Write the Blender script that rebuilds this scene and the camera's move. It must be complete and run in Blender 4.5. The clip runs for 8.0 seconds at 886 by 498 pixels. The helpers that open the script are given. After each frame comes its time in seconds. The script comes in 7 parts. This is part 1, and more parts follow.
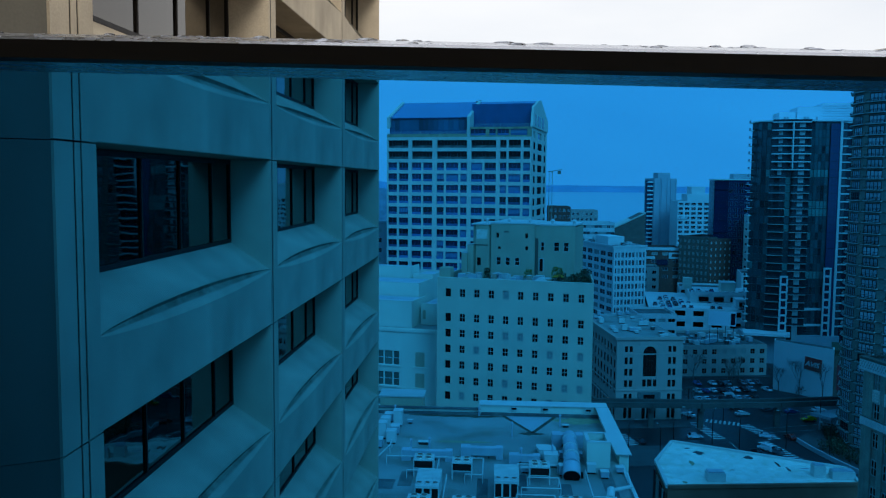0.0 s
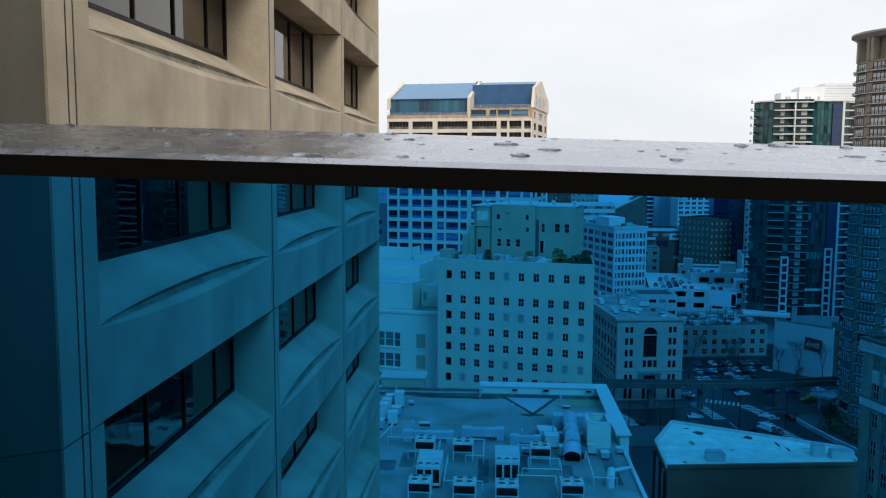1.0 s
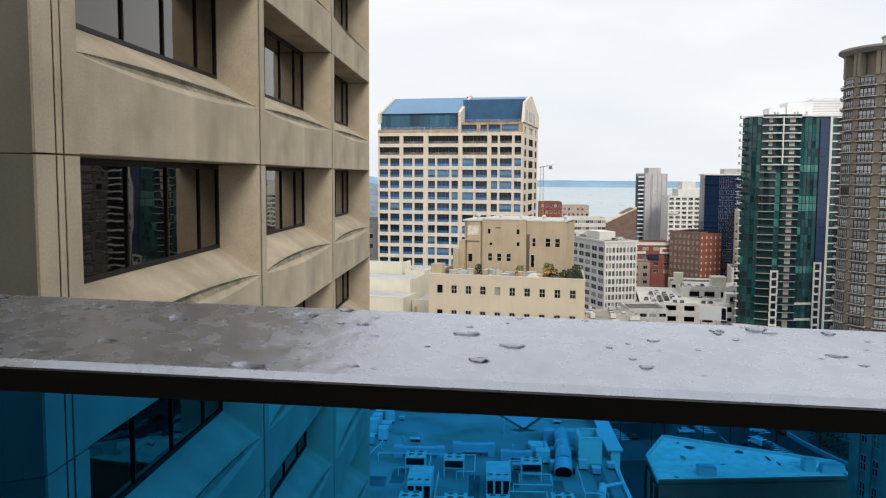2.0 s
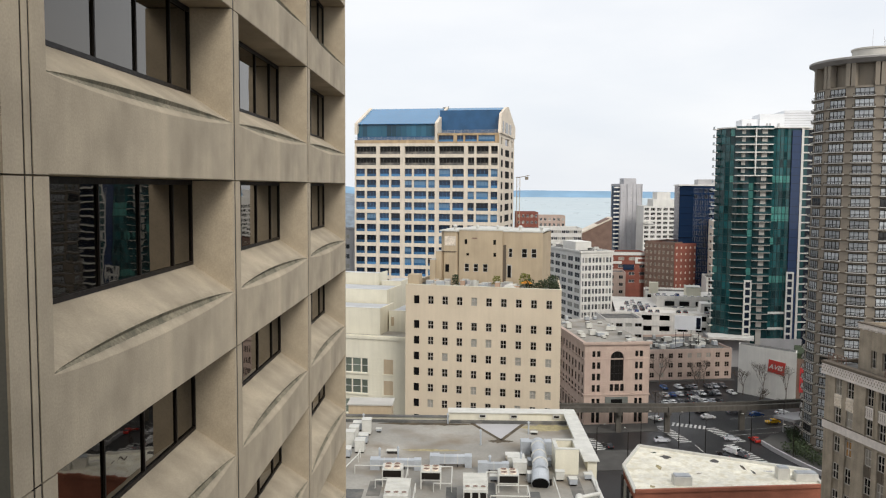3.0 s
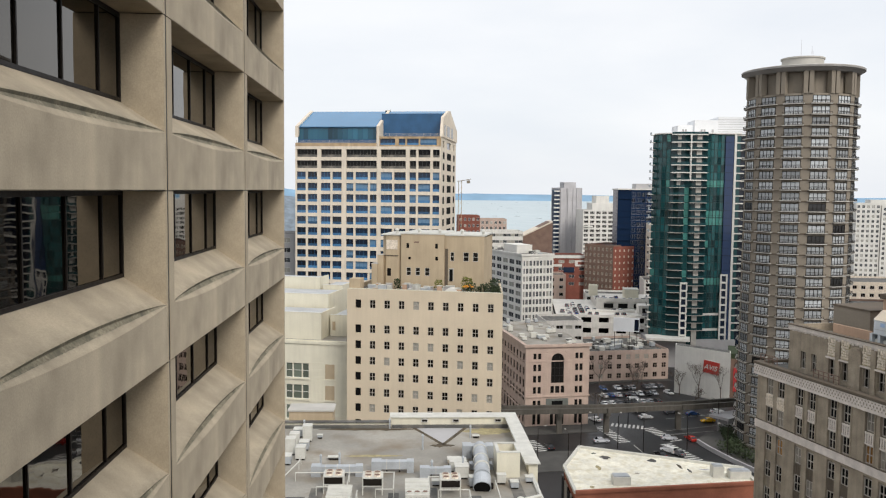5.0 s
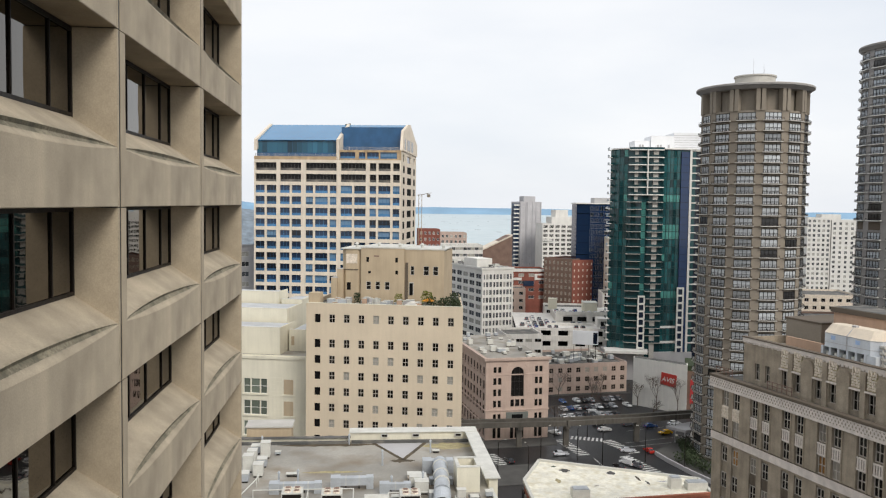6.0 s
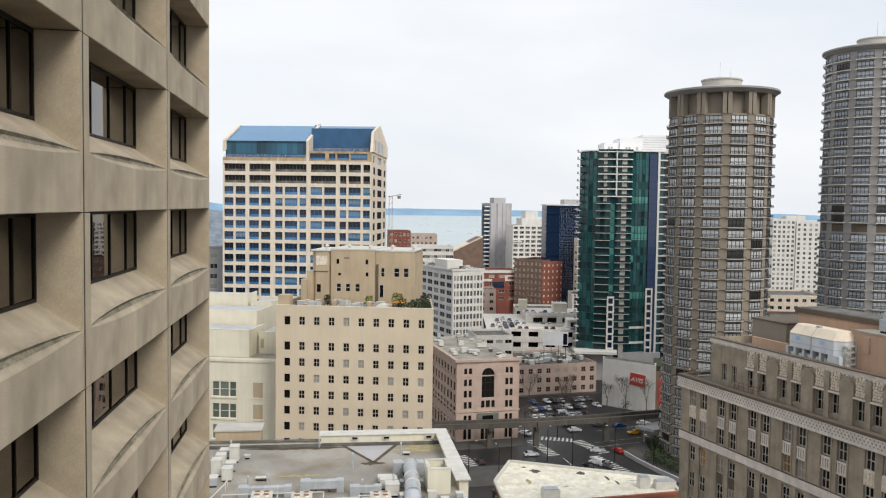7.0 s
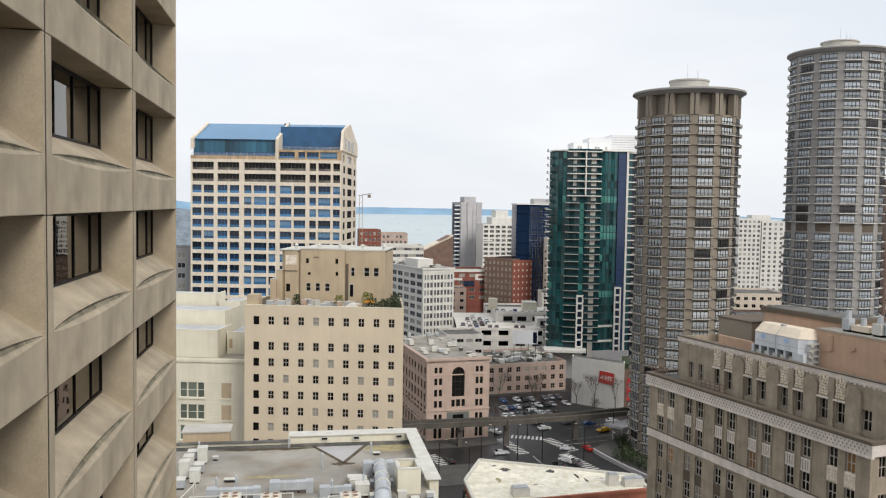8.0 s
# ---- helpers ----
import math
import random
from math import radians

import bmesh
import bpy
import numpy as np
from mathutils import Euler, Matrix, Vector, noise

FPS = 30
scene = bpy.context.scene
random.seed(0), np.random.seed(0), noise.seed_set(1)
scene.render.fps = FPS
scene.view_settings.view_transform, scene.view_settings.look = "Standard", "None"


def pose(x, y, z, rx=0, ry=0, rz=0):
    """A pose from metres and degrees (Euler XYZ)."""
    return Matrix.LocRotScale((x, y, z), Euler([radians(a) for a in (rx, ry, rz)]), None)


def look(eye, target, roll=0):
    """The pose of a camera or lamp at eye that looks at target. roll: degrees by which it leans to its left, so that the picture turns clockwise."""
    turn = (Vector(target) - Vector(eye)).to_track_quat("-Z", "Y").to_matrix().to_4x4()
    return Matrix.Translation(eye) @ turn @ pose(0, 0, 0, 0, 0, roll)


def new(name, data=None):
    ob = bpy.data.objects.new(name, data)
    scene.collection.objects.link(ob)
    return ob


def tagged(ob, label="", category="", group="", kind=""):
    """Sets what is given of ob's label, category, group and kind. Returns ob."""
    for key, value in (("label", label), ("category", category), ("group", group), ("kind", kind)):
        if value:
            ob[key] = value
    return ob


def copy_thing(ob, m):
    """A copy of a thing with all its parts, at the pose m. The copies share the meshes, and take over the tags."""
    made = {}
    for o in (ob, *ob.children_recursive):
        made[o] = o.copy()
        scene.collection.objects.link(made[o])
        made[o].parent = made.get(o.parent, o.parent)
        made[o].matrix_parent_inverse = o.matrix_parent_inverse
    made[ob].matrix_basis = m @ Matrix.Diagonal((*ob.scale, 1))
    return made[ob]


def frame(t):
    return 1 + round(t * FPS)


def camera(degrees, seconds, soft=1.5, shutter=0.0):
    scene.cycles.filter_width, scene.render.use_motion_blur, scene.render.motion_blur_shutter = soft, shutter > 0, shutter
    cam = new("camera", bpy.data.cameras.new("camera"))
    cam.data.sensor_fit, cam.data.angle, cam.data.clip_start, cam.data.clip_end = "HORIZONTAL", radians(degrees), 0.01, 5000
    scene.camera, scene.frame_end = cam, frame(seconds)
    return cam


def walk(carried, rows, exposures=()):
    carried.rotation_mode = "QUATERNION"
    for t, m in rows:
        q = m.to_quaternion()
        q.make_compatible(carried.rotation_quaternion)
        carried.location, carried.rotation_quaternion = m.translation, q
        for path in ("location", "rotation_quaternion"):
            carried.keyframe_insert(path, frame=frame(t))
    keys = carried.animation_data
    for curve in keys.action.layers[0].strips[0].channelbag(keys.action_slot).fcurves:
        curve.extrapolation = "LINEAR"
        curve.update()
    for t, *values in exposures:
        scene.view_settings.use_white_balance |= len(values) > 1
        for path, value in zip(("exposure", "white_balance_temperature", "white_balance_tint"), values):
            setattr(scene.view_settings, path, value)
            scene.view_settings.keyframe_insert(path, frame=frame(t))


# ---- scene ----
# ---------------- camera and its way: rises over the balcony rail, then turns to the right
cam = camera(56.45, 8.0, 1.2)
# seconds, x, y, z, pitch, roll, yaw
WAY = [
    (0, -0.051, -0.217, 71.620, -4.672, 0.446, 3.550),
    (0.5, -0.008, -0.243, 71.652, -5.648, 0.311, 3.645),
    (1, -0.052, -0.142, 71.716, -5.971, 0.284, 3.586),
    (1.5, -0.042, -0.119, 71.780, -5.745, 0.278, 3.551),
    (1.7, -0.038, -0.110, 71.804, -5.430, 0.290, 3.330),
    (2.8, -0.021, -0.042, 71.930, -4.360, 0.385, 1.830),
    (3, -0.018, -0.031, 71.970, -4.304, 0.396, 1.351),
    (3.5, 0.000, 0.000, 72.000, -4.326, 0.446, 0.308),
    (4, 0.013, 0.008, 72.058, -4.342, 0.505, -0.494),
    (4.5, 0.023, 0.063, 72.110, -4.355, 0.535, -1.420),
    (6, 0.097, 0.127, 72.235, -3.094, 0.758, -5.415),
    (6.5, 0.114, 0.128, 72.282, -3.013, 0.800, -6.509),
    (7, 0.136, 0.141, 72.323, -2.978, 0.791, -7.452),
    (7.5, 0.143, 0.145, 72.362, -3.004, 0.833, -8.374),
    (8, 0.164, 0.165, 72.416, -3.028, 0.899, -9.512),
]


def aim(x, y, z, pitch, roll, yaw):
    p, w = radians(pitch), radians(yaw)
    eye = Vector((x, y, z))
    return look(eye, eye + Vector((-math.sin(w) * math.cos(p), math.cos(w) * math.cos(p), math.sin(p))), roll)


walk(cam, [(t, aim(*row)) for t, *row in WAY], [(0.0, 0.0), (8.0, 0.0)])

# ---------------- sky and sun: bright overcast
world = bpy.data.worlds.new("sky")
scene.world = world
world.use_nodes = True
wn, wl = world.node_tree.nodes, world.node_tree.links
wn.clear()
w_out = wn.new("ShaderNodeOutputWorld")
w_bg = wn.new("ShaderNodeBackground")
w_sky = wn.new("ShaderNodeTexSky")
w_sky.sky_type, w_sky.sun_disc = "NISHITA", False
w_sky.sun_elevation, w_sky.sun_rotation = radians(38), radians(150)
w_sky.air_density, w_sky.dust_density = 1.0, 2.0
w_co = wn.new("ShaderNodeTexCoord")
w_map = wn.new("ShaderNodeMapping")
w_map.inputs["Scale"].default_value = (1.0, 1.0, 3.2)
w_noise = wn.new("ShaderNodeTexNoise")
w_noise.inputs["Scale"].default_value = 2.2
w_noise.inputs["Detail"].default_value = 6.0
w_ramp = wn.new("ShaderNodeValToRGB")
w_ramp.color_ramp.elements[0].position, w_ramp.color_ramp.elements[0].color = 0.30, (7.8, 8.2, 8.8, 1)
w_ramp.color_ramp.elements[1].position, w_ramp.color_ramp.elements[1].color = 0.62, (9.3, 9.4, 9.6, 1)
w_mix = wn.new("ShaderNodeMix")
w_mix.data_type = "RGBA"
w_mix.inputs["Factor"].default_value = 0.9
wl.new(w_co.outputs["Generated"], w_map.inputs["Vector"])
wl.new(w_map.outputs["Vector"], w_noise.inputs["Vector"])
wl.new(w_noise.outputs["Fac"], w_ramp.inputs["Fac"])
wl.new(w_sky.outputs["Color"], w_mix.inputs["A"])
wl.new(w_ramp.outputs["Color"], w_mix.inputs["B"])
wl.new(w_mix.outputs["Result"], w_bg.inputs["Color"])
w_bg.inputs["Strength"].default_value = 0.11
wl.new(w_bg.outputs["Background"], w_out.inputs["Surface"])

sun_data = bpy.data.lights.new("sun", "SUN")
sun_data.energy, sun_data.angle, sun_data.color = 2.2, radians(25), (1.0, 0.95, 0.88)
sun = new("sun", sun_data)
sun.matrix_world = look((80, -165, 150), (0, 0, 0))

# ---------------- materials


def mat(name, col, rough=0.8, var=0.18, scale=0.6, grain=0.10, gscale=14.0, bump=0.15, metal=0.0, spec=0.4, each=0.0, streak=0.0, dirt=None):
    """Base colour with stains (scale) and grain (gscale), per metre; each: shift from piece to piece; streak: run-off stripes."""
    m = bpy.data.materials.new(name)
    m.use_nodes = True
    n, l = m.node_tree.nodes, m.node_tree.links
    b = n["Principled BSDF"]
    b.inputs["Roughness"].default_value, b.inputs["Metallic"].default_value = rough, metal
    b.inputs["Specular IOR Level"].default_value = spec
    co = n.new("ShaderNodeTexCoord")

    def noise_fac(sc, detail, vec=None):
        t = n.new("ShaderNodeTexNoise")
        t.inputs["Scale"].default_value, t.inputs["Detail"].default_value = sc, detail
        l.new(vec or co.outputs["Object"], t.inputs["Vector"])
        return t.outputs["Fac"]

    def spread(fac, lo, hi):
        r = n.new("ShaderNodeMapRange")
        r.inputs["From Min"].default_value, r.inputs["From Max"].default_value = 0.3, 0.7
        r.inputs["To Min"].default_value, r.inputs["To Max"].default_value = lo, hi
        l.new(fac, r.inputs["Value"])
        return r.outputs["Result"]

    def times(a, c):
        x = n.new("ShaderNodeMath")
        x.operation = "MULTIPLY"
        l.new(a, x.inputs[0])
        l.new(c, x.inputs[1])
        return x.outputs[0]

    big = noise_fac(scale, 5.0)
    fine = noise_fac(gscale, 3.0)
    k = times(spread(big, 1 - var, 1 + var * 0.6), spread(fine, 1 - grain, 1 + grain * 0.6))
    if streak:
        mp = n.new("ShaderNodeMapping")
        mp.inputs["Scale"].default_value = (1.6, 1.6, 0.12)
        l.new(co.outputs["Object"], mp.inputs["Vector"])
        k = times(k, spread(noise_fac(1.0, 4.0, mp.outputs["Vector"]), 1 - streak, 1.0))
    if each:
        inf = n.new("ShaderNodeObjectInfo")
        r = n.new("ShaderNodeMapRange")
        r.inputs["To Min"].default_value, r.inputs["To Max"].default_value = 1 - each, 1 + each
        l.new(inf.outputs["Random"], r.inputs["Value"])
        k = times(k, r.outputs["Result"])
    mul = n.new("ShaderNodeVectorMath")
    mul.operation = "SCALE"
    mul.inputs[0].default_value = col
    l.new(k, mul.inputs["Scale"])
    colour = mul.outputs["Vector"]
    if dirt:
        mx = n.new("ShaderNodeMix")
        mx.data_type = "RGBA"
        mx.inputs["B"].default_value = (*dirt, 1)
        l.new(spread(noise_fac(scale * 2.3, 8.0), -0.55, 0.75), mx.inputs["Factor"])
        l.new(colour, mx.inputs["A"])
        colour = mx.outputs["Result"]
    l.new(colour, b.inputs["Base Color"])
    l.new(spread(fine, max(0.02, rough - 0.08), min(1, rough + 0.06)), b.inputs["Roughness"])
    if bump:
        bp = n.new("ShaderNodeBump")
        bp.inputs["Strength"].default_value, bp.inputs["Distance"].default_value = bump, 0.02
        l.new(fine, bp.inputs["Height"])
        l.new(bp.outputs["Normal"], b.inputs["Normal"])
    return m


def glass_mat(name, col, rough=0.03, each=0.5, wave=0.02, spec=0.5, blind=0.0, blind_col=(0.35, 0.34, 0.3)):
    """Window glass seen from outside by day: dark inside, gloss on top; blind: share of panes with a drawn blind."""
    m = bpy.data.materials.new(name)
    m.use_nodes = True
    n, l = m.node_tree.nodes, m.node_tree.links
    b = n["Principled BSDF"]
    b.inputs["Roughness"].default_value = rough
    b.inputs["Specular IOR Level"].default_value = spec
    inf = n.new("ShaderNodeObjectInfo")
    r = n.new("ShaderNodeMapRange")
    r.inputs["To Min"].default_value, r.inputs["To Max"].default_value = 1 - each, 1 + each
    l.new(inf.outputs["Random"], r.inputs["Value"])
    mul = n.new("ShaderNodeVectorMath")
    mul.operation = "SCALE"
    mul.inputs[0].default_value = col
    l.new(r.outputs["Result"], mul.inputs["Scale"])
    colour = mul.outputs["Vector"]
    if blind:
        f = n.new("ShaderNodeMath")
        f.operation = "FRACT"
        g = n.new("ShaderNodeMath")
        g.operation = "MULTIPLY"
        g.inputs[1].default_value = 37.7
        l.new(inf.outputs["Random"], g.inputs[0])
        l.new(g.outputs[0], f.inputs[0])
        c = n.new("ShaderNodeMath")
        c.operation = "LESS_THAN"
        c.inputs[1].default_value = blind
        l.new(f.outputs[0], c.inputs[0])
        mx = n.new("ShaderNodeMix")
        mx.data_type = "RGBA"
        mx.inputs["B"].default_value = (*blind_col, 1)
        l.new(c.outputs[0], mx.inputs["Factor"])
        l.new(colour, mx.inputs["A"])
        colour = mx.outputs["Result"]
    l.new(colour, b.inputs["Base Color"])
    if wave:
        co = n.new("ShaderNodeTexCoord")
        t = n.new("ShaderNodeTexNoise")
        t.inputs["Scale"].default_value = 0.9
        l.new(co.outputs["Object"], t.inputs["Vector"])
        bp = n.new("ShaderNodeBump")
        bp.inputs["Strength"].default_value, bp.inputs["Distance"].default_value = wave, 0.3
        l.new(t.outputs["Fac"], bp.inputs["Height"])
        l.new(bp.outputs["Normal"], b.inputs["Normal"])
    return m


M_PRECAST = mat("precast_concrete", (0.47, 0.395, 0.288), 0.85, 0.22, 0.8, 0.12, 30, 0.15, each=0.05, streak=0.16)
def panel_mat():
    """Precast concrete with a mossy stain and painted shade along the sill's lip, 2.4 m below the panel's head."""
    m = mat("precast_panel", (0.47, 0.395, 0.288), 0.85, 0.22, 0.8, 0.12, 30, 0.15, each=0.05, streak=0.16)
    n, l = m.node_tree.nodes, m.node_tree.links
    b = n["Principled BSDF"]
    base = b.inputs["Base Color"].links[0].from_socket
    co = n.new("ShaderNodeTexCoord")
    sep = n.new("ShaderNodeSeparateXYZ")
    l.new(co.outputs["Object"], sep.inputs["Vector"])

    def ramp(sock, pts):
        r = n.new("ShaderNodeValToRGB")
        e = r.color_ramp.elements
        e[0].position, e[0].color = pts[0][0], (pts[0][1],) * 3 + (1,)
        e[1].position, e[1].color = pts[-1][0], (pts[-1][1],) * 3 + (1,)
        for p, v in pts[1:-1]:
            e.new(p).color = (v,) * 3 + (1,)
        l.new(sock, r.inputs["Fac"])
        return r.outputs["Color"]

    def span(sock, lo, hi):
        r = n.new("ShaderNodeMapRange")
        r.inputs["From Min"].default_value, r.inputs["From Max"].default_value = lo, hi
        l.new(sock, r.inputs["Value"])
        return r.outputs["Result"]

    def mul(a, c):
        x = n.new("ShaderNodeMath")
        x.operation = "MULTIPLY"
        l.new(a, x.inputs[0])
        l.new(c, x.inputs[1])
        return x.outputs[0]
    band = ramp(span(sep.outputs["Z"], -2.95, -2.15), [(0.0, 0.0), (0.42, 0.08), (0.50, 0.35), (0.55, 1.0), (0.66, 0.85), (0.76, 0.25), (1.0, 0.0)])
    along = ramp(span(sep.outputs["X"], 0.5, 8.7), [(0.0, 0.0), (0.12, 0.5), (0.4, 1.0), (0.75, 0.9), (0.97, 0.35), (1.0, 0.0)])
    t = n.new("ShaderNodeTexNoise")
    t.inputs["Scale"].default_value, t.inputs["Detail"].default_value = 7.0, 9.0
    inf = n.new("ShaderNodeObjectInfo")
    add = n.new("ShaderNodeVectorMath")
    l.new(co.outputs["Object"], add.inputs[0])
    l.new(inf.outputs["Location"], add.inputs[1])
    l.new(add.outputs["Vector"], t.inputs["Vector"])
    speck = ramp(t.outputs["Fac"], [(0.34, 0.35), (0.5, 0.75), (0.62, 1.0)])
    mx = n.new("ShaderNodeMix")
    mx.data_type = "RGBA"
    # moss and the lip's soft shade share this dark colour
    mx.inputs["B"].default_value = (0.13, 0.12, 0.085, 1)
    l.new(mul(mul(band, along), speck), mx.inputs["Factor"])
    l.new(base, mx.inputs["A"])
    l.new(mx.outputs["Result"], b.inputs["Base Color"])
    return m


M_PANEL = panel_mat()
# moss, darkened further to paint the shade in the hollow
M_SHADYMOSS = mat("mossy_shaded_concrete", (0.25, 0.22, 0.155), 0.95, 0.3, 0.8, 0.4, 18, 0.3, each=0.05, dirt=(0.07, 0.066, 0.045))
# the end wall's shade is put into this darker base colour
M_ENDWALL = mat("shade_dark_weathered_concrete", (0.125, 0.117, 0.095), 0.9, 0.2, 0.4, 0.1, 30, 0.12, streak=0.2)
# near-black colour stands in for the shade inside rooms and openings
M_DARK = mat("shade_dark_inside", (0.008, 0.008, 0.008), 0.95, spec=0.1)
M_BRONZE = mat("bronze_frame", (0.012, 0.009, 0.007), 0.5, metal=0.1, spec=0.25)
M_NEARGLASS = glass_mat("bronze_glass", (0.004, 0.003, 0.002), 0.02, 0.2, 0.012, 0.5)
M_NEARGLASS.node_tree.nodes["Principled BSDF"].inputs["IOR"].default_value = 1.8
M_NEARGLASS.node_tree.nodes["Principled BSDF"].inputs["Specular Tint"].default_value = (1.0, 0.88, 0.72, 1)
M_BEIGE = mat("beige_stucco", (0.63, 0.53, 0.395), 0.9, 0.08, 0.15, 0.05, 6, 0.1, streak=0.06)
M_TAN = mat("tan_stucco", (0.47, 0.375, 0.255), 0.9, 0.12, 0.2, 0.06, 6, 0.1, streak=0.12)
M_CREAM = mat("cream_stucco", (0.71, 0.67, 0.54), 0.9, 0.08, 0.2, 0.05, 6, 0.1, streak=0.08)
M_WHITE = mat("white_paint", (0.74, 0.72, 0.67), 0.7, 0.08, 0.3, 0.05, 8, 0.05, streak=0.08)
M_TOWERC = mat("tower_concrete", (0.76, 0.67, 0.55), 0.85, 0.12, 0.3, 0.06, 5, 0.1, streak=0.15)
M_RUST = mat("stained_concrete", (0.55, 0.40, 0.24), 0.85, 0.35, 0.4, 0.1, 5, 0.1, streak=0.3)
# strong pane-to-pane shift paints varied reflections into the glass colour
M_BLUEGLASS = glass_mat("blue_glass", (0.009, 0.022, 0.05), 0.04, 0.9, 0.01, 0.5, 0.14, (0.12, 0.22, 0.34))
M_BLUESILL = mat("blue_balcony_glass", (0.05, 0.15, 0.29), 0.15, 0.3, 0.3, each=0.5)
M_BLUEROOF = mat("blue_roof_glass", (0.06, 0.20, 0.37), 0.12, 0.08, 0.1, 0.03, 2, 0.0, spec=0.5)
M_BLUEDEEP = mat("deep_blue_glass", (0.025, 0.095, 0.21), 0.08, 0.2, 0.3, 0.05, 2, 0.0, spec=0.5)
M_PINK = mat("pink_brick", (0.51, 0.39, 0.325), 0.9, 0.12, 0.3, 0.08, 5, 0.1, streak=0.1)
M_RED = mat("red_brick", (0.25, 0.085, 0.06), 0.9, 0.2, 0.3, 0.15, 5, 0.1)
M_BROWNBRICK = mat("brown_brick", (0.20, 0.13, 0.10), 0.9, 0.2, 0.3, 0.15, 5, 0.1)
M_DECO = mat("grey_brown_brick", (0.36, 0.30, 0.225), 0.9, 0.28, 0.5, 0.16, 7, 0.1, streak=0.24)
M_TERRA = mat("terracotta", (0.74, 0.65, 0.54), 0.8, 0.2, 1.2, 0.15, 6, 0.4, dirt=(0.40, 0.33, 0.23))
M_STONE = mat("pale_stone", (0.66, 0.59, 0.53), 0.85, 0.15, 0.8, 0.1, 6, 0.2, streak=0.12)
M_MOSSY = mat("mossy_terracotta", (0.36, 0.31, 0.17), 0.9, 0.3, 1.0, 0.2, 6, 0.3)
M_CASING = mat("pale_blue_casing", (0.62, 0.65, 0.68), 0.55, 0.1, 0.6, 0.05, 6, 0.05, streak=0.12)
M_BLUEMARK = mat("pale_blue_sheet", (0.38, 0.52, 0.75), 0.6)
M_HOOD = mat("cream_hood_paint", (0.72, 0.62, 0.49), 0.7, 0.1, 0.5, 0.05, 6, 0.05, streak=0.1)
M_SALMON = mat("salmon_stucco", (0.50, 0.34, 0.24), 0.9, 0.1, 0.3, 0.05, 6, 0.1, streak=0.1)
M_GREYC = mat("grey_concrete", (0.42, 0.41, 0.41), 0.85, 0.1, 0.2, 0.06, 4, 0.1)
M_SLAB = mat("pale_grey_concrete", (0.50, 0.49, 0.50), 0.85, 0.08, 0.2, 0.05, 4, 0.1, streak=0.1)
M_TAUPE = mat("taupe_concrete", (0.25, 0.215, 0.17), 0.85, 0.12, 0.2, 0.08, 4, 0.1)
M_TAUPE2 = mat("grey_taupe_concrete", (0.31, 0.295, 0.28), 0.85, 0.12, 0.2, 0.08, 4, 0.1)
M_BAND = mat("brown_floor_band", (0.12, 0.095, 0.07), 0.85, 0.12, 0.2, 0.08, 4, 0.1)
M_LEDGE = mat("pale_ledge", (0.46, 0.44, 0.40), 0.8, 0.1, 0.5)
M_GLASS = glass_mat("grey_glass", (0.05, 0.055, 0.06), 0.05, 0.6, 0.01, 0.5, 0.25)
M_OLDDARK = glass_mat("dark_window_glass", (0.009, 0.008, 0.007), 0.06, 0.5, 0.01, 0.22)
M_TEALDARK = glass_mat("dark_teal_glass", (0.012, 0.045, 0.05), 0.06, 0.5, 0.01, 0.4)
M_CURTAIN = glass_mat("curtained_glass", (0.42, 0.44, 0.45), 0.08, 0.40, 0.01, 0.5, 0.03, (0.03, 0.03, 0.03))
M_CURTAINPALE = glass_mat("pale_curtained_glass", (0.42, 0.46, 0.50), 0.08, 0.35, 0.01, 0.5, 0.03, (0.05, 0.05, 0.05))
M_SHADEGLASS = glass_mat("green_grey_glass", (0.13, 0.15, 0.12), 0.08, 0.3, 0.01, 0.4)
M_OLDGLASS = glass_mat("old_window_glass", (0.014, 0.012, 0.010), 0.06, 0.5, 0.01, 0.22, 0.2)
M_CURTAINDIM = glass_mat("curtained_old_glass", (0.20, 0.18, 0.15), 0.08, 0.4, 0.01, 0.4)
M_AMBERGLASS = glass_mat("amber_curtained_glass", (0.26, 0.13, 0.04), 0.08, 0.4, 0.01, 0.4)
M_TEAL = glass_mat("teal_glass", (0.018, 0.085, 0.09), 0.05, 0.45, 0.01, 0.5)
M_TEALPALE = glass_mat("pale_green_glass", (0.07, 0.24, 0.21), 0.08, 0.2, 0.01, 0.5)
M_TEALFRAME = mat("dark_teal_frame", (0.02, 0.06, 0.06), 0.4)
M_NAVY = glass_mat("navy_glass", (0.009, 0.018, 0.040), 0.06, 0.6, 0.01, 0.5)
M_NAVYBLUE = glass_mat("deep_blue_glass_strip", (0.014, 0.03, 0.075), 0.06, 0.5, 0.01, 0.5)
M_CROWN = mat("white_crown_panels", (0.80, 0.81, 0.82), 0.6, 0.06, 0.3, 0.04, 4, 0.05)
M_ROOFGREY = mat("roof_membrane", (0.33, 0.31, 0.27), 0.6, 0.4, 0.09, 0.14, 3, 0.1, dirt=(0.17, 0.125, 0.075))
M_STAIN = mat("brown_roof_stain", (0.10, 0.075, 0.045), 0.8, 0.5, 0.5, 0.3, 5, 0.0)
M_ROOFPALE = mat("pale_grey_roof", (0.46, 0.47, 0.48), 0.7, 0.15, 0.3, 0.08, 3, 0.1)
M_ROOFDARK = mat("dark_roofing", (0.10, 0.10, 0.095), 0.85, 0.4, 0.2, 0.2, 3, 0.1, dirt=(0.22, 0.2, 0.17))
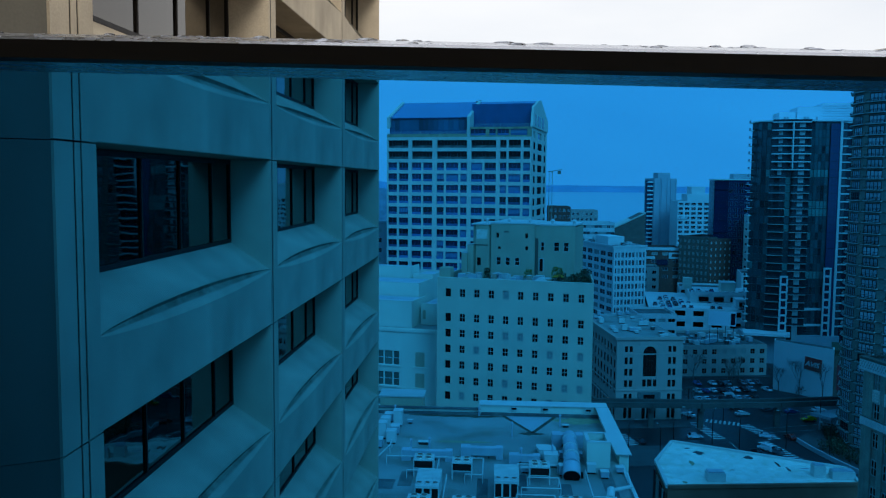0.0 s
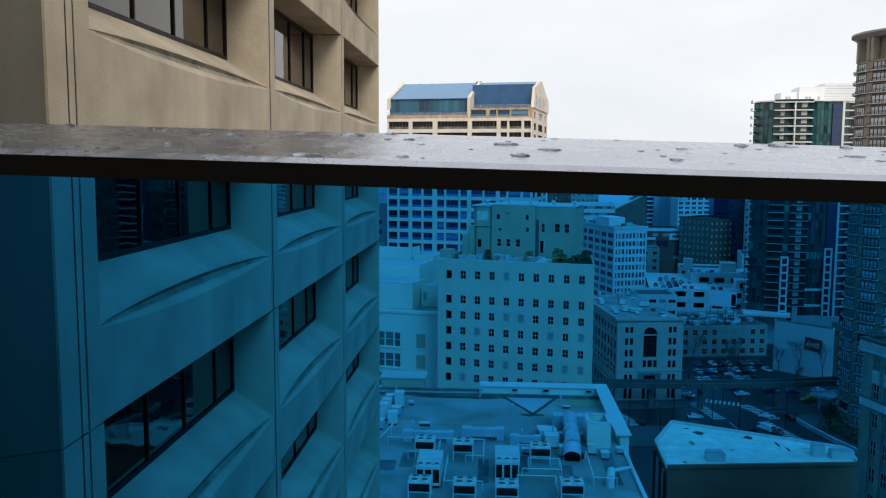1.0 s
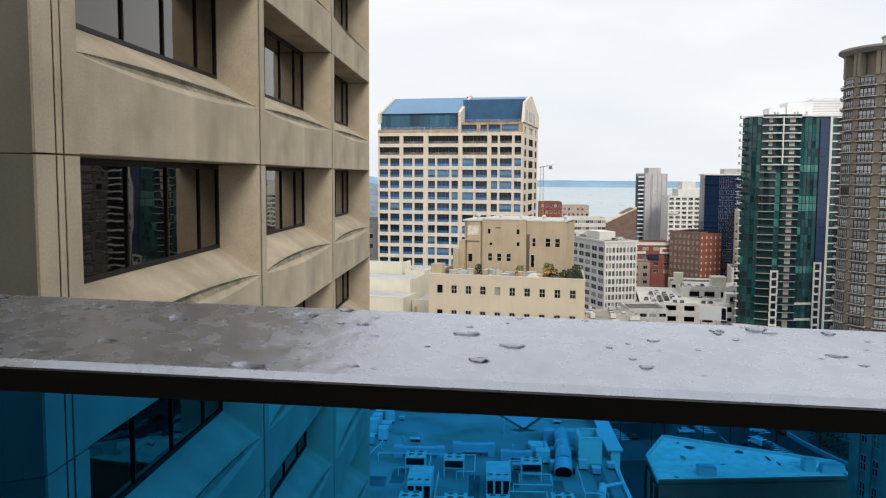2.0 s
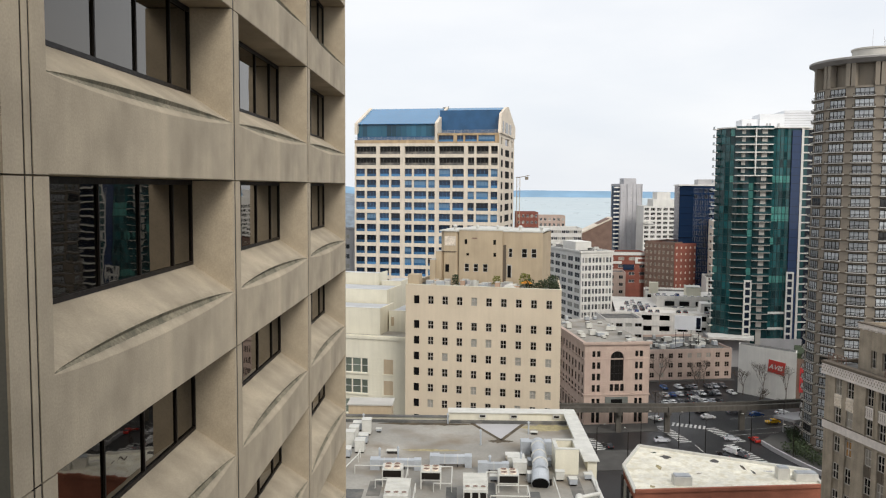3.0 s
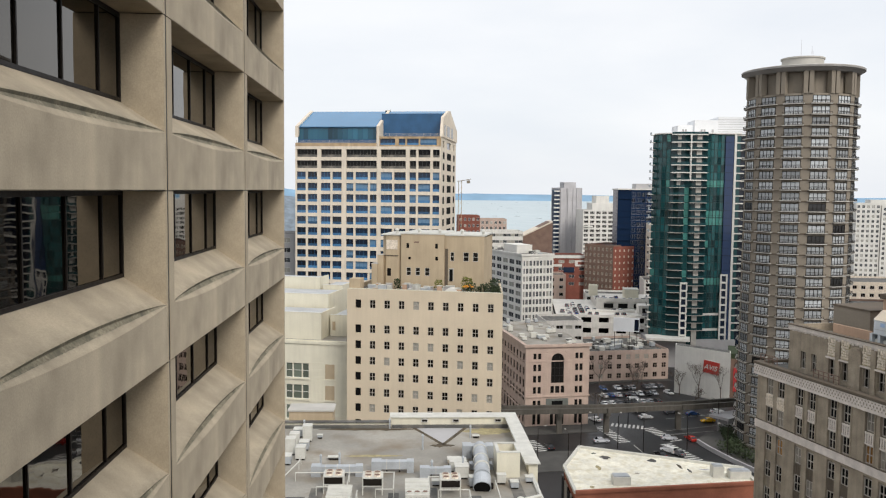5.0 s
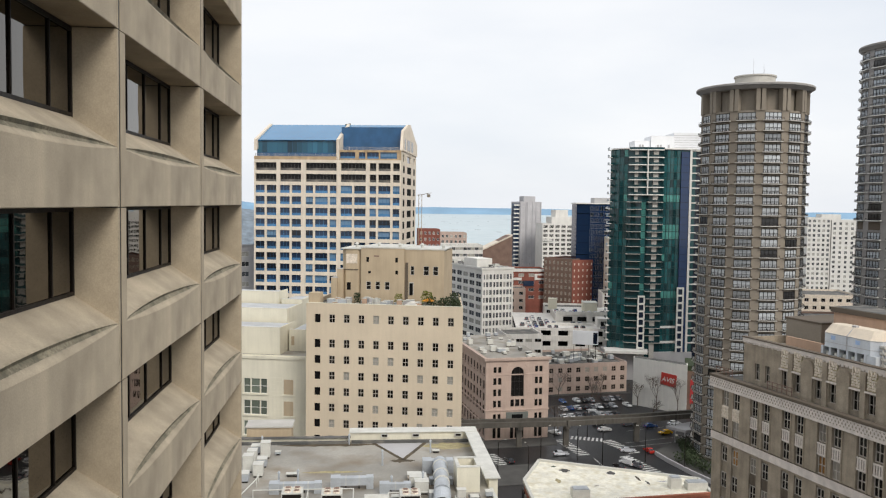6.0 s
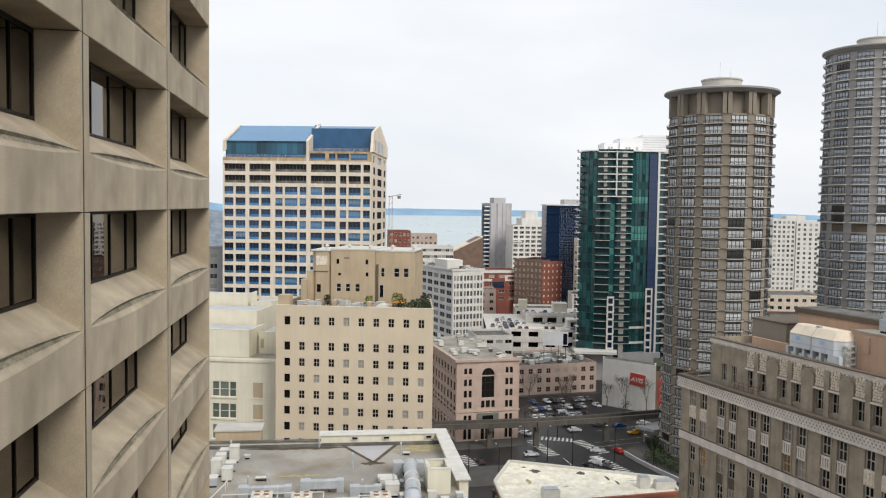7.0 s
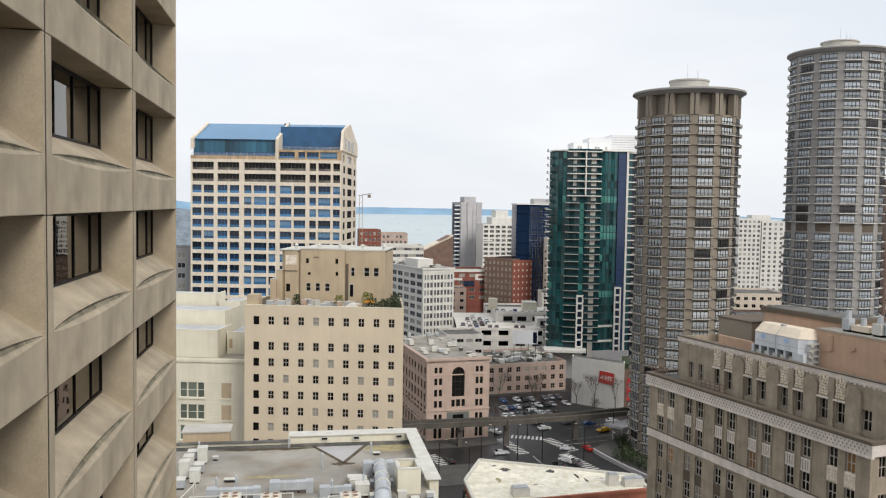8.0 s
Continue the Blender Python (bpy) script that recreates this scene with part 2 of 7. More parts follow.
M_ROOFWHITE = mat("white_roof_coating", (0.80, 0.77, 0.66), 0.6, 0.2, 0.25, 0.1, 2, 0.1, dirt=(0.58, 0.52, 0.36))
M_ORANGEBRICK = mat("orange_brick", (0.34, 0.125, 0.075), 0.9, 0.2, 0.3, 0.15, 5, 0.1)
M_MONO = mat("weathered_beam", (0.105, 0.095, 0.08), 0.85, 0.25, 0.3, 0.1, 4, 0.1, streak=0.3)
M_ENTRY = mat("grey_green_stone", (0.15, 0.16, 0.145), 0.7)
M_SASH = mat("pale_sash", (0.42, 0.38, 0.33), 0.7)
M_ASPHALT = mat("asphalt", (0.024, 0.024, 0.025), 0.4, 0.35, 0.12, 0.25, 3, 0.1, spec=0.28)
M_PAVE = mat("pavement_concrete", (0.075, 0.072, 0.067), 0.85, 0.2, 0.3, 0.1, 3, 0.1)
M_LINE = mat("road_paint", (0.6, 0.6, 0.57), 0.7, 0.3, 1.5, 0.2, 6, 0.0)
M_GALV = mat("galvanised_duct", (0.45, 0.475, 0.50), 0.45, 0.15, 0.6, 0.1, 6, 0.05, metal=0.25)
M_UNIT = mat("painted_unit", (0.58, 0.57, 0.52), 0.6, 0.12, 0.8, 0.08, 6, 0.05)
M_METAL = mat("rail_metal", (0.60, 0.62, 0.68), 0.27, 0.12, 6.0, 0.10, 60, 0.04, metal=0.8)
M_BLACK = mat("black_rubber", (0.008, 0.008, 0.009), 0.6)
M_LEAF = mat("leaves", (0.04, 0.058, 0.024), 0.8, 0.4, 1.5, 0.3, 9, 0.0)
M_BARK = mat("bark", (0.14, 0.11, 0.09), 0.9)
# blue-grey tint puts the distance haze into the woods' colour
M_HEADLAND = mat("haze_tinted_headland", (0.20, 0.24, 0.28), 1.0, 0.3, 0.02, 0.3, 0.1, 0.0)
M_GARAGE = mat("garage_concrete", (0.72, 0.69, 0.64), 0.85, 0.12, 0.3, 0.06, 4, 0.1, streak=0.15)
# the far hills' blue is distance haze carried by the base colour
M_HILL = mat("haze_tinted_shore", (0.22, 0.36, 0.50), 1.0, 0.15, 0.002, 0.1, 0.01, 0.0)
M_WATER = mat("sea", (0.42, 0.50, 0.52), 0.35, 0.06, 0.002, 0.04, 0.02, 0.0)

# ---------------- building helpers


def add_box(bm, x0, y0, z0, x1, y1, z1, mi=0):
    v = [bm.verts.new(p) for p in ((x0, y0, z0), (x1, y0, z0), (x1, y1, z0), (x0, y1, z0), (x0, y0, z1), (x1, y0, z1), (x1, y1, z1), (x0, y1, z1))]
    for q in ((0, 3, 2, 1), (4, 5, 6, 7), (0, 1, 5, 4), (1, 2, 6, 5), (2, 3, 7, 6), (3, 0, 4, 7)):
        bm.faces.new([v[i] for i in q]).material_index = mi


def add_poly(bm, pts, mi=0):
    bm.faces.new([bm.verts.new(p) for p in pts]).material_index = mi


def add_prism(bm, plan, z0, z1, mi=0, top_mi=None):
    """Upright prism over a plan that runs counter-clockwise."""
    lo = [bm.verts.new((x, y, z0)) for x, y in plan]
    hi = [bm.verts.new((x, y, z1)) for x, y in plan]
    k = len(plan)
    for i in range(k):
        bm.faces.new((lo[i], lo[(i + 1) % k], hi[(i + 1) % k], hi[i])).material_index = mi
    bm.faces.new(hi).material_index = mi if top_mi is None else top_mi
    bm.faces.new(lo[::-1]).material_index = mi


def add_tube(bm, p, q, r0, r1=None, n=10, mi=0):
    p, q = Vector(p), Vector(q)
    r1 = r0 if r1 is None else r1
    turn = (q - p).to_track_quat("Z", "Y").to_matrix()
    rings = []
    for c, r in ((p, r0), (q, r1)):
        rings.append([bm.verts.new(c + turn @ Vector((r * math.cos(a), r * math.sin(a), 0))) for a in [2 * math.pi * i / n for i in range(n)]])
    for i in range(n):
        bm.faces.new((rings[0][i], rings[0][(i + 1) % n], rings[1][(i + 1) % n], rings[1][i])).material_index = mi
    bm.faces.new(rings[0][::-1]).material_index = mi
    bm.faces.new(rings[1]).material_index = mi


def mesh_of(name, bm, *mats):
    me = bpy.data.meshes.new(name)
    bm.to_mesh(me)
    bm.free()
    for m in mats:
        me.materials.append(m)
    return me


def put(name, me, parent, m=None, label=""):
    ob = new(name, me)
    ob.parent = parent
    if m is not None:
        ob.matrix_local = m
    return tagged(ob, label)


def part(name, bm, material, parent, label="", m=None):
    mats = material if isinstance(material, (list, tuple)) else [material]
    return put(name, mesh_of(name, bm, *mats), parent, m, label)


def thing(name, m, label, category, group="", kind=""):
    ob = new(name)
    ob.matrix_world = m
    ob.empty_display_size = 1
    return tagged(ob, label, category, group, kind)


def face_at(x, y, z, yaw):
    """Local frame of a wall: x along it, -y outwards, z up."""
    return pose(x, y, z, 0, 0, yaw)


_window_cache = {}


def lattice(bm, xs, zs, solid, y0, y1, mi=0):
    """One connected plate in the cells of a grid for which solid(i, j) holds, from depth y0 to y1."""
    seen = {}

    def vert(i, j, k):
        if (i, j, k) not in seen:
            seen[i, j, k] = bm.verts.new((xs[i], y1 if k else y0, zs[j]))
        return seen[i, j, k]
    nx, nz = len(xs) - 1, len(zs) - 1
    full = [[0 <= i < nx and 0 <= j < nz and bool(solid(i, j)) for j in range(-1, nz + 1)] for i in range(-1, nx + 1)]

    def on(i, j):
        return full[i + 1][j + 1]
    for i in range(nx):
        for j in range(nz):
            if not on(i, j):
                continue
            quads = [[(i, j, 0), (i + 1, j, 0), (i + 1, j + 1, 0), (i, j + 1, 0)], [(i, j, 1), (i, j + 1, 1), (i + 1, j + 1, 1), (i + 1, j, 1)]]
            if not on(i - 1, j):
                quads.append([(i, j, 0), (i, j + 1, 0), (i, j + 1, 1), (i, j, 1)])
            if not on(i + 1, j):
                quads.append([(i + 1, j, 0), (i + 1, j, 1), (i + 1, j + 1, 1), (i + 1, j + 1, 0)])
            if not on(i, j - 1):
                quads.append([(i, j, 0), (i, j, 1), (i + 1, j, 1), (i + 1, j, 0)])
            if not on(i, j + 1):
                quads.append([(i, j + 1, 0), (i + 1, j + 1, 0), (i + 1, j + 1, 1), (i, j + 1, 1)])
            for q in quads:
                bm.faces.new([vert(*c) for c in q]).material_index = mi


def frame_cuts(w, h, kind, bar):
    xs, zs = [0, bar], [0, bar]
    k = {"three": 3, "cross": 2, "two": 2, "balcony": 4}.get(kind, 1)
    for i in range(1, k):
        xs += [w * i / k - bar / 2, w * i / k + bar / 2]
    if kind in ("cross", "sash"):
        zs += [h * 0.5 - bar / 2, h * 0.5 + bar / 2]
    if kind == "balcony":
        zs += [h * 0.3, h * 0.3 + bar]
    return xs + [w - bar, w], zs + [h - bar, h]


def add_frame(bm, w, h, kind, depth, bar, mi):
    xs, zs = frame_cuts(w, h, kind, bar)
    lattice(bm, xs, zs, lambda i, j: i % 2 == 0 or j % 2 == 0, -depth, -0.002, mi)


def window_mesh(w, h, kind, glass, frame_m, depth=0.12, bar=0.07):
    key = (round(w, 2), round(h, 2), kind, glass.name, frame_m.name)
    if key not in _window_cache:
        bm = bmesh.new()
        add_box(bm, 0, 0, 0, w, 0.03, h, 0)
        if kind == "sill":
            add_box(bm, 0, -0.05, 0, w, -0.001, h * 0.32, 1)
            for k in range(1, max(2, int(w / 1.1))):
                x = w * k / max(2, int(w / 1.1))
                add_box(bm, x - 0.04, -0.06, h * 0.32, x + 0.04, -0.001, h, 1)
        elif kind != "plain":
            add_frame(bm, w, h, kind, depth, bar, 1)
        _window_cache[key] = mesh_of("window", bm, glass, frame_m)
    return _window_cache[key]


def window_parts(w, h, kind, glass, frame_m, depth=0.12, bar=0.08):
    key = ("split", round(w, 2), round(h, 2), kind, glass.name, frame_m.name)
    if key not in _window_cache:
        bm = bmesh.new()
        add_frame(bm, w, h, kind, depth, bar, 0)
        f = mesh_of("window", bm, frame_m)
        bm = bmesh.new()
        add_box(bm, 0, 0, 0, w, 0.03, h, 0)
        _window_cache[key] = (f, mesh_of("pane", bm, glass))
    return _window_cache[key]


def grid_wall(parent, m, w, z0, z1, cols, rows, wall_m, glass, frame_m, kind="cross", recess=0.2, name="wall", skip=(), split=False):
    """One wall with a window in every cell: solid piers and spandrels round real openings. m: wall frame at its lower left."""
    rows, cols = sorted(rows), sorted(cols)
    xs = [0.0] + [v for c in cols for v in c] + [w]
    zs = [z0] + [v for c in rows for v in c] + [z1]
    bm = bmesh.new()
    lattice(bm, xs, zs, lambda i, j: i % 2 == 0 or j % 2 == 0, 0, recess + 0.1)
    wall = part(name, bm, wall_m, parent, "", m)
    for i, (a, b) in enumerate(cols):
        for j, (c, d) in enumerate(rows):
            if (i, j) in skip:
                continue
            if split:
                f, g = window_parts(b - a, d - c, kind, glass, frame_m)
                put("pane", g, put("window", f, parent, m @ pose(a, recess, c)))
            else:
                put("window", window_mesh(b - a, d - c, kind, glass, frame_m), parent, m @ pose(a, recess, c))
    return wall


def spaced(w, n, win, margin=None):
    """n windows of width win evenly along w."""
    margin = (w / n - win) / 2 if margin is None else margin
    step = (w - 2 * margin - win) / max(1, n - 1)
    return [(margin + i * step, margin + i * step + win) for i in range(n)]


def storeys(top, n, step, win):
    """n storeys of windows downwards from the head height top."""
    return [(top - i * step - win, top - i * step) for i in range(n)]


def core_box(parent, x0, y0, z0, x1, y1, z1, material, name="core", label=""):
    bm = bmesh.new()
    add_box(bm, x0, y0, z0, x1, y1, z1)
    return part(name, bm, material, parent, label)

# ---------------- ground, streets, sea and far shore


def plain(name, pts, material, label, category, kind="structure"):
    bm = bmesh.new()
    add_poly(bm, pts)
    ob = new(name, mesh_of(name, bm, material))
    return tagged(ob, label, category, "", kind)


def ground_height(y):
    """Level round the crossing, falling to the shore beyond."""
    return 0.0 if y < 480 else -34.0 * min(1.0, (y - 480) / 700.0)


bm = bmesh.new()
gx = [-4800, -2000, -900, -400, -150, 0, 150, 400, 900, 2000, 4800]
gy = [-900, -300, 0, 150, 300, 480, 600, 750, 900, 1050, 1180, 1600, 3000, 4850]
gv = [[bm.verts.new((x, y, ground_height(y) - (6 if y > 1180 else 0))) for x in gx] for y in gy]
for j in range(len(gy) - 1):
    for i in range(len(gx) - 1):
        bm.faces.new((gv[j][i], gv[j][i + 1], gv[j + 1][i + 1], gv[j + 1][i]))
tagged(new("ground", mesh_of("ground", bm, M_ASPHALT)), "dark wet asphalt ground of city streets", "ground", "", "structure")

plain("water", [(-4800, 1250, -34), (4800, 1250, -34), (4800, 4700, 21), (-4800, 4700, 21)], M_WATER, "pale grey-green sea beyond the city", "water")

# hills along the far shore
bm = bmesh.new()
rng = random.Random(5)
last = None
for i in range(97):
    x = -4800 + i * 100
    h = 54 + 7 * noise.noise((x * 0.0011, 3.0, 0)) + 4 * noise.noise((x * 0.006, 1.0, 0)) + (60 if x < -500 else 0) * min(1, (-500 - x) / 500 if x < -500 else 0)
    ring = [bm.verts.new((x, 4560 - 40 * noise.noise((x * 0.003, 8, 0)), 12)), bm.verts.new((x, 4700, h)), bm.verts.new((x, 4850, h * 0.8))]
    if last:
        for k in range(2):
            bm.faces.new((last[k], ring[k], ring[k + 1], last[k + 1]))
    last = ring
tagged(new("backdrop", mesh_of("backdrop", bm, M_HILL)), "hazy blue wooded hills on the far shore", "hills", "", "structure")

# headland with houses
bm = bmesh.new()
last = None
for i in range(25):
    x = -900 + i * 34
    h = 78 - 30 * abs(i - 8) / 17 + 5 * noise.noise((x * 0.02, 0, 4))
    ring = [bm.verts.new((x, 1500 + 60 * noise.noise((x * 0.004, 2, 0)), -34)), bm.verts.new((x, 1600, h * 0.62)), bm.verts.new((x, 1700, h)), bm.verts.new((x, 1900, -20))]
    if last:
        for k in range(3):
            bm.faces.new((last[k], ring[k], ring[k + 1], last[k + 1]))
    last = ring
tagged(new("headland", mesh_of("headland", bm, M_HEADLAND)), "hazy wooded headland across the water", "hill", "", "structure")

# ---------------- balcony: slab, unseen walls behind that block light, rail with blue glass
# unseen slab, dark so that little light bounces up under the rail
bm = bmesh.new()
add_box(bm, -4, -2.0, 70.45, 4, 0.52, 70.65)
tagged(new("floor", mesh_of("floor", bm, M_ROOFDARK)), "unseen dark grey balcony slab", "floor", "", "structure")
# unseen; taller left part added to keep the office end wall in shade
bm = bmesh.new()
add_box(bm, -8.5, -10, 0, -1.0, -2.0, 98)
add_box(bm, -1.0, -10, 0, 4.6, -2.0, 81)
tagged(new("wall_south", mesh_of("wall_south", bm, M_PRECAST)), "unseen plain beige wall behind the balcony, stepped to shape light", "wall", "", "structure")
# unseen wing, added to block light from the office end wall
bm = bmesh.new()
add_box(bm, -34, -10, 0, -8.502, 3.6, 98)
tagged(new("wall_west", mesh_of("wall_west", bm, M_PRECAST)), "unseen plain beige wing added to shade the office end wall", "wall", "", "structure")

RAIL_Y, RAIL_Z, RAIL_FALL = 0.368, 71.715, 1.45


def glass_rail():
    rail = thing("balcony_railing", pose(-0.08, RAIL_Y, RAIL_Z, 0, RAIL_FALL, -1.0), "wet grey metal balcony rail over blue tinted glass", "railing")
    bm = bmesh.new()
    prof = [(0.0, -0.011), (0.003, -0.002), (0.009, 0.0015), (0.06, 0.0115), (0.117, 0.0215), (0.124, 0.019), (0.125, -0.006), (0.121, -0.011)]
    rows = [[bm.verts.new((x, y, z)) for y, z in prof] for x in (-3.4, 3.4)]
    k = len(prof)
    for i in range(k):
        bm.faces.new((rows[0][i], rows[0][(i + 1) % k], rows[1][(i + 1) % k], rows[1][i]))
    bm.faces.new(rows[0][::-1])
    bm.faces.new(rows[1])
    part("handrail", bm, M_METAL, rail, "wet brushed metal coping with rain drops")
    bm = bmesh.new()
    add_box(bm, -3.4, -0.0015, -0.0155, 3.4, 0.02, -0.0022)
    part("gasket", bm, M_BLACK, rail, "black rubber edge strip")
    m = bpy.data.materials.new("blue_tinted_glass")
    m.use_nodes = True
    n, l = m.node_tree.nodes, m.node_tree.links
    n.remove(n["Principled BSDF"])
    tr = n.new("ShaderNodeBsdfTransparent")
    tr.inputs["Color"].default_value = (0.135, 0.54, 0.87, 1)
    gl = n.new("ShaderNodeBsdfGlossy")
    gl.inputs["Roughness"].default_value = 0.02
    fr = n.new("ShaderNodeFresnel")
    fr.inputs["IOR"].default_value = 1.45
    half = n.new("ShaderNodeMath")
    half.operation = "MULTIPLY"
    half.inputs[1].default_value = 0.08
    l.new(fr.outputs["Fac"], half.inputs[0])
    mx = n.new("ShaderNodeMixShader")
    l.new(half.outputs[0], mx.inputs["Fac"])
    l.new(tr.outputs["BSDF"], mx.inputs[1])
    l.new(gl.outputs["BSDF"], mx.inputs[2])
    l.new(mx.outputs["Shader"], n["Material Output"].inputs["Surface"])
    bm = bmesh.new()
    add_box(bm, -3.4, 0.0215, -1.06, 3.4, 0.0335, -0.0112)
    pane = part("glass_pane", bm, m, rail, "blue tinted glass sheet")
    pane.visible_shadow = False


glass_rail()

# ---------------- office building with deep precast window bays
BAY, STOREY = 8.853, 3.8
HEAD = 72.065


def precast_panel_mesh():
    """Bay panel: piers, sloped sill with a sharp crest, and a mossy hollow, coloured darker for its shade, bowed under
    the crest.
    """
    bm = bmesh.new()
    o0, o1, dep, lo = 0.48, 8.72, 0.95, -1.87
    g = 0.115
    add_box(bm, g, 0, -STOREY + 0.024, o0, dep + 0.1, 0)
    add_box(bm, o1, 0, -STOREY + 0.024, BAY - g, dep + 0.1, 0)
    n = 32
    rows = []
    for i in range(n + 1):
        k = i / n
        x = o0 + (o1 - o0) * k
        s = math.sin(math.pi * k) ** 0.7
        c = 0.012 + 0.15 * s
        zs = -2.50 + 0.63 * c / dep + 0.02 * s
        foot = -2.515 - 0.15 * s
        lip = (c + 0.035 * s, zs - 0.07 * s - 0.002)
        mid = (c * 0.75, zs * 0.45 + foot * 0.55)
        pts = [(dep, lo), (dep * 0.5 + c * 0.5, (lo + zs) / 2 + 0.006), (c + 0.02, zs + 0.010), (c, zs), lip, mid, (0.0, foot), (0.0, -2.9), (0.0, -STOREY + 0.024 + 0.015), (0.015, -STOREY + 0.024), (dep + 0.1, -STOREY + 0.024)]
        rows.append([bm.verts.new((x, y, z)) for y, z in pts])
    for a, b in zip(rows, rows[1:]):
        for j in range(len(a) - 1):
            f = bm.faces.new((a[j], a[j + 1], b[j + 1], b[j]))
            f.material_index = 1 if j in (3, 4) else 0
            f.smooth = j == 5
    bmesh.ops.recalc_face_normals(bm, faces=bm.faces)
    return mesh_of("concrete_panel", bm, M_PANEL, M_SHADYMOSS)


def bay_window(parent, m):
    """Window of one bay: dark bronze frame with mullions, and its panes, narrow at both ends."""
    w, h = 8.24, 1.89
    xs = [0.0, 1.7, 3.45, 5.2, 7.0, w]
    if "bay" not in _window_cache:
        bm = bmesh.new()
        cuts = [0, 0.06] + [v for x in xs[1:-1] for v in (x - 0.022, x + 0.022)] + [w - 0.06, w]
        lattice(bm, cuts, [0, 0.08, h - 0.1, h], lambda i, j: i % 2 == 0 or j % 2 == 0, -0.035, 0)
        _window_cache["bay"] = mesh_of("window", bm, M_BRONZE)
        for k in range(5):
            bm = bmesh.new()
            add_box(bm, 0.022, 0.005, 0.08, xs[k + 1] - xs[k] - 0.022, 0.03, h - 0.1)
            _window_cache["bay", k] = mesh_of("pane", bm, M_NEARGLASS)
    win = put("window", _window_cache["bay"], parent, m)
    for i in range(5):
        put("pane", _window_cache["bay", i], win, pose(xs[i], 0, 0))


def office_building():
    b = thing("office_building", face_at(-5.18, 9.70, 0, 90), "beige precast concrete office building with deep window bays", "building")
    me = precast_panel_mesh()
    for c in range(3):
        for r in range(-7, 5):
            z = HEAD + STOREY * r
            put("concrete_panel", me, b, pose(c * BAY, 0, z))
            bay_window(b, pose(c * BAY + 0.48, 0.95, z - 1.88))
    bm = bmesh.new()
    add_box(bm, -0.068, 0.001, -STOREY + 0.024, 0.068, 0.0095, 0)
    strip = mesh_of("joint_strip", bm, M_PRECAST)
    bm = bmesh.new()
    add_box(bm, -0.08, 0.001, -STOREY + 0.024, 0.0, 0.0095, 0)
    slim = mesh_of("joint_strip", bm, M_PRECAST)
    bm = bmesh.new()
    add_box(bm, -0.114, 0.011, -STOREY + 0.024, 0.114, 0.62, 0)
    seal = mesh_of("sealant", bm, M_BRONZE)
    for c in range(3):
        for r in range(-7, 5):
            put("joint_strip", slim if c else strip, b, pose(c * BAY, 0, HEAD + STOREY * r))
            put("sealant", seal, b, pose(c * BAY, 0, HEAD + STOREY * r))
    core_box(b, 3 * BAY - 0.114, 0.004, HEAD - 8 * STOREY, 3 * BAY - 0.01, 1.055, HEAD + 4 * STOREY, M_PRECAST, "end_return")
    # corner pier, end return, core behind the panels
    bm = bmesh.new()
    add_box(bm, -0.55, 0, -STOREY + 0.024, -0.115, 1.0, 0)
    pier = mesh_of("corner_pier", bm, M_PRECAST)
    bm = bmesh.new()
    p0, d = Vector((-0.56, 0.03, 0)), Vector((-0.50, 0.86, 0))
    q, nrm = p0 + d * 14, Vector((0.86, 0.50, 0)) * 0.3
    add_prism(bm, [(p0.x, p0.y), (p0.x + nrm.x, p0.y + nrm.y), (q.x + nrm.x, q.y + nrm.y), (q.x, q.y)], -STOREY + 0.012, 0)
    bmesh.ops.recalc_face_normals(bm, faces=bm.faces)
    # end wall uses the concrete darkened to paint its shade
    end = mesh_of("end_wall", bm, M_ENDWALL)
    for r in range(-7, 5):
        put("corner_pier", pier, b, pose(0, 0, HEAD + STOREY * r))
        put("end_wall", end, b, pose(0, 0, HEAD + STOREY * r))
    core_box(b, -0.5, 1.06, 0, 3 * BAY - 0.02, 26, 92, M_BRONZE)
    core_box(b, -0.5, 0.02, 0, 3 * BAY, 1.05, HEAD - 8 * STOREY, M_PRECAST, "lower_wall")
    return b


office_building()

# ---------------- flat-roofed building with roof plant
ROOF = 38.1


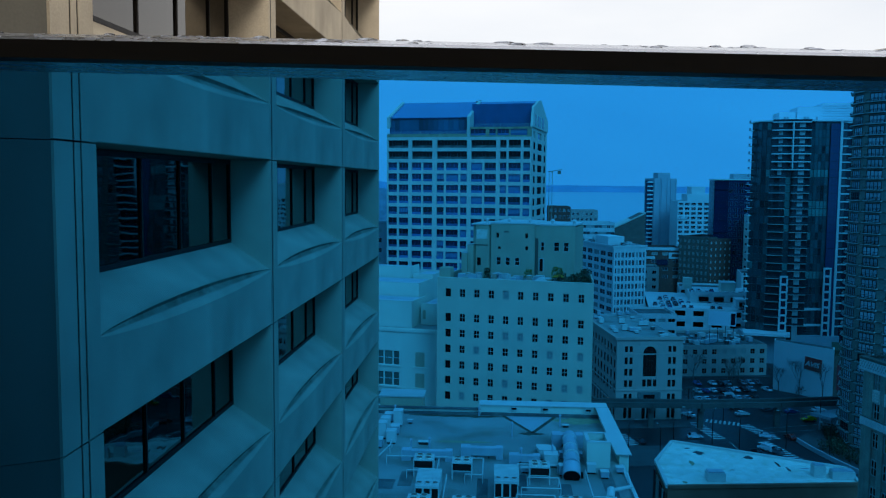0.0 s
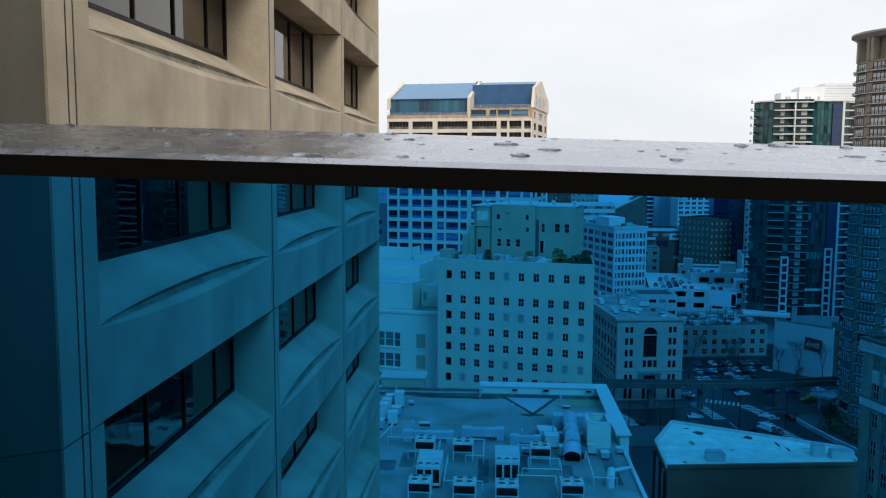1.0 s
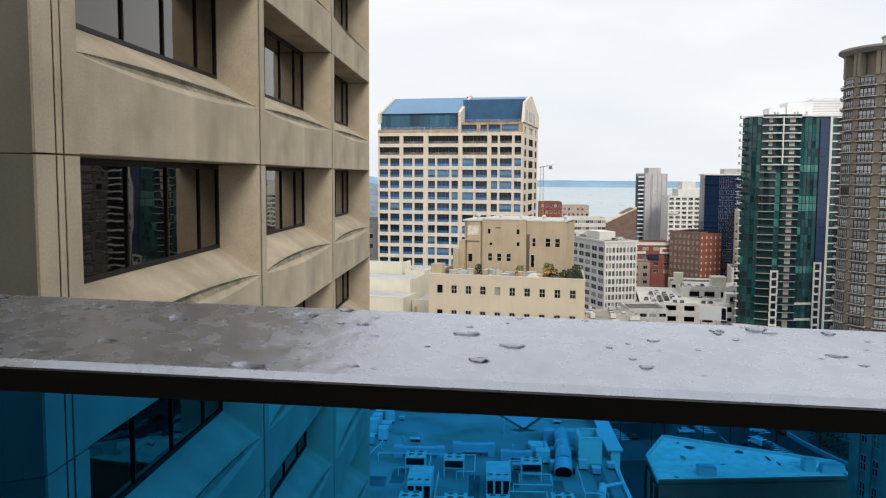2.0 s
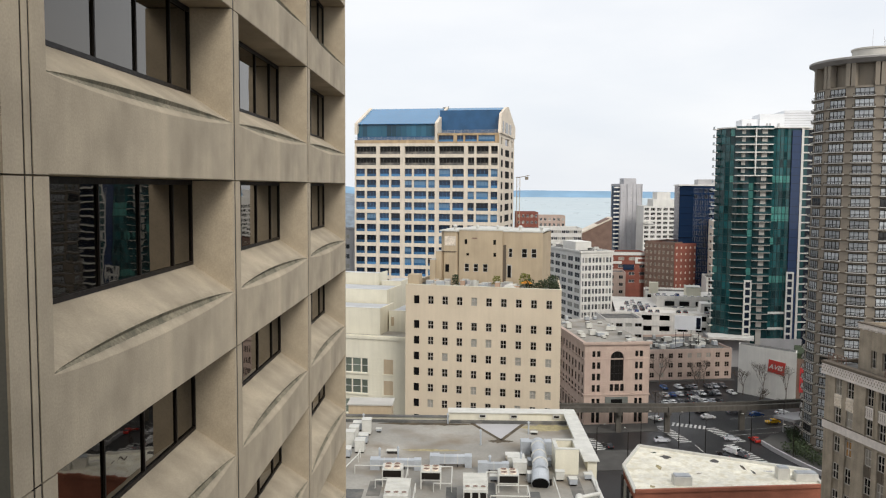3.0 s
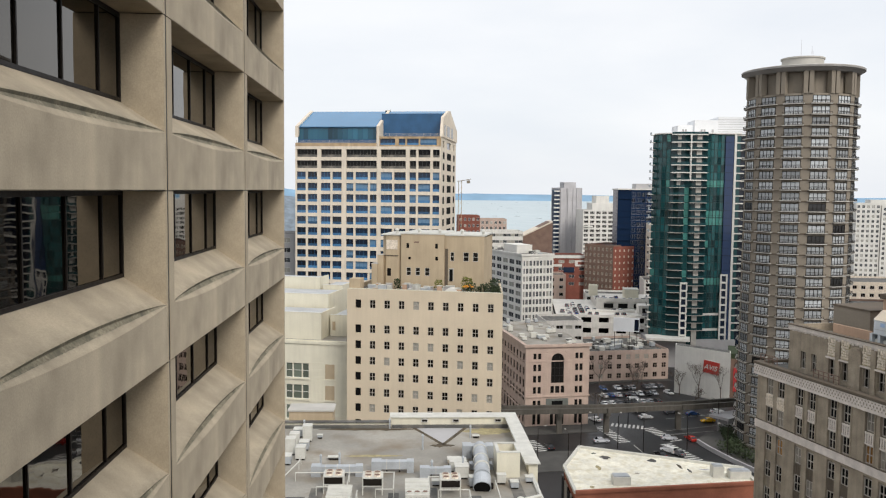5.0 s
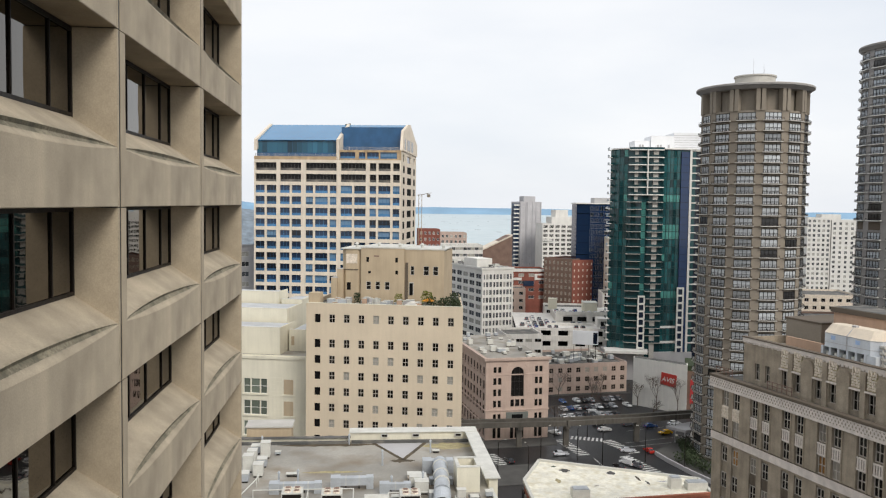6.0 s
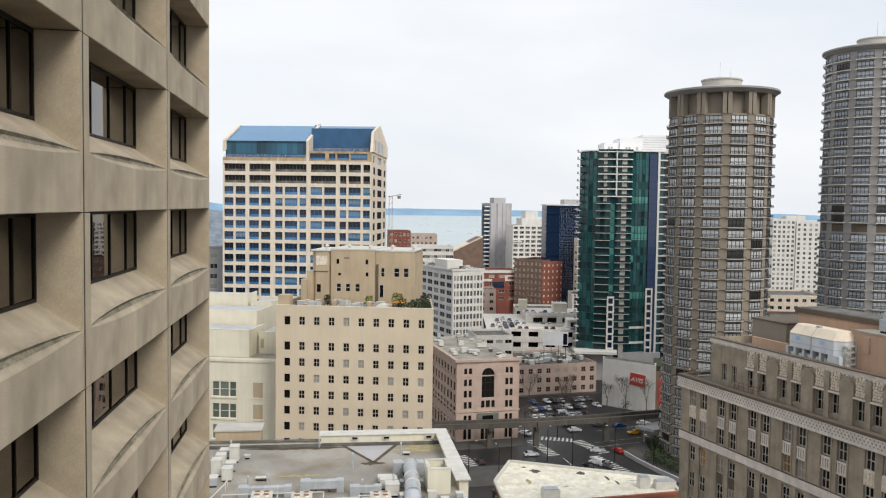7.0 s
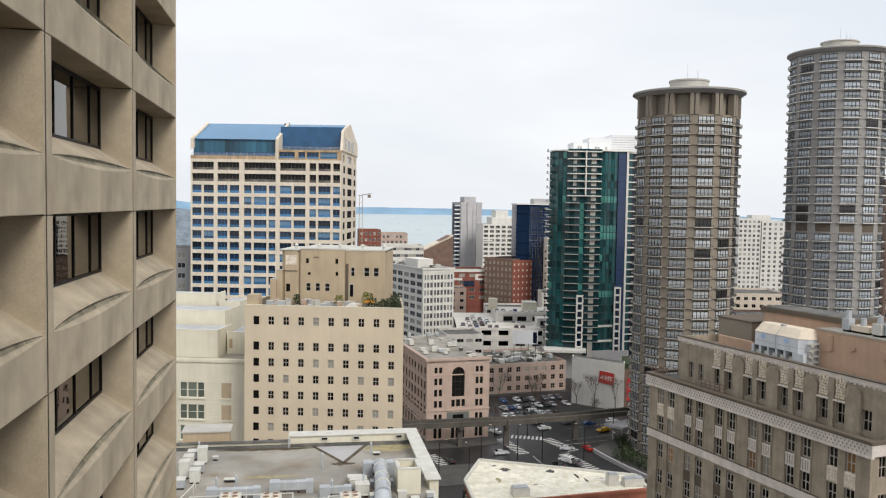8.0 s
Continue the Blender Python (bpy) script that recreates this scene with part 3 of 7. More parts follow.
def plant_building():
    b = thing("plant_roof_building", pose(0, 0, 0), "flat-roofed building with grey roof and cream parapets", "building")
    core_box(b, -34, 66, 0, 15.2, 117.0, ROOF, [M_ROOFGREY], "roof", "stained grey roof membrane")
    core_box(b, -1.7, 117.0, 30, 16.3, 118.7, 39.5, M_CREAM, "parapet")
    bm = bmesh.new()
    add_box(bm, -1.9, 116.75, 39.502, 16.5, 119.2, 39.62)
    part("coping", bm, M_UNIT, b)
    bm = bmesh.new()
    add_prism(bm, [(15.201, 97.0), (16.3, 97.0), (16.3, 116.98), (15.201, 116.98)], 30, 39.4)
    part("parapet", bm, M_CREAM, b)
    bm = bmesh.new()
    add_box(bm, 14.7, 96.6, 39.402, 16.55, 116.74, 39.55)
    part("coping", bm, M_UNIT, b)
    core_box(b, -34, 117.0, 30, -1.72, 117.5, 38.8, M_CREAM, "parapet")
    core_box(b, -34, 116.7, 38.802, -1.72, 117.7, 38.9, M_ROOFDARK, "coping")
    core_box(b, -16.5, 118.5, 30, -10.2, 122, 40.0, M_TAN, "penthouse")
    core_box(b, 15.201, 66, 0, 15.6, 96.5, 38.4, M_UNIT, "edge_trim")
    core_box(b, -16.7, 118.3, 40.002, -10.0, 122.2, 40.2, M_LEDGE, "coping")
    core_box(b, -1.6, 116.4, ROOF, 15.15, 116.98, ROOF + 0.35, M_ROOFDARK, "flashing", "black roof flashing")
    core_box(b, -33, 116.3, ROOF, -1.75, 116.98, ROOF + 0.3, M_ROOFDARK, "flashing", "black roof flashing")
    # shallow roof drain valley
    bm = bmesh.new()
    for p, q in (((1.5, 116.6), (5.4, 108.6)), ((5.4, 108.6), (9.0, 116.6))):
        a, c = Vector((*p, ROOF + 0.012)), Vector((*q, ROOF + 0.012))
        s = (c - a).cross(Vector((0, 0, 1))).normalized() * 0.28
        add_poly(bm, [a - s, a + s, c + s, c - s])
    bmesh.ops.recalc_face_normals(bm, faces=bm.faces)
    part("roof_seam", bm, M_STAIN, b, "brown stained valley seam")
    bm = bmesh.new()
    add_poly(bm, [(1.9, 116.3, ROOF + 0.006), (5.4, 109.1, ROOF + 0.006), (8.6, 116.3, ROOF + 0.006)])
    bmesh.ops.recalc_face_normals(bm, faces=bm.faces)
    part("cricket", bm, M_GREYC, b, "pale triangular roof cricket")
    # puddled dirt along the low edges, ragged
    rp = random.Random(14)
    for x0, x1, y, dp, m in ((-12, 2, 115.8, 0.9, M_STAIN), (8.4, 15.9, 114.6, 2.2, M_MOSSY), (3.6, 7.0, 108.2, 1.0, M_STAIN), (-7.5, 0.0, 104.0, 0.6, M_MOSSY)):
        n = 16
        bm = bmesh.new()
        up = [(x0 + (x1 - x0) * k / n, y + dp * (0.3 + 0.7 * math.sin(math.pi * k / n)) * rp.uniform(0.5, 1.0), ROOF + 0.004) for k in range(n + 1)]
        dn = [(x0 + (x1 - x0) * k / n, y - dp * math.sin(math.pi * k / n) * rp.uniform(0.3, 1.0) - 0.02, ROOF + 0.004) for k in range(n + 1)]
        for k in range(n):
            add_poly(bm, [dn[k], dn[k + 1], up[k + 1], up[k]])
        bmesh.ops.recalc_face_normals(bm, faces=bm.faces)
        part("stain", bm, m, b, "dirt washed together on the roof")


plant_building()

# ---------------- beige hotel block
GRID = -13.2


def beige_hotel():
    b = thing("beige_hotel_block", face_at(-11.6, 168.1, 0, GRID), "plain beige stucco block with small square windows", "building")
    w, top = 31.85, 52.0
    cols = spaced(w, 10, 1.2, margin=1.75)
    rows = [(top - 3.9, top - 2.2), (top - 9.0, top - 7.3)] + storeys(top - 10.6, 9, 3.27, 1.65)
    grid_wall(b, pose(0, 0, 0), w, 0, top, cols, rows, M_BEIGE, M_OLDGLASS, M_SASH, "cross", 0.22, skip={(0, j) for j in range(20)}, split=True)
    def splay(y, inset=0.0):
        return w - (y - 0.33) * 0.145 - inset
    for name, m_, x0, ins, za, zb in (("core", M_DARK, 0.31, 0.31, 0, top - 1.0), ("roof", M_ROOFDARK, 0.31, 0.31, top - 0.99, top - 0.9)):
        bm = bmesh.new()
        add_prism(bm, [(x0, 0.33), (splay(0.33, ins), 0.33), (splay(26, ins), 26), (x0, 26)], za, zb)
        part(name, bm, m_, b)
    core_box(b, -0.02, 0.34, 0, 0.3, 26, top, M_BEIGE, "wall")
    bm = bmesh.new()
    add_prism(bm, [(splay(0.34, 0.3), 0.34), (splay(0.34), 0.34), (splay(26), 26), (splay(26, 0.3), 26)], 0, top)
    part("wall", bm, M_BEIGE, b)
    core_box(b, -0.03, -0.04, top + 0.002, w + 0.02, 0.5, top + 0.09, M_CREAM, "coping")
    # penthouse
    def pent(x0, y0, x1, y1, z0, z1, cols, rows, m=M_TAN):
        grid_wall(b, pose(x0, y0, 0), x1 - x0, z0, z1, [(a - x0, c - x0) for a, c in cols], rows, m, M_OLDGLASS, M_LEDGE, "sash", 0.15, "penthouse_wall", split=True)
        core_box(b, x0 + 0.01, y0 + 0.27, z0, x1 - 0.01, y1, z1 - 0.3, m, "penthouse")
        core_box(b, x0 - 0.1, y0 - 0.1, z1 + 0.002, x1 + 0.1, y1, z1 + 0.28, M_UNIT, "coping")
    z0 = top - 0.88
    pent(9.3, 8.0, 18.6, 22, z0, top + 10.9, [(10.5, 11.5), (12.45, 13.45), (14.45, 15.5)], [(top + 2.2, top + 3.9)])
    for x, z, h in ((10.5, 60.0, 1.0), (16.65, 60.0, 1.0), (10.9, 57.6, 0.5), (16.7, 57.5, 0.8)):
        core_box(b, x, 7.96, z, x + 0.55, 7.997, z + h, M_OLDDARK, "vent_opening")
    core_box(b, 12.1, 7.95, 61.1, 13.2, 7.997, 61.4, M_BROWNBRICK, "plaque")
    pent(18.62, 8.5, 26.9, 22, z0, top + 10.7, [(19.8, 20.6), (22.55, 23.7), (24.55, 25.65)], [(top + 5.4, top + 7.3)])
    core_box(b, 18.7, 8.42, z0, 19.3, 8.497, top + 8.0, M_BAND, "drainpipe", "dark drainpipe")
    core_box(b, 19.5, 8.40, top + 1.2, 20.5, 8.497, top + 3.9, M_LEDGE, "door_frame")
    core_box(b, 19.65, 8.36, top + 1.2, 20.35, 8.399, top + 3.7, M_OLDDARK, "door")
    # rounded corner turret with pale patches
    bm = bmesh.new()
    add_prism(bm, [(6.0, 8.2), (8.6, 8.2), (9.2, 8.8), (9.28, 20), (5.2, 20), (5.2, 9.0)], z0, top + 10.6)
    part("turret", bm, M_TAN, b)
    core_box(b, 6.1, 8.14, top + 7.6, 8.5, 8.197, top + 9.6, M_TERRA, "plaster_patch", "pale plaster patch")
    core_box(b, 5.0, 8.0, top + 10.602, 9.25, 20, top + 10.85, M_UNIT, "coping")
    core_box(b, 5.6, 8.10, top + 6.2, 8.7, 8.196, top + 6.4, M_BAND, "string_course")
    for k, (x, z) in enumerate(((3.4, 4.6), (4.4, 6.4))):
        core_box(b, x, 6.2 + k, z0, x + 1.2, 9.0, top + z, M_TAN, "stepped_block")
        core_box(b, x - 0.05, 6.15 + k, top + z + 0.002, x + 1.25, 9.0, top + z + 0.15, M_LEDGE, "coping")
    core_box(b, 6.3, 8.12, top + 2.0, 7.1, 8.196, top + 3.6, M_OLDDARK, "turret_window")
    core_box(b, 0.3, 0.5, z0, 2.6, 3.2, top + 2.0, M_TAN, "stair_head")


beige_hotel()


def cream_block():
    b = thing("cream_stepped_building", face_at(-44.0, 182.6, 0, GRID), "cream stepped building with flat roofs", "building")
    w = 33.0
    cols = [(19.0, 20.5), (20.65, 22.6), (22.75, 24.2)]
    rows = [(31.4, 34.6), (26.8, 29.9), (22.3, 25.4)]
    grid_wall(b, pose(0, 0, 0), w, 0, 39.7, cols, rows, M_CREAM, M_SHADEGLASS, M_WHITE, "sash", 0.25, split=True)
    core_box(b, 0.01, 0.36, 0, w - 0.01, 44, 39.2, M_CREAM, "body")
    core_box(b, 0, 0.36, 39.21, w, 44, 39.3, M_ROOFGREY, "roof")
    core_box(b, -0.1, -0.25, 38.9, w + 0.1, -0.002, 39.5, M_CREAM, "cornice")
    bm = bmesh.new()
    for i in range(28):
        z = 14 + i * 0.75
        gap = any(c - 0.5 < z < e + 0.2 for c, e in rows)
        for x0, x1 in (((25.0, 27.6), (30.3, w)) if gap else ((25.0, w),)):
            add_box(bm, x0, -0.05, z, x1, -0.003, z + 0.66)
    tagged(part("siding", bm, M_CREAM, b), kind="stuff")
    for c, e in rows:
        core_box(b, 27.9, -0.04, c, 30.0, -0.003, e, M_TAN, "window_shade", "drawn tan window shade")
        for x0, x1 in ((27.7, 30.2), (18.8, 24.4)):
            core_box(b, x0, -0.22, c - 0.35, x1, -0.004, c - 0.05, M_CREAM, "sill")
    for x0, y0, x1, y1, z1 in ((0, 3.0, 26.0, 13.0, 45.2), (0, 13.8, 24.0, 26.0, 47.9), (0, 27.0, 17.4, 34.0, 50.3), (18.1, 27.2, 23.2, 38, 48.5), (26.4, 8.0, 30.4, 20, 44.1)):
        core_box(b, x0, y0, 39.31, x1, y1, z1 - 0.5, M_CREAM, "upper_block")
        for q in ((x0, y0, x1, y0 + 0.3), (x1 - 0.3, y0 + 0.3, x1, y1)):
            core_box(b, q[0], q[1], z1 - 0.499, q[2], q[3], z1, M_CREAM, "parapet")
        core_box(b, x0, y0 + 0.31, z1 - 0.498, x1 - 0.31, y1, z1 - 0.45, M_ROOFPALE, "roof", "pale grey flat roof")
        core_box(b, x0 - 0.05, y0 - 0.06, z1 + 0.002, x1 + 0.06, y0 + 0.36, z1 + 0.08, M_WHITE, "coping")
    core_box(b, 26.9, 7.95, 40.6, 27.6, 7.997, 42.6, M_TAN, "shutter", "tan shutter")


cream_block()

# ---------------- tower with blue glass roof


def blue_roof_tower():
    b = thing("blue_roof_tower", face_at(-37.3, 284.0, 0, -11.0), "tall cream tower with blue windows and sloped blue glass roof", "tower")
    w, d, fl = 50.0, 38.0, 3.78
    zt = 86.6
    cols = [(0.5, 3.65), (4.35, 7.7), (8.95, 12.3), (13.0, 16.2), (17.8, 20.3), (21.0, 25.3), (26.0, 28.3), (29.7, 33.6), (34.3, 38.2), (39.5, 41.7), (42.4, 46.5), (47.3, 49.6)]
    wide = [(0.5, 7.7), (8.95, 16.2), (17.8, 28.3), (29.7, 38.2)] + cols[-3:]
    rows = storeys(zt - 1.0, 20, fl, 2.6)
    cutz = rows[1][0] - 0.55
    grid_wall(b, pose(0, 0, 0), w, cutz, zt, wide, rows[:2], M_TOWERC, M_OLDDARK, M_ROOFDARK, "sill", 0.9)
    grid_wall(b, pose(0, 0, 0), w, 0, cutz - 0.01, cols, rows[2:], M_TOWERC, M_BLUEGLASS, M_BLUESILL, "sill", 0.55)
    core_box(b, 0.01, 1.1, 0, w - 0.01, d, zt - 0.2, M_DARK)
    side_cols = [(4.0, 8.0), (14.0, 24.0), (30.0, 34.0)]
    grid_wall(b, pose(w, 0.62, 0, 0, 0, 90), d - 0.6, 0, zt + 3.3, side_cols, storeys(zt + 2.2, 21, fl, 2.35), M_TOWERC, M_BLUEGLASS, M_BLUEDEEP, "plain", 0.4)
    bm = bmesh.new()
    # gable over the side wall
    ridge, y1 = 99.8, d
    for x in (w - 0.5,):
        lo = [(x, 0.2, zt + 3.31), (x, 3.0, 96.6), (x, 14.5, ridge - 0.2), (x, 19.0, ridge + 0.25), (x, y1, 94.0), (x, y1, zt + 3.31)]
        v0 = [bm.verts.new(p) for p in lo]
        v1 = [bm.verts.new((x + 0.9, p[1], p[2])) for p in lo]
        bm.faces.new(v0[::-1])
        bm.faces.new(v1)
        for i in range(6):
            bm.faces.new((v0[i], v0[(i + 1) % 6], v1[(i + 1) % 6], v1[i]))
    bmesh.ops.recalc_face_normals(bm, faces=bm.faces)
    part("gable", bm, M_TOWERC, b)
    for y, wd in ((5.0, 3.0), (11.5, 7.0), (21.5, 5.0)):
        core_box(b, w + 0.36, y, 90.6, w + 0.44, y + wd, 94.2, M_OLDDARK, "gable_window")
    # left part: long slope down to the gallery
    split = 28.6
    bm = bmesh.new()
    add_poly(bm, [(0.5, 1.0, 93.2), (split, 1.0, 93.2), (split, 17.5, ridge), (0.5, 17.5, ridge)])
    add_poly(bm, [(0.5, 17.5, ridge), (split, 17.5, ridge), (split, 37.5, 92), (0.5, 37.5, 92)])
    add_poly(bm, [(0.5, 1.0, 92.9), (0.5, 17.5, ridge - 0.3), (split, 17.5, ridge - 0.3), (split, 1.0, 92.9)])
    part("glass_roof", bm, M_BLUEROOF, b, "sloped blue glass roof")
    bm = bmesh.new()
    add_poly(bm, [(split, 14.0, ridge - 1.2), (w - 0.5, 14.0, ridge - 1.2), (w - 0.5, 17.5, ridge), (split, 17.5, ridge)])
    add_poly(bm, [(split, 17.5, ridge), (w - 0.5, 17.5, ridge), (w - 0.5, 37.5, 92), (split, 37.5, 92)])
    part("glass_roof", bm, M_BLUEROOF, b, "sloped blue glass roof")
    bm = bmesh.new()
    add_box(bm, split, 6.0, zt + 3.2, w - 0.5, 6.2, 98.0)
    part("glass_wall", bm, M_BLUEDEEP, b, "deep blue glass wall of the top storey")
    bm = bmesh.new()
    add_poly(bm, [(split, 6.0, 98.0), (w - 0.5, 6.0, 98.0), (w - 0.5, 14.0, ridge - 1.2), (split, 14.0, ridge - 1.2)])
    part("glass_roof", bm, M_BLUEROOF, b)
    # gallery panes under the left slope
    gw = (split - 0.9) / 16
    bm = bmesh.new()
    add_box(bm, 0, 0, 0, gw - 0.12, 0.06, 3.9)
    pane = mesh_of("gallery_pane", bm, glass_mat("gallery_glass", (0.02, 0.09, 0.14), 0.06, 0.6, 0.01, 0.5))
    for i in range(16):
        put("gallery_pane", pane, b, pose(0.7 + i * gw, 1.5, 89.0))
    bm = bmesh.new()
    add_box(bm, 0.5, 1.58, zt, split, 1.7, 93.0)
    add_box(bm, 0.5, 0.6, zt + 0.01, split, 1.56, zt + 0.1)
    part("gallery_wall", bm, M_BLUEDEEP, b)
    core_box(b, 0, 0, zt + 0.02, split, 0.25, zt + 1.1, M_RUST, "parapet", "rust-stained concrete parapet")
    # right part is one storey higher
    cols2 = [(27.4, 34.6), (35.8, 38.0), (38.55, 42.5), (43.0, 48.6)]
    grid_wall(b, pose(split + 0.4, 0, 0), w - split - 0.4, zt + 0.02, zt + 3.3, [(a - split - 0.4 if a > split + 0.4 else 0.4, c - split - 0.4) for a, c in cols2], [(zt + 0.5, zt + 2.6)], M_RUST, M_BLUEGLASS, M_BLUESILL, "sill", 0.5)
    core_box(b, split + 0.41, 0.62, zt + 0.02, w - 0.01, 6, zt + 3.1, M_DARK)
    bm = bmesh.new()
    for i in range(3):
        add_box(bm, split + 0.5, 0.1, zt + 3.5 + i * 0.35, w - 0.6, 0.16, zt + 3.57 + i * 0.35)
        add_box(bm, 0.3, 0.05, zt + 1.2 + i * 0.3, split, 0.1, zt + 1.26 + i * 0.3)
    for i in range(22):
        x = 0.4 + i * 2.3
        z = zt + (3.32 if x > split else 1.12)
        add_box(bm, x, 0.11, z, x + 0.08, 0.19, z + 1.05)
    part("railing", bm, M_LEDGE, b)
    # sloping concrete fins
    bm = bmesh.new()
    for x0, z_lo in ((0.0, 89.6), (split - 0.4, zt + 0.03)):
        for x in (x0,):
            pr = [(x, 0.0, z_lo), (x, 0.0, 93.4), (x, 17.0, ridge + 0.35), (x, 17.0, ridge - 1.8), (x, 8.0, z_lo + 4)]
            v0 = [bm.verts.new(p) for p in pr]
            v1 = [bm.verts.new((x + 1.0, p[1], p[2])) for p in pr]
            bm.faces.new(v0)
            bm.faces.new(v1[::-1])
            for i in range(5):
                bm.faces.new((v0[i], v0[(i + 1) % 5], v1[(i + 1) % 5], v1[i]))
    bmesh.ops.recalc_face_normals(bm, faces=bm.faces)
    part("fin", bm, M_TOWERC, b)
    bm = bmesh.new()
    add_box(bm, split - 1.2, 16.9, ridge - 0.1, split + 0.6, 18.1, ridge + 0.3)
    add_tube(bm, (split - 0.8, 17.5, ridge + 0.25), (split + 0.7, 17.4, ridge + 0.55), 0.1)
    part("roof_hoist", bm, M_ROOFDARK, b)


blue_roof_tower()

# ---------------- white warehouse-like block


def office_block(name, label, x, y, yaw, w, d, top, wall_m, front, side=None, side_on="left", glass=M_GLASS, frame_m=M_WHITE, kind="two", roof_m=M_ROOFDARK, parapet=0.9, z0=0.0, group="", front_z0=None):
    """Block with a window grid on its front and on one side; front and side: (columns, window width, storeys, step, window height, head below top)."""
    b = thing(name, face_at(x, y, z0, yaw), label, "building", group)
    h = top - z0

    def wall(m, width, spec):
        n, ww, s, step, wh, head = spec
        grid_wall(b, m, width, 0, h, spaced(width, n, ww), [r for r in storeys(h - head, s, step, wh) if r[0] > 0.3], wall_m, glass, frame_m, kind, 0.2)
    wall(pose(0, 0, 0), w, front)
    if side and side_on == "left":
        wall(pose(0, d, 0, 0, 0, -90), d - 0.32, side)
    else:
        core_box(b, 0, 0.31, 0, 0.3, d, h, wall_m, "wall")
    if side and side_on == "right":
        wall(pose(w, 0.32, 0, 0, 0, 90), d - 0.32, side)
    else:
        core_box(b, w - 0.3, 0.31, 0, w, d, h, wall_m, "wall")
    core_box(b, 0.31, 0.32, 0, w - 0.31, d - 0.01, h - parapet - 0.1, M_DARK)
    core_box(b, 0.31, 0.32, h - parapet - 0.09, w - 0.31, d - 0.02, h - parapet, roof_m, "roof")
    core_box(b, 0, d, 0, w, d + 0.3, h, wall_m, "wall")
    return b


wb = office_block("white_office_block", "white painted block with rows of tall windows", 52.6, 366.0, 18.0, 15.6, 56.0, 44.0, M_WHITE, (9, 1.2, 11, 3.5, 2.3, 3.0), (8, 5.2, 11, 3.5, 2.1, 3.0), "left", M_GLASS, M_GREYC, "two")
core_box(wb, -0.5, -0.5, 43.2, 16.1, -0.002, 44.1, M_WHITE, "cornice")
core_box(wb, -0.5, 0.0, 43.2, -0.003, 56, 44.1, M_WHITE, "cornice")
core_box(wb, -0.2, -0.2, 42.0, 15.8, -0.002, 42.4, M_WHITE, "string_course")
for x in (0.0, 4.95, 10.0, 14.95):
    core_box(wb, x, -0.22, 0, x + 0.65, -0.003, 41.98, M_WHITE, "pier")
core_box(wb, 5, 16, 43.1, 13, 30, 47.0, M_WHITE, "penthouse")

# ---------------- pink arched building at the crossing


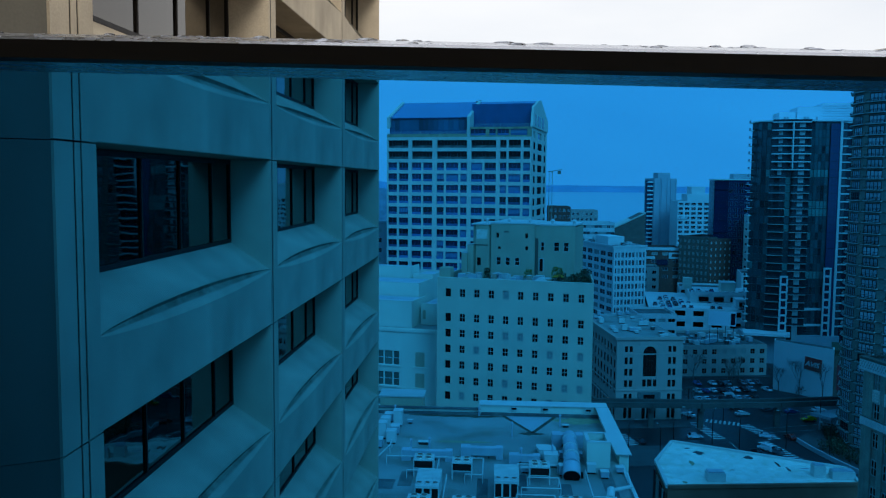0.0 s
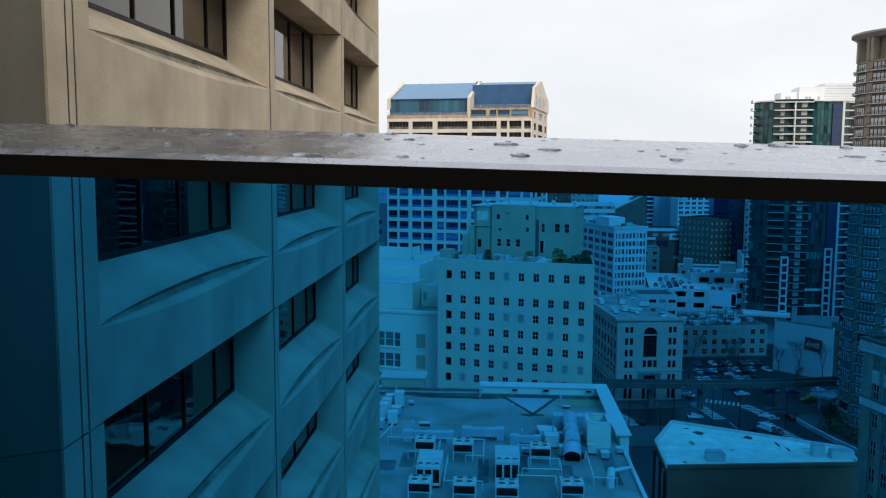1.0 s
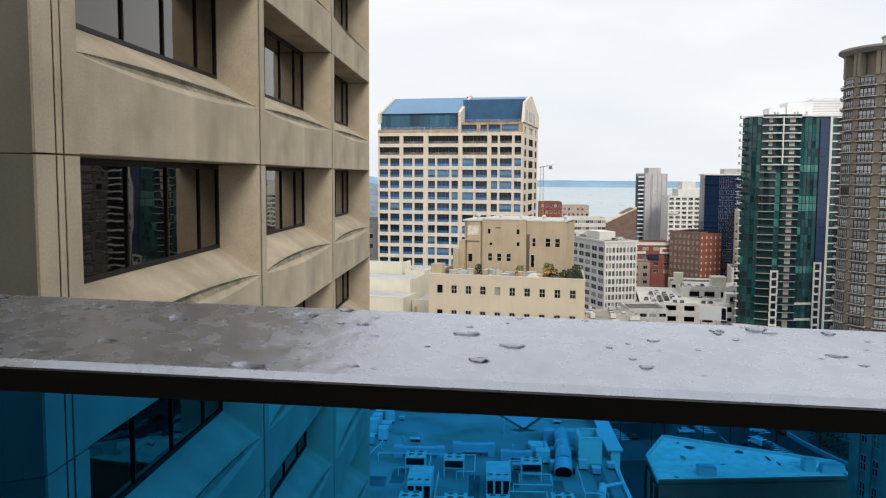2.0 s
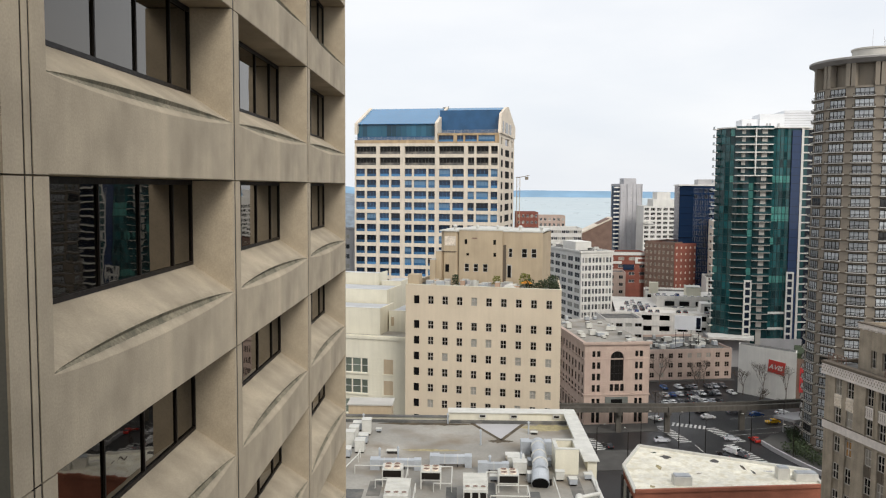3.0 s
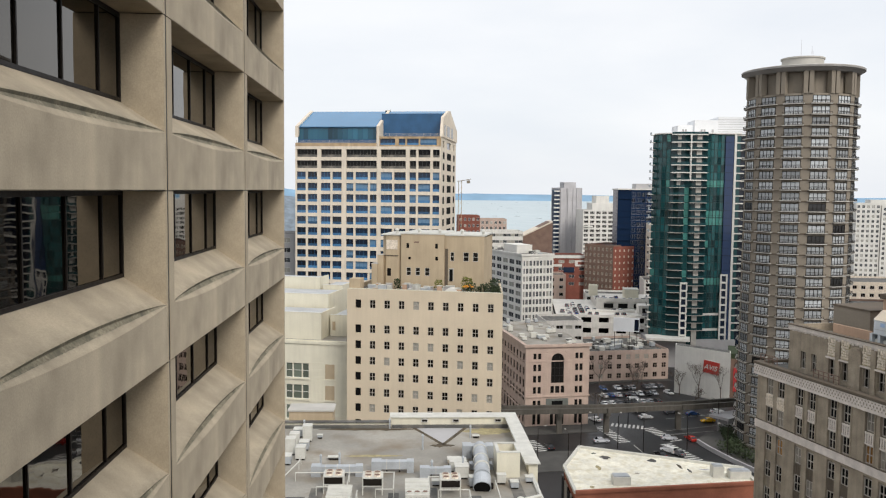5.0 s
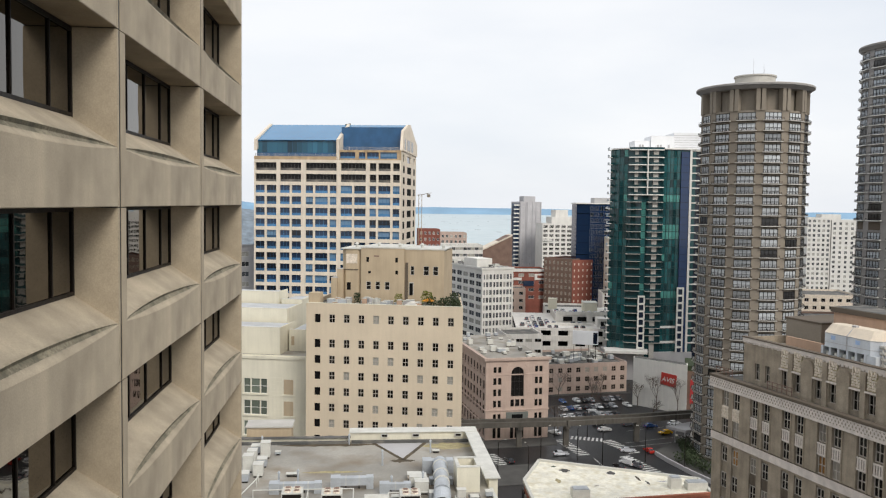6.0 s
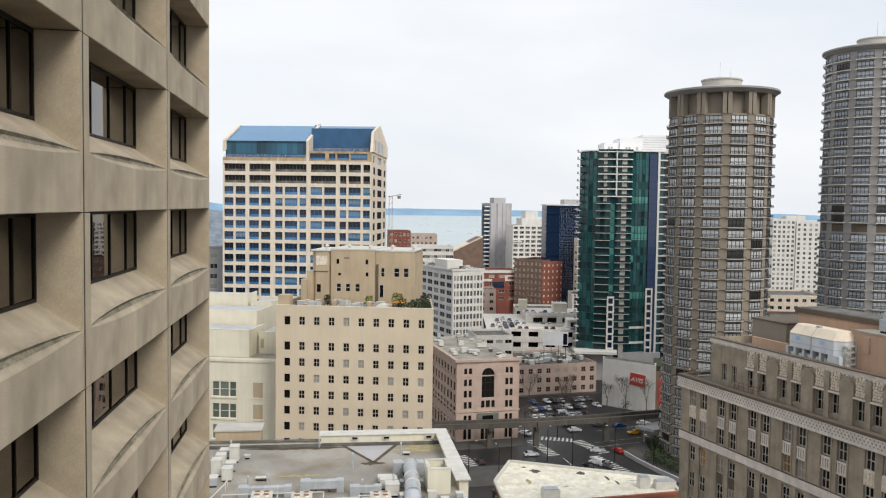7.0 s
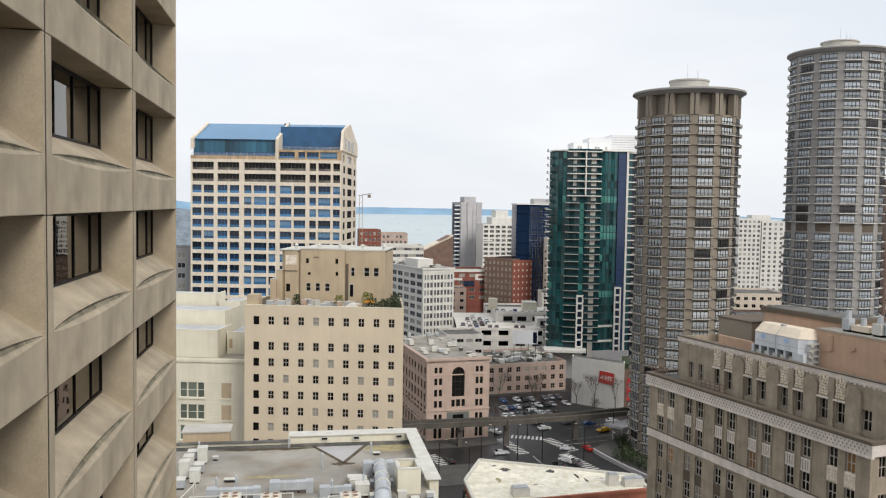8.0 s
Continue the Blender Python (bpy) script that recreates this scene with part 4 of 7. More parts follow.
def arch_building():
    w, d, top = 20.3, 49.0, 25.5
    b = thing("arched_pink_building", face_at(37.2, 247.2, 0, 7.7), "pink masonry building with a tall arched window", "building")
    grid_wall(b, pose(0, d, 0, 0, 0, -90), d - 0.5, 0, top, spaced(d - 0.5, 13, 1.7), [(19.6, 22.4), (15.6, 18.2), (11.8, 14.4), (8.0, 10.6), (1.0, 5.5)], M_PINK, M_OLDDARK, M_BRONZE, "two", 0.35)
    # front: side bays with paired windows, middle with the arch
    pair = [(2.4, 3.4), (3.9, 4.9)]
    rows = [(20.9, 22.7), (17.2, 19.3), (13.7, 15.8), (10.2, 12.3), (6.0, 8.1), (0.6, 3.8)]
    grid_wall(b, pose(0, 0, 0), 6.3, 0, top, pair, rows, M_PINK, M_OLDDARK, M_BRONZE, "sash", 0.35)
    grid_wall(b, pose(14.0, 0, 0), 6.3, 0, top, [(1.8, 2.8), (3.2, 4.2)], rows, M_PINK, M_OLDDARK, M_BRONZE, "sash", 0.35)
    grid_wall(b, pose(6.3, 0, 0), 7.7, 0, 13.4, [(1.7, 2.8), (3.2, 4.6), (5.0, 6.1)], [(10.3, 12.5), (0.4, 4.4)], M_PINK, M_OLDDARK, M_BRONZE, "sash", 0.35)
    bm = bmesh.new()
    add_box(bm, 6.3, 0, 13.41, 8.1, 0.45, top)
    add_box(bm, 12.2, 0, 13.41, 14.0, 0.45, top)
    cx, r, zc, n = 10.15, 2.05, 20.6, 16
    for i in range(n):
        a0, a1 = math.pi * i / n, math.pi * (i + 1) / n
        q = [(cx - r * math.cos(a0), zc + r * math.sin(a0)), (cx - r * math.cos(a1), zc + r * math.sin(a1))]
        top_q = [(q[0][0], top), (q[1][0], top)]
        for y in (0.0,):
            add_poly(bm, [(q[0][0], y, q[0][1]), (q[1][0], y, q[1][1]), (q[1][0], y, top), (q[0][0], y, top)])
        add_poly(bm, [(q[0][0], 0, q[0][1]), (q[0][0], 0.45, q[0][1]), (q[1][0], 0.45, q[1][1]), (q[1][0], 0, q[1][1])])
    part("arch_wall", bm, M_PINK, b)
    bm = bmesh.new()
    for i in range(n):
        a0, a1 = math.pi * i / n, math.pi * (i + 1) / n
        p = []
        for rr, a in ((r, a0), (r, a1), (r + 0.55, a1), (r + 0.55, a0)):
            p.append((cx - rr * math.cos(a), zc + rr * math.sin(a)))
        lo = [bm.verts.new((x, -0.12, z)) for x, z in p]
        hi = [bm.verts.new((x, -0.003, z)) for x, z in p]
        bm.faces.new(lo)
        for k in range(4):
            bm.faces.new((lo[k], hi[k], hi[(k + 1) % 4], lo[(k + 1) % 4]))
    bmesh.ops.recalc_face_normals(bm, faces=bm.faces)
    part("arch_moulding", bm, M_PINK, b)
    bm = bmesh.new()
    add_box(bm, 8.1, 0.4, 13.41, 12.2, 0.44, 23.0, 0)
    for x in (9.4, 10.9):
        add_box(bm, x - 0.07, 0.32, 13.41, x + 0.07, 0.397, 22.6, 1)
    for z in (15.6, 18.0, 20.4):
        add_box(bm, 8.1, 0.33, z - 0.1, 12.2, 0.396, z + 0.1, 1)
    part("arched_window", bm, [M_OLDGLASS, M_BRONZE], b)
    for k, (x, z) in enumerate(((7.2, 23.4), (13.1, 23.4))):
        bm = bmesh.new()
        add_tube(bm, (x, -0.1, z), (x, -0.002, z), 0.55, 0.6, 18)
        part("medallion", bm, M_PINK, b)
    for z, h, o in ((24.7, 0.8, 0.6), (20.1, 0.35, 0.2), (9.1, 0.4, 0.3), (4.6, 0.4, 0.25)):
        bm = bmesh.new()
        add_box(bm, -o, -o, z, w + o, -0.003, z + h)
        add_box(bm, -o, 0.0, z, -0.003, d, z + h)
        part("cornice", bm, M_PINK, b)
    for x0, x1 in ((0.0, 2.3), (5.0, 7.4), (12.95, 15.7), (18.3, 20.3)):
        bm = bmesh.new()
        lattice(bm, [x0, x1], [9.6] + [9.6 + i * 0.66 + d for i in range(20) for d in (0.54, 0.66)][:-1], lambda i, j: j % 2 == 0, -0.06, -0.003)
        tagged(part("quoins", bm, M_PINK, b), kind="stuff")
    core_box(b, 0.5, 0.46, 0, w - 0.01, d - 0.5, top - 0.8, M_DARK)
    core_box(b, 0.4, 0.46, top - 0.79, w, d - 0.4, top - 0.7, M_ROOFGREY, "roof")
    core_box(b, 6.6, -0.25, 4.9, 13.7, -0.004, 8.6, M_ENTRY, "entrance_surround")
    core_box(b, 8.4, -0.29, 5.6, 11.9, -0.252, 7.9, M_DARK, "entrance_window")


arch_building()
# ---------------- low pink building behind the car park, wall with sign, garage
office_block("low_pink_building", "low pinkish stucco building with small windows", 69.5, 306.5, 9.5, 33.5, 30, 11.8, M_PINK, (9, 1.8, 3, 3.6, 1.9, 1.6), None, "left", M_OLDGLASS, M_PINK, "cross")


def sign_wall():
    p, q = Vector((98.0, 290.8, 0)), Vector((112.4, 275.8, 0))
    yaw = math.degrees(math.atan2(q.y - p.y, q.x - p.x))
    w = (q - p).length
    b = thing("white_sided_building", face_at(p.x, p.y, 0, yaw), "low building with a blank white painted side wall", "building")
    inv = face_at(p.x, p.y, 0, yaw).inverted()
    ray = Vector((0.372, 0.928, 0))
    plan = [inv @ v for v in (p, q, q + ray * 4, p + ray * 4)]
    bm = bmesh.new()
    add_prism(bm, [(v.x, v.y) for v in plan], 0, 17.4)
    part("wall", bm, M_WHITE, b)
    bm = bmesh.new()
    mid = (plan[0] + plan[2]) / 2
    add_prism(bm, [tuple((mid + (v - mid) * 0.96).xy) for v in plan], 17.401, 17.45)
    part("roof", bm, M_ROOFDARK, b)
    n = thing("brown_annex", face_at(113.6, 280.0, 0, -20), "brown brick annex with planted roof edge", "building")
    core_box(n, 0, 0, 0, 9, 16, 14.6, M_BROWNBRICK, "wall")
    core_box(n, 0, 0.1, 14.61, 9, 16, 16.4, M_LEAF, "roof_hedge", "green planting along the roof edge")
    core_box(n, 1.5, -0.25, 3, 2.6, -0.004, 11.5, mat("banner_red", (0.5, 0.05, 0.05), 0.7), "banner", "narrow red banner")
    s = thing("wall_sign", face_at(p.x, p.y, 0, yaw) @ pose(w * 0.52, -0.02, 9.3, 0, 5, 0), "red sign with white letters on a white wall", "sign")
    bm = bmesh.new()
    add_box(bm, -0.18, -0.13, -0.18, 6.08, 0, 4.58)
    part("border", bm, M_WHITE, s, "white sign border")
    bm = bmesh.new()
    add_box(bm, 0, -0.17, 0, 5.9, -0.131, 4.4)
    part("board", bm, mat("sign_red", (0.50, 0.045, 0.035), 0.5, 0.08), s)
    cu = bpy.data.curves.new("letters", "FONT")
    cu.body, cu.size, cu.extrude, cu.shear, cu.offset = "AVIS", 2.35, 0.03, 0.2, 0.04
    tmp = bpy.data.objects.new("letters", cu)
    scene.collection.objects.link(tmp)
    me = bpy.data.meshes.new_from_object(tmp.evaluated_get(bpy.context.evaluated_depsgraph_get()))
    bpy.data.objects.remove(tmp)
    me.materials.clear()
    me.materials.append(M_WHITE)
    put("letters", me, s, pose(0.35, -0.19, 1.35, 90, 0, 0), "white capital letters")


sign_wall()


def garage():
    b = thing("parking_garage", face_at(66, 352, 0, -8), "pale concrete parking garage with cars on top", "building")
    w, d = 48, 55
    for z in (9.0, 13.6, 18.2):
        core_box(b, 0, 0, z, w, d, z + 0.5, M_GARAGE, "deck")
        core_box(b, 0, -0.2, z + 0.02, w, -0.003, z + (1.2 if z > 18 else 2.5), M_GARAGE, "barrier")
    core_box(b, 0.5, 3.5, 0, w - 0.5, d, 18.1, M_DARK)
    for i in range(7):
        x = i * (w - 3.2) / 6
        core_box(b, x, 0.0, 0, x + 3.2, 0.8, 18.18, M_GARAGE, "column")
    # raised decks behind, stepping up to the right
    core_box(b, 19, 24, 18.71, 48, 54, 22.0, M_GARAGE, "upper_deck")
    core_box(b, 19, 23.6, 22.01, 48, 24, 23.6, M_GARAGE, "barrier")
    # dark boxes on the solid face paint the shade of deck openings
    for x in (22.5, 29.0, 36.0, 41.8):
        core_box(b, x, 23.5, 19.2, x + 4.2, 23.99, 21.2, M_DARK, "opening")
    core_box(b, 33, 34, 22.02, 39.5, 42, 26.4, M_CREAM, "stair_head")
    core_box(b, 32.8, 33.8, 26.41, 39.7, 42.2, 26.7, M_UNIT, "stair_roof")
    core_box(b, 17.5, 45, 22.02, 21.5, 50, 27.0, M_CREAM, "stair_head")
    core_box(b, 36, 8, 18.71, 47.9, 16, 22.6, M_GARAGE, "ramp_house")
    # ramp house openings: dark sheets in place of shaded depth
    for x in (37.5, 41, 44.5):
        core_box(b, x, 7.9, 19.4, x + 2.2, 7.997, 21.4, M_DARK, "opening")
    core_box(b, 14, 12, 18.71, 35, 12.4, 19.9, M_GARAGE, "barrier")
    return b


garage()
office_block("concrete_annex", "grey annex with strip windows", 57.5, 330, 3, 15.5, 18, 19.8, M_GARAGE, (4, 2.8, 3, 4.5, 1.4, 2.0), None, "left", M_OLDGLASS, M_GREYC, "two")

bill = thing("billboard", face_at(81.4, 315.0, 0, -14), "blank white billboard on a roof frame", "billboard")
core_box(bill, 0, 0, 18.2, 9.9, 0.4, 23.6, M_CROWN, "panel")
core_box(bill, 8.0, -0.06, 18.6, 9.6, -0.004, 23.0, M_NAVY, "poster", "dark blue picture panel")
for i in range(4):
    core_box(bill, 0.5 + i * 2.8, 0.42, 11.8, 0.7 + i * 2.8, 0.62, 23, M_BRONZE, "post")

# ---------------- teal glass apartment tower


def teal_tower():
    b = thing("teal_glass_tower", face_at(102.4, 334, 0, -6), "tall teal glass apartment tower with white balconies", "tower")
    W, top, n, step = 34.0, 97.6, 27, 3.08
    slabs = [top - 1.6 - i * step for i in range(n)]

    def arc(x):
        k = x / W
        return 5.0 * (2 * k - 0.9) ** 2 + 4.0 * max(0.0, 0.2 - k) ** 2 / 0.04 if k < 0.75 else 5.0 * 0.36
    xs = [W * i / 28 for i in range(29)]

    def curved(a, c, front, back, z0, z1, name, material, label="", m=9):
        pts = [float(x) for x in np.linspace(a * W, c * W, m)]
        bm = bmesh.new()
        add_prism(bm, [(x, arc(x) - front) for x in pts] + [(x, arc(x) - back) for x in pts[::-1]], z0, z1)
        return part(name, bm, material, b, label)
    bm = bmesh.new()
    add_prism(bm, [(x, arc(x)) for x in xs] + [(W + 6, 26), (10, 26)], 0, top - 1.5)
    part("glass_wall", bm, M_TEAL, b, "dark teal curtain wall")

    def panel(glass):
        bm = bmesh.new()
        add_box(bm, 0, 0, 0, 1, 0.06, step - 0.1, 0)
        lattice(bm, [0, 0.06, 0.94, 1], [0, 0.12, 0.8, 0.9, step - 0.22, step - 0.1], lambda i, j: i % 2 == 0 or j % 2 == 0, -0.06, -0.002, 1)
        return mesh_of("glass_panel", bm, glass, M_TEALFRAME)
    dark, pale, deep = panel(M_TEAL), panel(M_TEALPALE), panel(M_TEALDARK)
    rnd = random.Random(3)
    for j, z in enumerate(slabs):
        for a, c, m in ((0.0, 0.175, 4), (0.335, 0.395, 1), (0.60, 0.815, 5)):
            if m == 1 and j < 7:
                continue
            for i in range(m):
                x0, x1 = (a + (c - a) * i / m) * W, (a + (c - a) * (i + 1) / m) * W
                p, q = Vector((x0, arc(x0) - 0.12, 0)), Vector((x1, arc(x1) - 0.12, 0))
                yaw = math.degrees(math.atan2(q.y - p.y, q.x - p.x))
                light = (m == 5 and j in (6, 10, 11, 19)) or (m == 1 and (j < 11 or j in (13, 18))) or rnd.random() < 0.02
                me = pale if light else (deep if rnd.random() < 0.35 else dark)
                ob = put("glass_panel", me, b, pose(p.x + 0.03, p.y, z - step + 0.05, 0, 0, yaw))
                ob.scale = ((q - p).length - 0.06, 1, 1)
    # dark rooms behind the balconies, pale pier, white slabs and glass balustrades
    curved(0.178, 0.332, 0.10, 0.012, 8, top - 2.0, "balcony_back", M_TEALDARK, "dark glazing behind the balconies")
    curved(0.398, 0.598, 0.10, 0.012, 8, top - 2.0, "balcony_back", M_TEALDARK, "dark glazing behind the balconies")
    curved(0.334, 0.396, 0.10, 0.012, top - 1.6 - 7 * step, top - 2.0, "balcony_back", M_TEALDARK)
    curved(0.47, 0.53, 0.5, 0.11, 8, top - 2.0, "pier", M_LEDGE, "pale pier between the balconies")
    curved(0.25, 0.29, 0.4, 0.11, top - 1.6 - 7 * step, top - 2.0, "pier", M_LEDGE)
    for j, z in enumerate(slabs):
        curved(0.0, 0.17, 0.25, 0.13, z - 0.12, z + 0.02, "slab_edge", M_TEALFRAME, m=6)
        core_box(b, -1.3, 4.9, z - 0.18, 0.2, 8.4, z, M_WHITE, "balcony_slab")
        core_box(b, -1.3, 4.9, z + 0.02, -1.22, 8.4, z + 0.95, M_TEALDARK, "balustrade")
        for a, c in (((0.18, 0.596),) if j < 7 else ((0.165, 0.333), (0.398, 0.596))):
            curved(a, c, 1.5, 0.105, z - (0.42 if j < 7 else 0.26), z, "balcony_slab", M_WHITE if j < 7 else M_LEDGE)
            curved(a, c, 1.48, 1.42, z + 0.02, z + 0.85, "balustrade", M_TEALDARK)
    core_box(b, 0.39 * W, arc(0.39 * W) - 1.7, slabs[6] - 0.4, 0.404 * W, arc(0.39 * W) - 0.11, top - 1.5, M_WHITE, "mullion", "white upright between balconies")
    for a, wd, zt in ((0.315, 3.0, 35.5), (0.80, 2.9, 39.0)):
        x0, yf = a * W, arc(a * W) - 1.75
        bm = bmesh.new()
        k = int((zt - 8) / step)
        lattice(bm, [0, 0.55, wd - 0.55, wd], [v for i in range(k) for v in (i * step, i * step + 0.75)] + [k * step, k * step + 0.7], lambda i, j: i % 2 == 0 or j % 2 == 0, 0, 0.9)
        part("white_frame", bm, M_WHITE, b, "white frame of square openings", pose(x0, yf, zt - k * step - 0.7))
        core_box(b, x0 + 0.1, yf + 0.5, 8, x0 + wd - 0.1, yf + 0.8, zt - 0.2, M_NAVY, "glazing")
    for z in (slabs[24] - 0.2, slabs[26] - 0.4):
        curved(0.605, 0.80, 0.6, 0.13, z, z + 0.9, "white_band", M_WHITE)
    core_box(b, 0.818 * W, 0.9, 8, 0.92 * W, 1.75, top - 2.4, M_NAVYBLUE, "navy_wall", "deep blue glazed strip")
    for z in slabs:
        core_box(b, 0.819 * W, 0.84, z - 0.14, 0.92 * W - 0.02, 0.898, z, M_NAVY, "slab_edge")
    core_box(b, 0.92 * W, 0.5, 8, 0.945 * W, 0.95, top - 1.6, M_WHITE, "mullion", "tall white upright")
    # roof and stepped white crown with fine lines
    bm = bmesh.new()
    add_prism(bm, [(x, arc(x) - 0.9) for x in xs] + [(W + 6, 26), (10, 26)], top - 1.49, top - 1.0)
    part("roof", bm, M_WHITE, b)
    core_box(b, 10, 8, top - 0.99, 16.5, 20, top + 2.6, M_CROWN, "crown")
    core_box(b, 16.52, 7, top - 0.99, W - 8, 20, top + 4.6, M_CROWN, "crown")
    core_box(b, W - 7.98, 7, top - 0.99, W + 6, 22, top + 6.0, M_CROWN, "crown")
    bm = bmesh.new()
    for k in range(6):
        add_box(bm, W - 7.9, 6.9, top - 0.2 + k * 1.0, W + 5.9, 6.99, top - 0.08 + k * 1.0)
    for x in (11.5, 12.6, 19.0, 20.2, 23.5):
        add_box(bm, x, 6.7, top - 0.99, x + 0.7, 6.99, top + 0.8)
    part("crown_lines", bm, M_GREYC, b)
    # side wing with white slabs
    core_box(b, W - 1.8, 3, 0, W + 7.5, 24, top - 2, M_NAVY, "side_wing")
    for z in slabs:
        core_box(b, 0.946 * W, 1.6, z - 0.5, W + 8, 2.98, z, M_WHITE, "balcony_slab")
    bm = bmesh.new()
    add_prism(bm, [(-3, -5), (14, -7), (16, 2), (-2, 4)], 12.0, 13.0)
    part("canopy", bm, M_WHITE, b)
    core_box(b, -2, 0, 0, W, 26, 11.9, M_GREYC, "podium")


teal_tower()

# ---------------- round hotel towers


def round_tower(name, cx, cy, r, top, floor, n_bays, first, wall_m, brim, floors_down, open_top, label, near_deg, louvre=-1):
    b = thing(name, pose(cx, cy, 0), label, "tower")
    bm = bmesh.new()
    add_tube(bm, (0, 0, 0), (0, 0, top - (7.2 if open_top else 0.9)), r - 0.35, n=n_bays * 4)
    part("shaft", bm, wall_m, b)
    glass = M_CURTAIN if open_top else M_CURTAINPALE
    ww, wh = 2 * math.pi * r / n_bays * 0.65, floor * 0.70
    bm = bmesh.new()
    add_box(bm, -ww / 2, 0.0, 0, ww / 2, 0.05, wh, 0)
    cuts = [v for i in range(5) for v in (-ww / 2 + (ww - 0.11) * i / 4, -ww / 2 + (ww - 0.11) * i / 4 + 0.11)]
    lattice(bm, cuts, [0, 0.06, wh * 0.36, wh * 0.36 + 0.1, wh - 0.12, wh], lambda i, j: i % 2 == 0 or j % 2 == 0, -0.12, -0.002, 1)
    add_box(bm, -ww / 2 - 0.4, -0.85, -0.30, ww / 2 + 0.4, 0.2, -0.06, 2)
    rail = [v for i in range(9) for v in (-ww / 2 - 0.4 + (ww + 0.7) * i / 8, -ww / 2 - 0.3 + (ww + 0.7) * i / 8)]
    lattice(bm, rail, [-0.058, 0.02, 0.42, 0.5], lambda i, j: i % 2 == 0 or j % 2 == 0, -0.84, -0.79, 1)
    win = mesh_of("window", bm, glass, M_BRONZE, M_LEDGE if open_top else M_WHITE)
    bw = 2 * math.pi * r / n_bays * 0.35
    bm = bmesh.new()
    add_box(bm, -bw / 2, -0.16, 0, bw / 2, 0.5, floor * floors_down + 0.4)
    pier = mesh_of("pier", bm, wall_m)
    z_top = top - (7.3 if open_top else 1.6)
    rest = bmesh.new()
    for i in range(n_bays):
        ang = first + 360 / n_bays * i
        off = (ang - near_deg + 180) % 360 - 180
        seen = abs(off) < 100
        m = pose(0, 0, 0, 0, 0, ang + 90) @ pose(0, -(r - 0.32), 0)
        for j in range(floors_down):
            if j == louvre:
                continue
            z = z_top - floor * (j + 1) + 0.4
            if seen:
                put("window", win, b, m @ pose(0, 0, z))
            else:
                mm = m @ pose(0, 0, z)
                for face in win.polygons:
                    rest.faces.new([rest.verts.new(mm @ win.vertices[k].co) for k in face.vertices]).material_index = face.material_index
        put("pier", pier, b, pose(0, 0, 0, 0, 0, ang + 180 / n_bays + 90) @ pose(0, -(r - 0.35), z_top - floor * floors_down))
    back = part("far_side_glazing", rest, [glass, M_BRONZE, M_LEDGE], b)
    tagged(back, kind="stuff")
    # floor bands
    for j in range(floors_down):
        bm = bmesh.new()
        z = z_top - floor * (j + 1)
        add_tube(bm, (0, 0, z - 0.1), (0, 0, z + 0.22), r - 0.08, n=n_bays * 4)
        part("floor_band", bm, M_BAND if open_top else wall_m, b)
    if louvre >= 0:
        z = z_top - floor * (louvre + 1)
        bm = bmesh.new()
        add_tube(bm, (0, 0, z + 0.3), (0, 0, z + floor - 0.2), r - 0.25, n=n_bays * 4)
        part("louvre_band", bm, M_BAND, b, "dark louvred plant storey")
    if open_top:
        bm = bmesh.new()
        add_tube(bm, (0, 0, z_top + 0.02), (0, 0, top - 1.4), r - 2.2, n=40)
        part("recessed_storey", bm, wall_m, b)
        for i in range(n_bays):
            ang = first + 360 / n_bays * (i + 0.5)
            bm = bmesh.new()
            add_box(bm, -bw * 0.5, -0.5, z_top, -bw * 0.06, 1.4, top - 1.4)
            add_box(bm, bw * 0.06, -0.5, z_top, bw * 0.5, 1.4, top - 1.4)
            part("pier", bm, wall_m, b, "", pose(0, 0, 0, 0, 0, ang + 90) @ pose(0, -(r - 0.35), 0))
    bm = bmesh.new()
    add_tube(bm, (0, 0, top - 1.39), (0, 0, top - 0.45), r + 0.2, r + brim - 0.15, 72)
    add_tube(bm, (0, 0, top - 0.449), (0, 0, top), r + brim, r + brim, 72)
    part("brim", bm, M_TAUPE2, b, "flaring round roof edge")
    # highlight along the roof edge is put into this paler rim
    bm = bmesh.new()
    add_tube(bm, (0, 0, top + 0.002), (0, 0, top + 0.16), r + brim + 0.02, r + brim - 0.1, 72)
    part("rim", bm, M_LEDGE, b, "pale rim painting the roof edge's highlight")
    bm = bmesh.new()
    add_tube(bm, (0, 0, top + 0.17), (0, 0, top + 3.4), r * 0.38, n=48)
    add_tube(bm, (0, 0, top + 3.41), (0, 0, top + 3.8), r * 0.40, n=48)
    part("roof_drum", bm, M_LEDGE, b, "pale round roof drum")
    bm = bmesh.new()
    for x, y, h in ((-2, -3, 8.5), (3, 1, 7.5), (0.5, -4.6, 5.6)):
        add_tube(bm, (x, y, top + 3.7), (x, y, top + h), 0.05, 0.03, 6)
    part("mast", bm, M_GREYC, b)
    return b


round_tower("round_hotel_tower", 110.7, 228.8, 14.4, 106.0, 2.86, 13, 243 - 6, M_TAUPE, 1.6, 34, True, "round taupe concrete hotel tower with flared roof edge", 243)
round_tower("round_hotel_tower", 171.0, 246.5, 14.6, 123.4, 2.95, 13, 251.6, M_TAUPE2, 1.2, 39, False, "taller round grey concrete hotel tower", 236, 18)

# ---------------- brick hotel with terracotta cornice


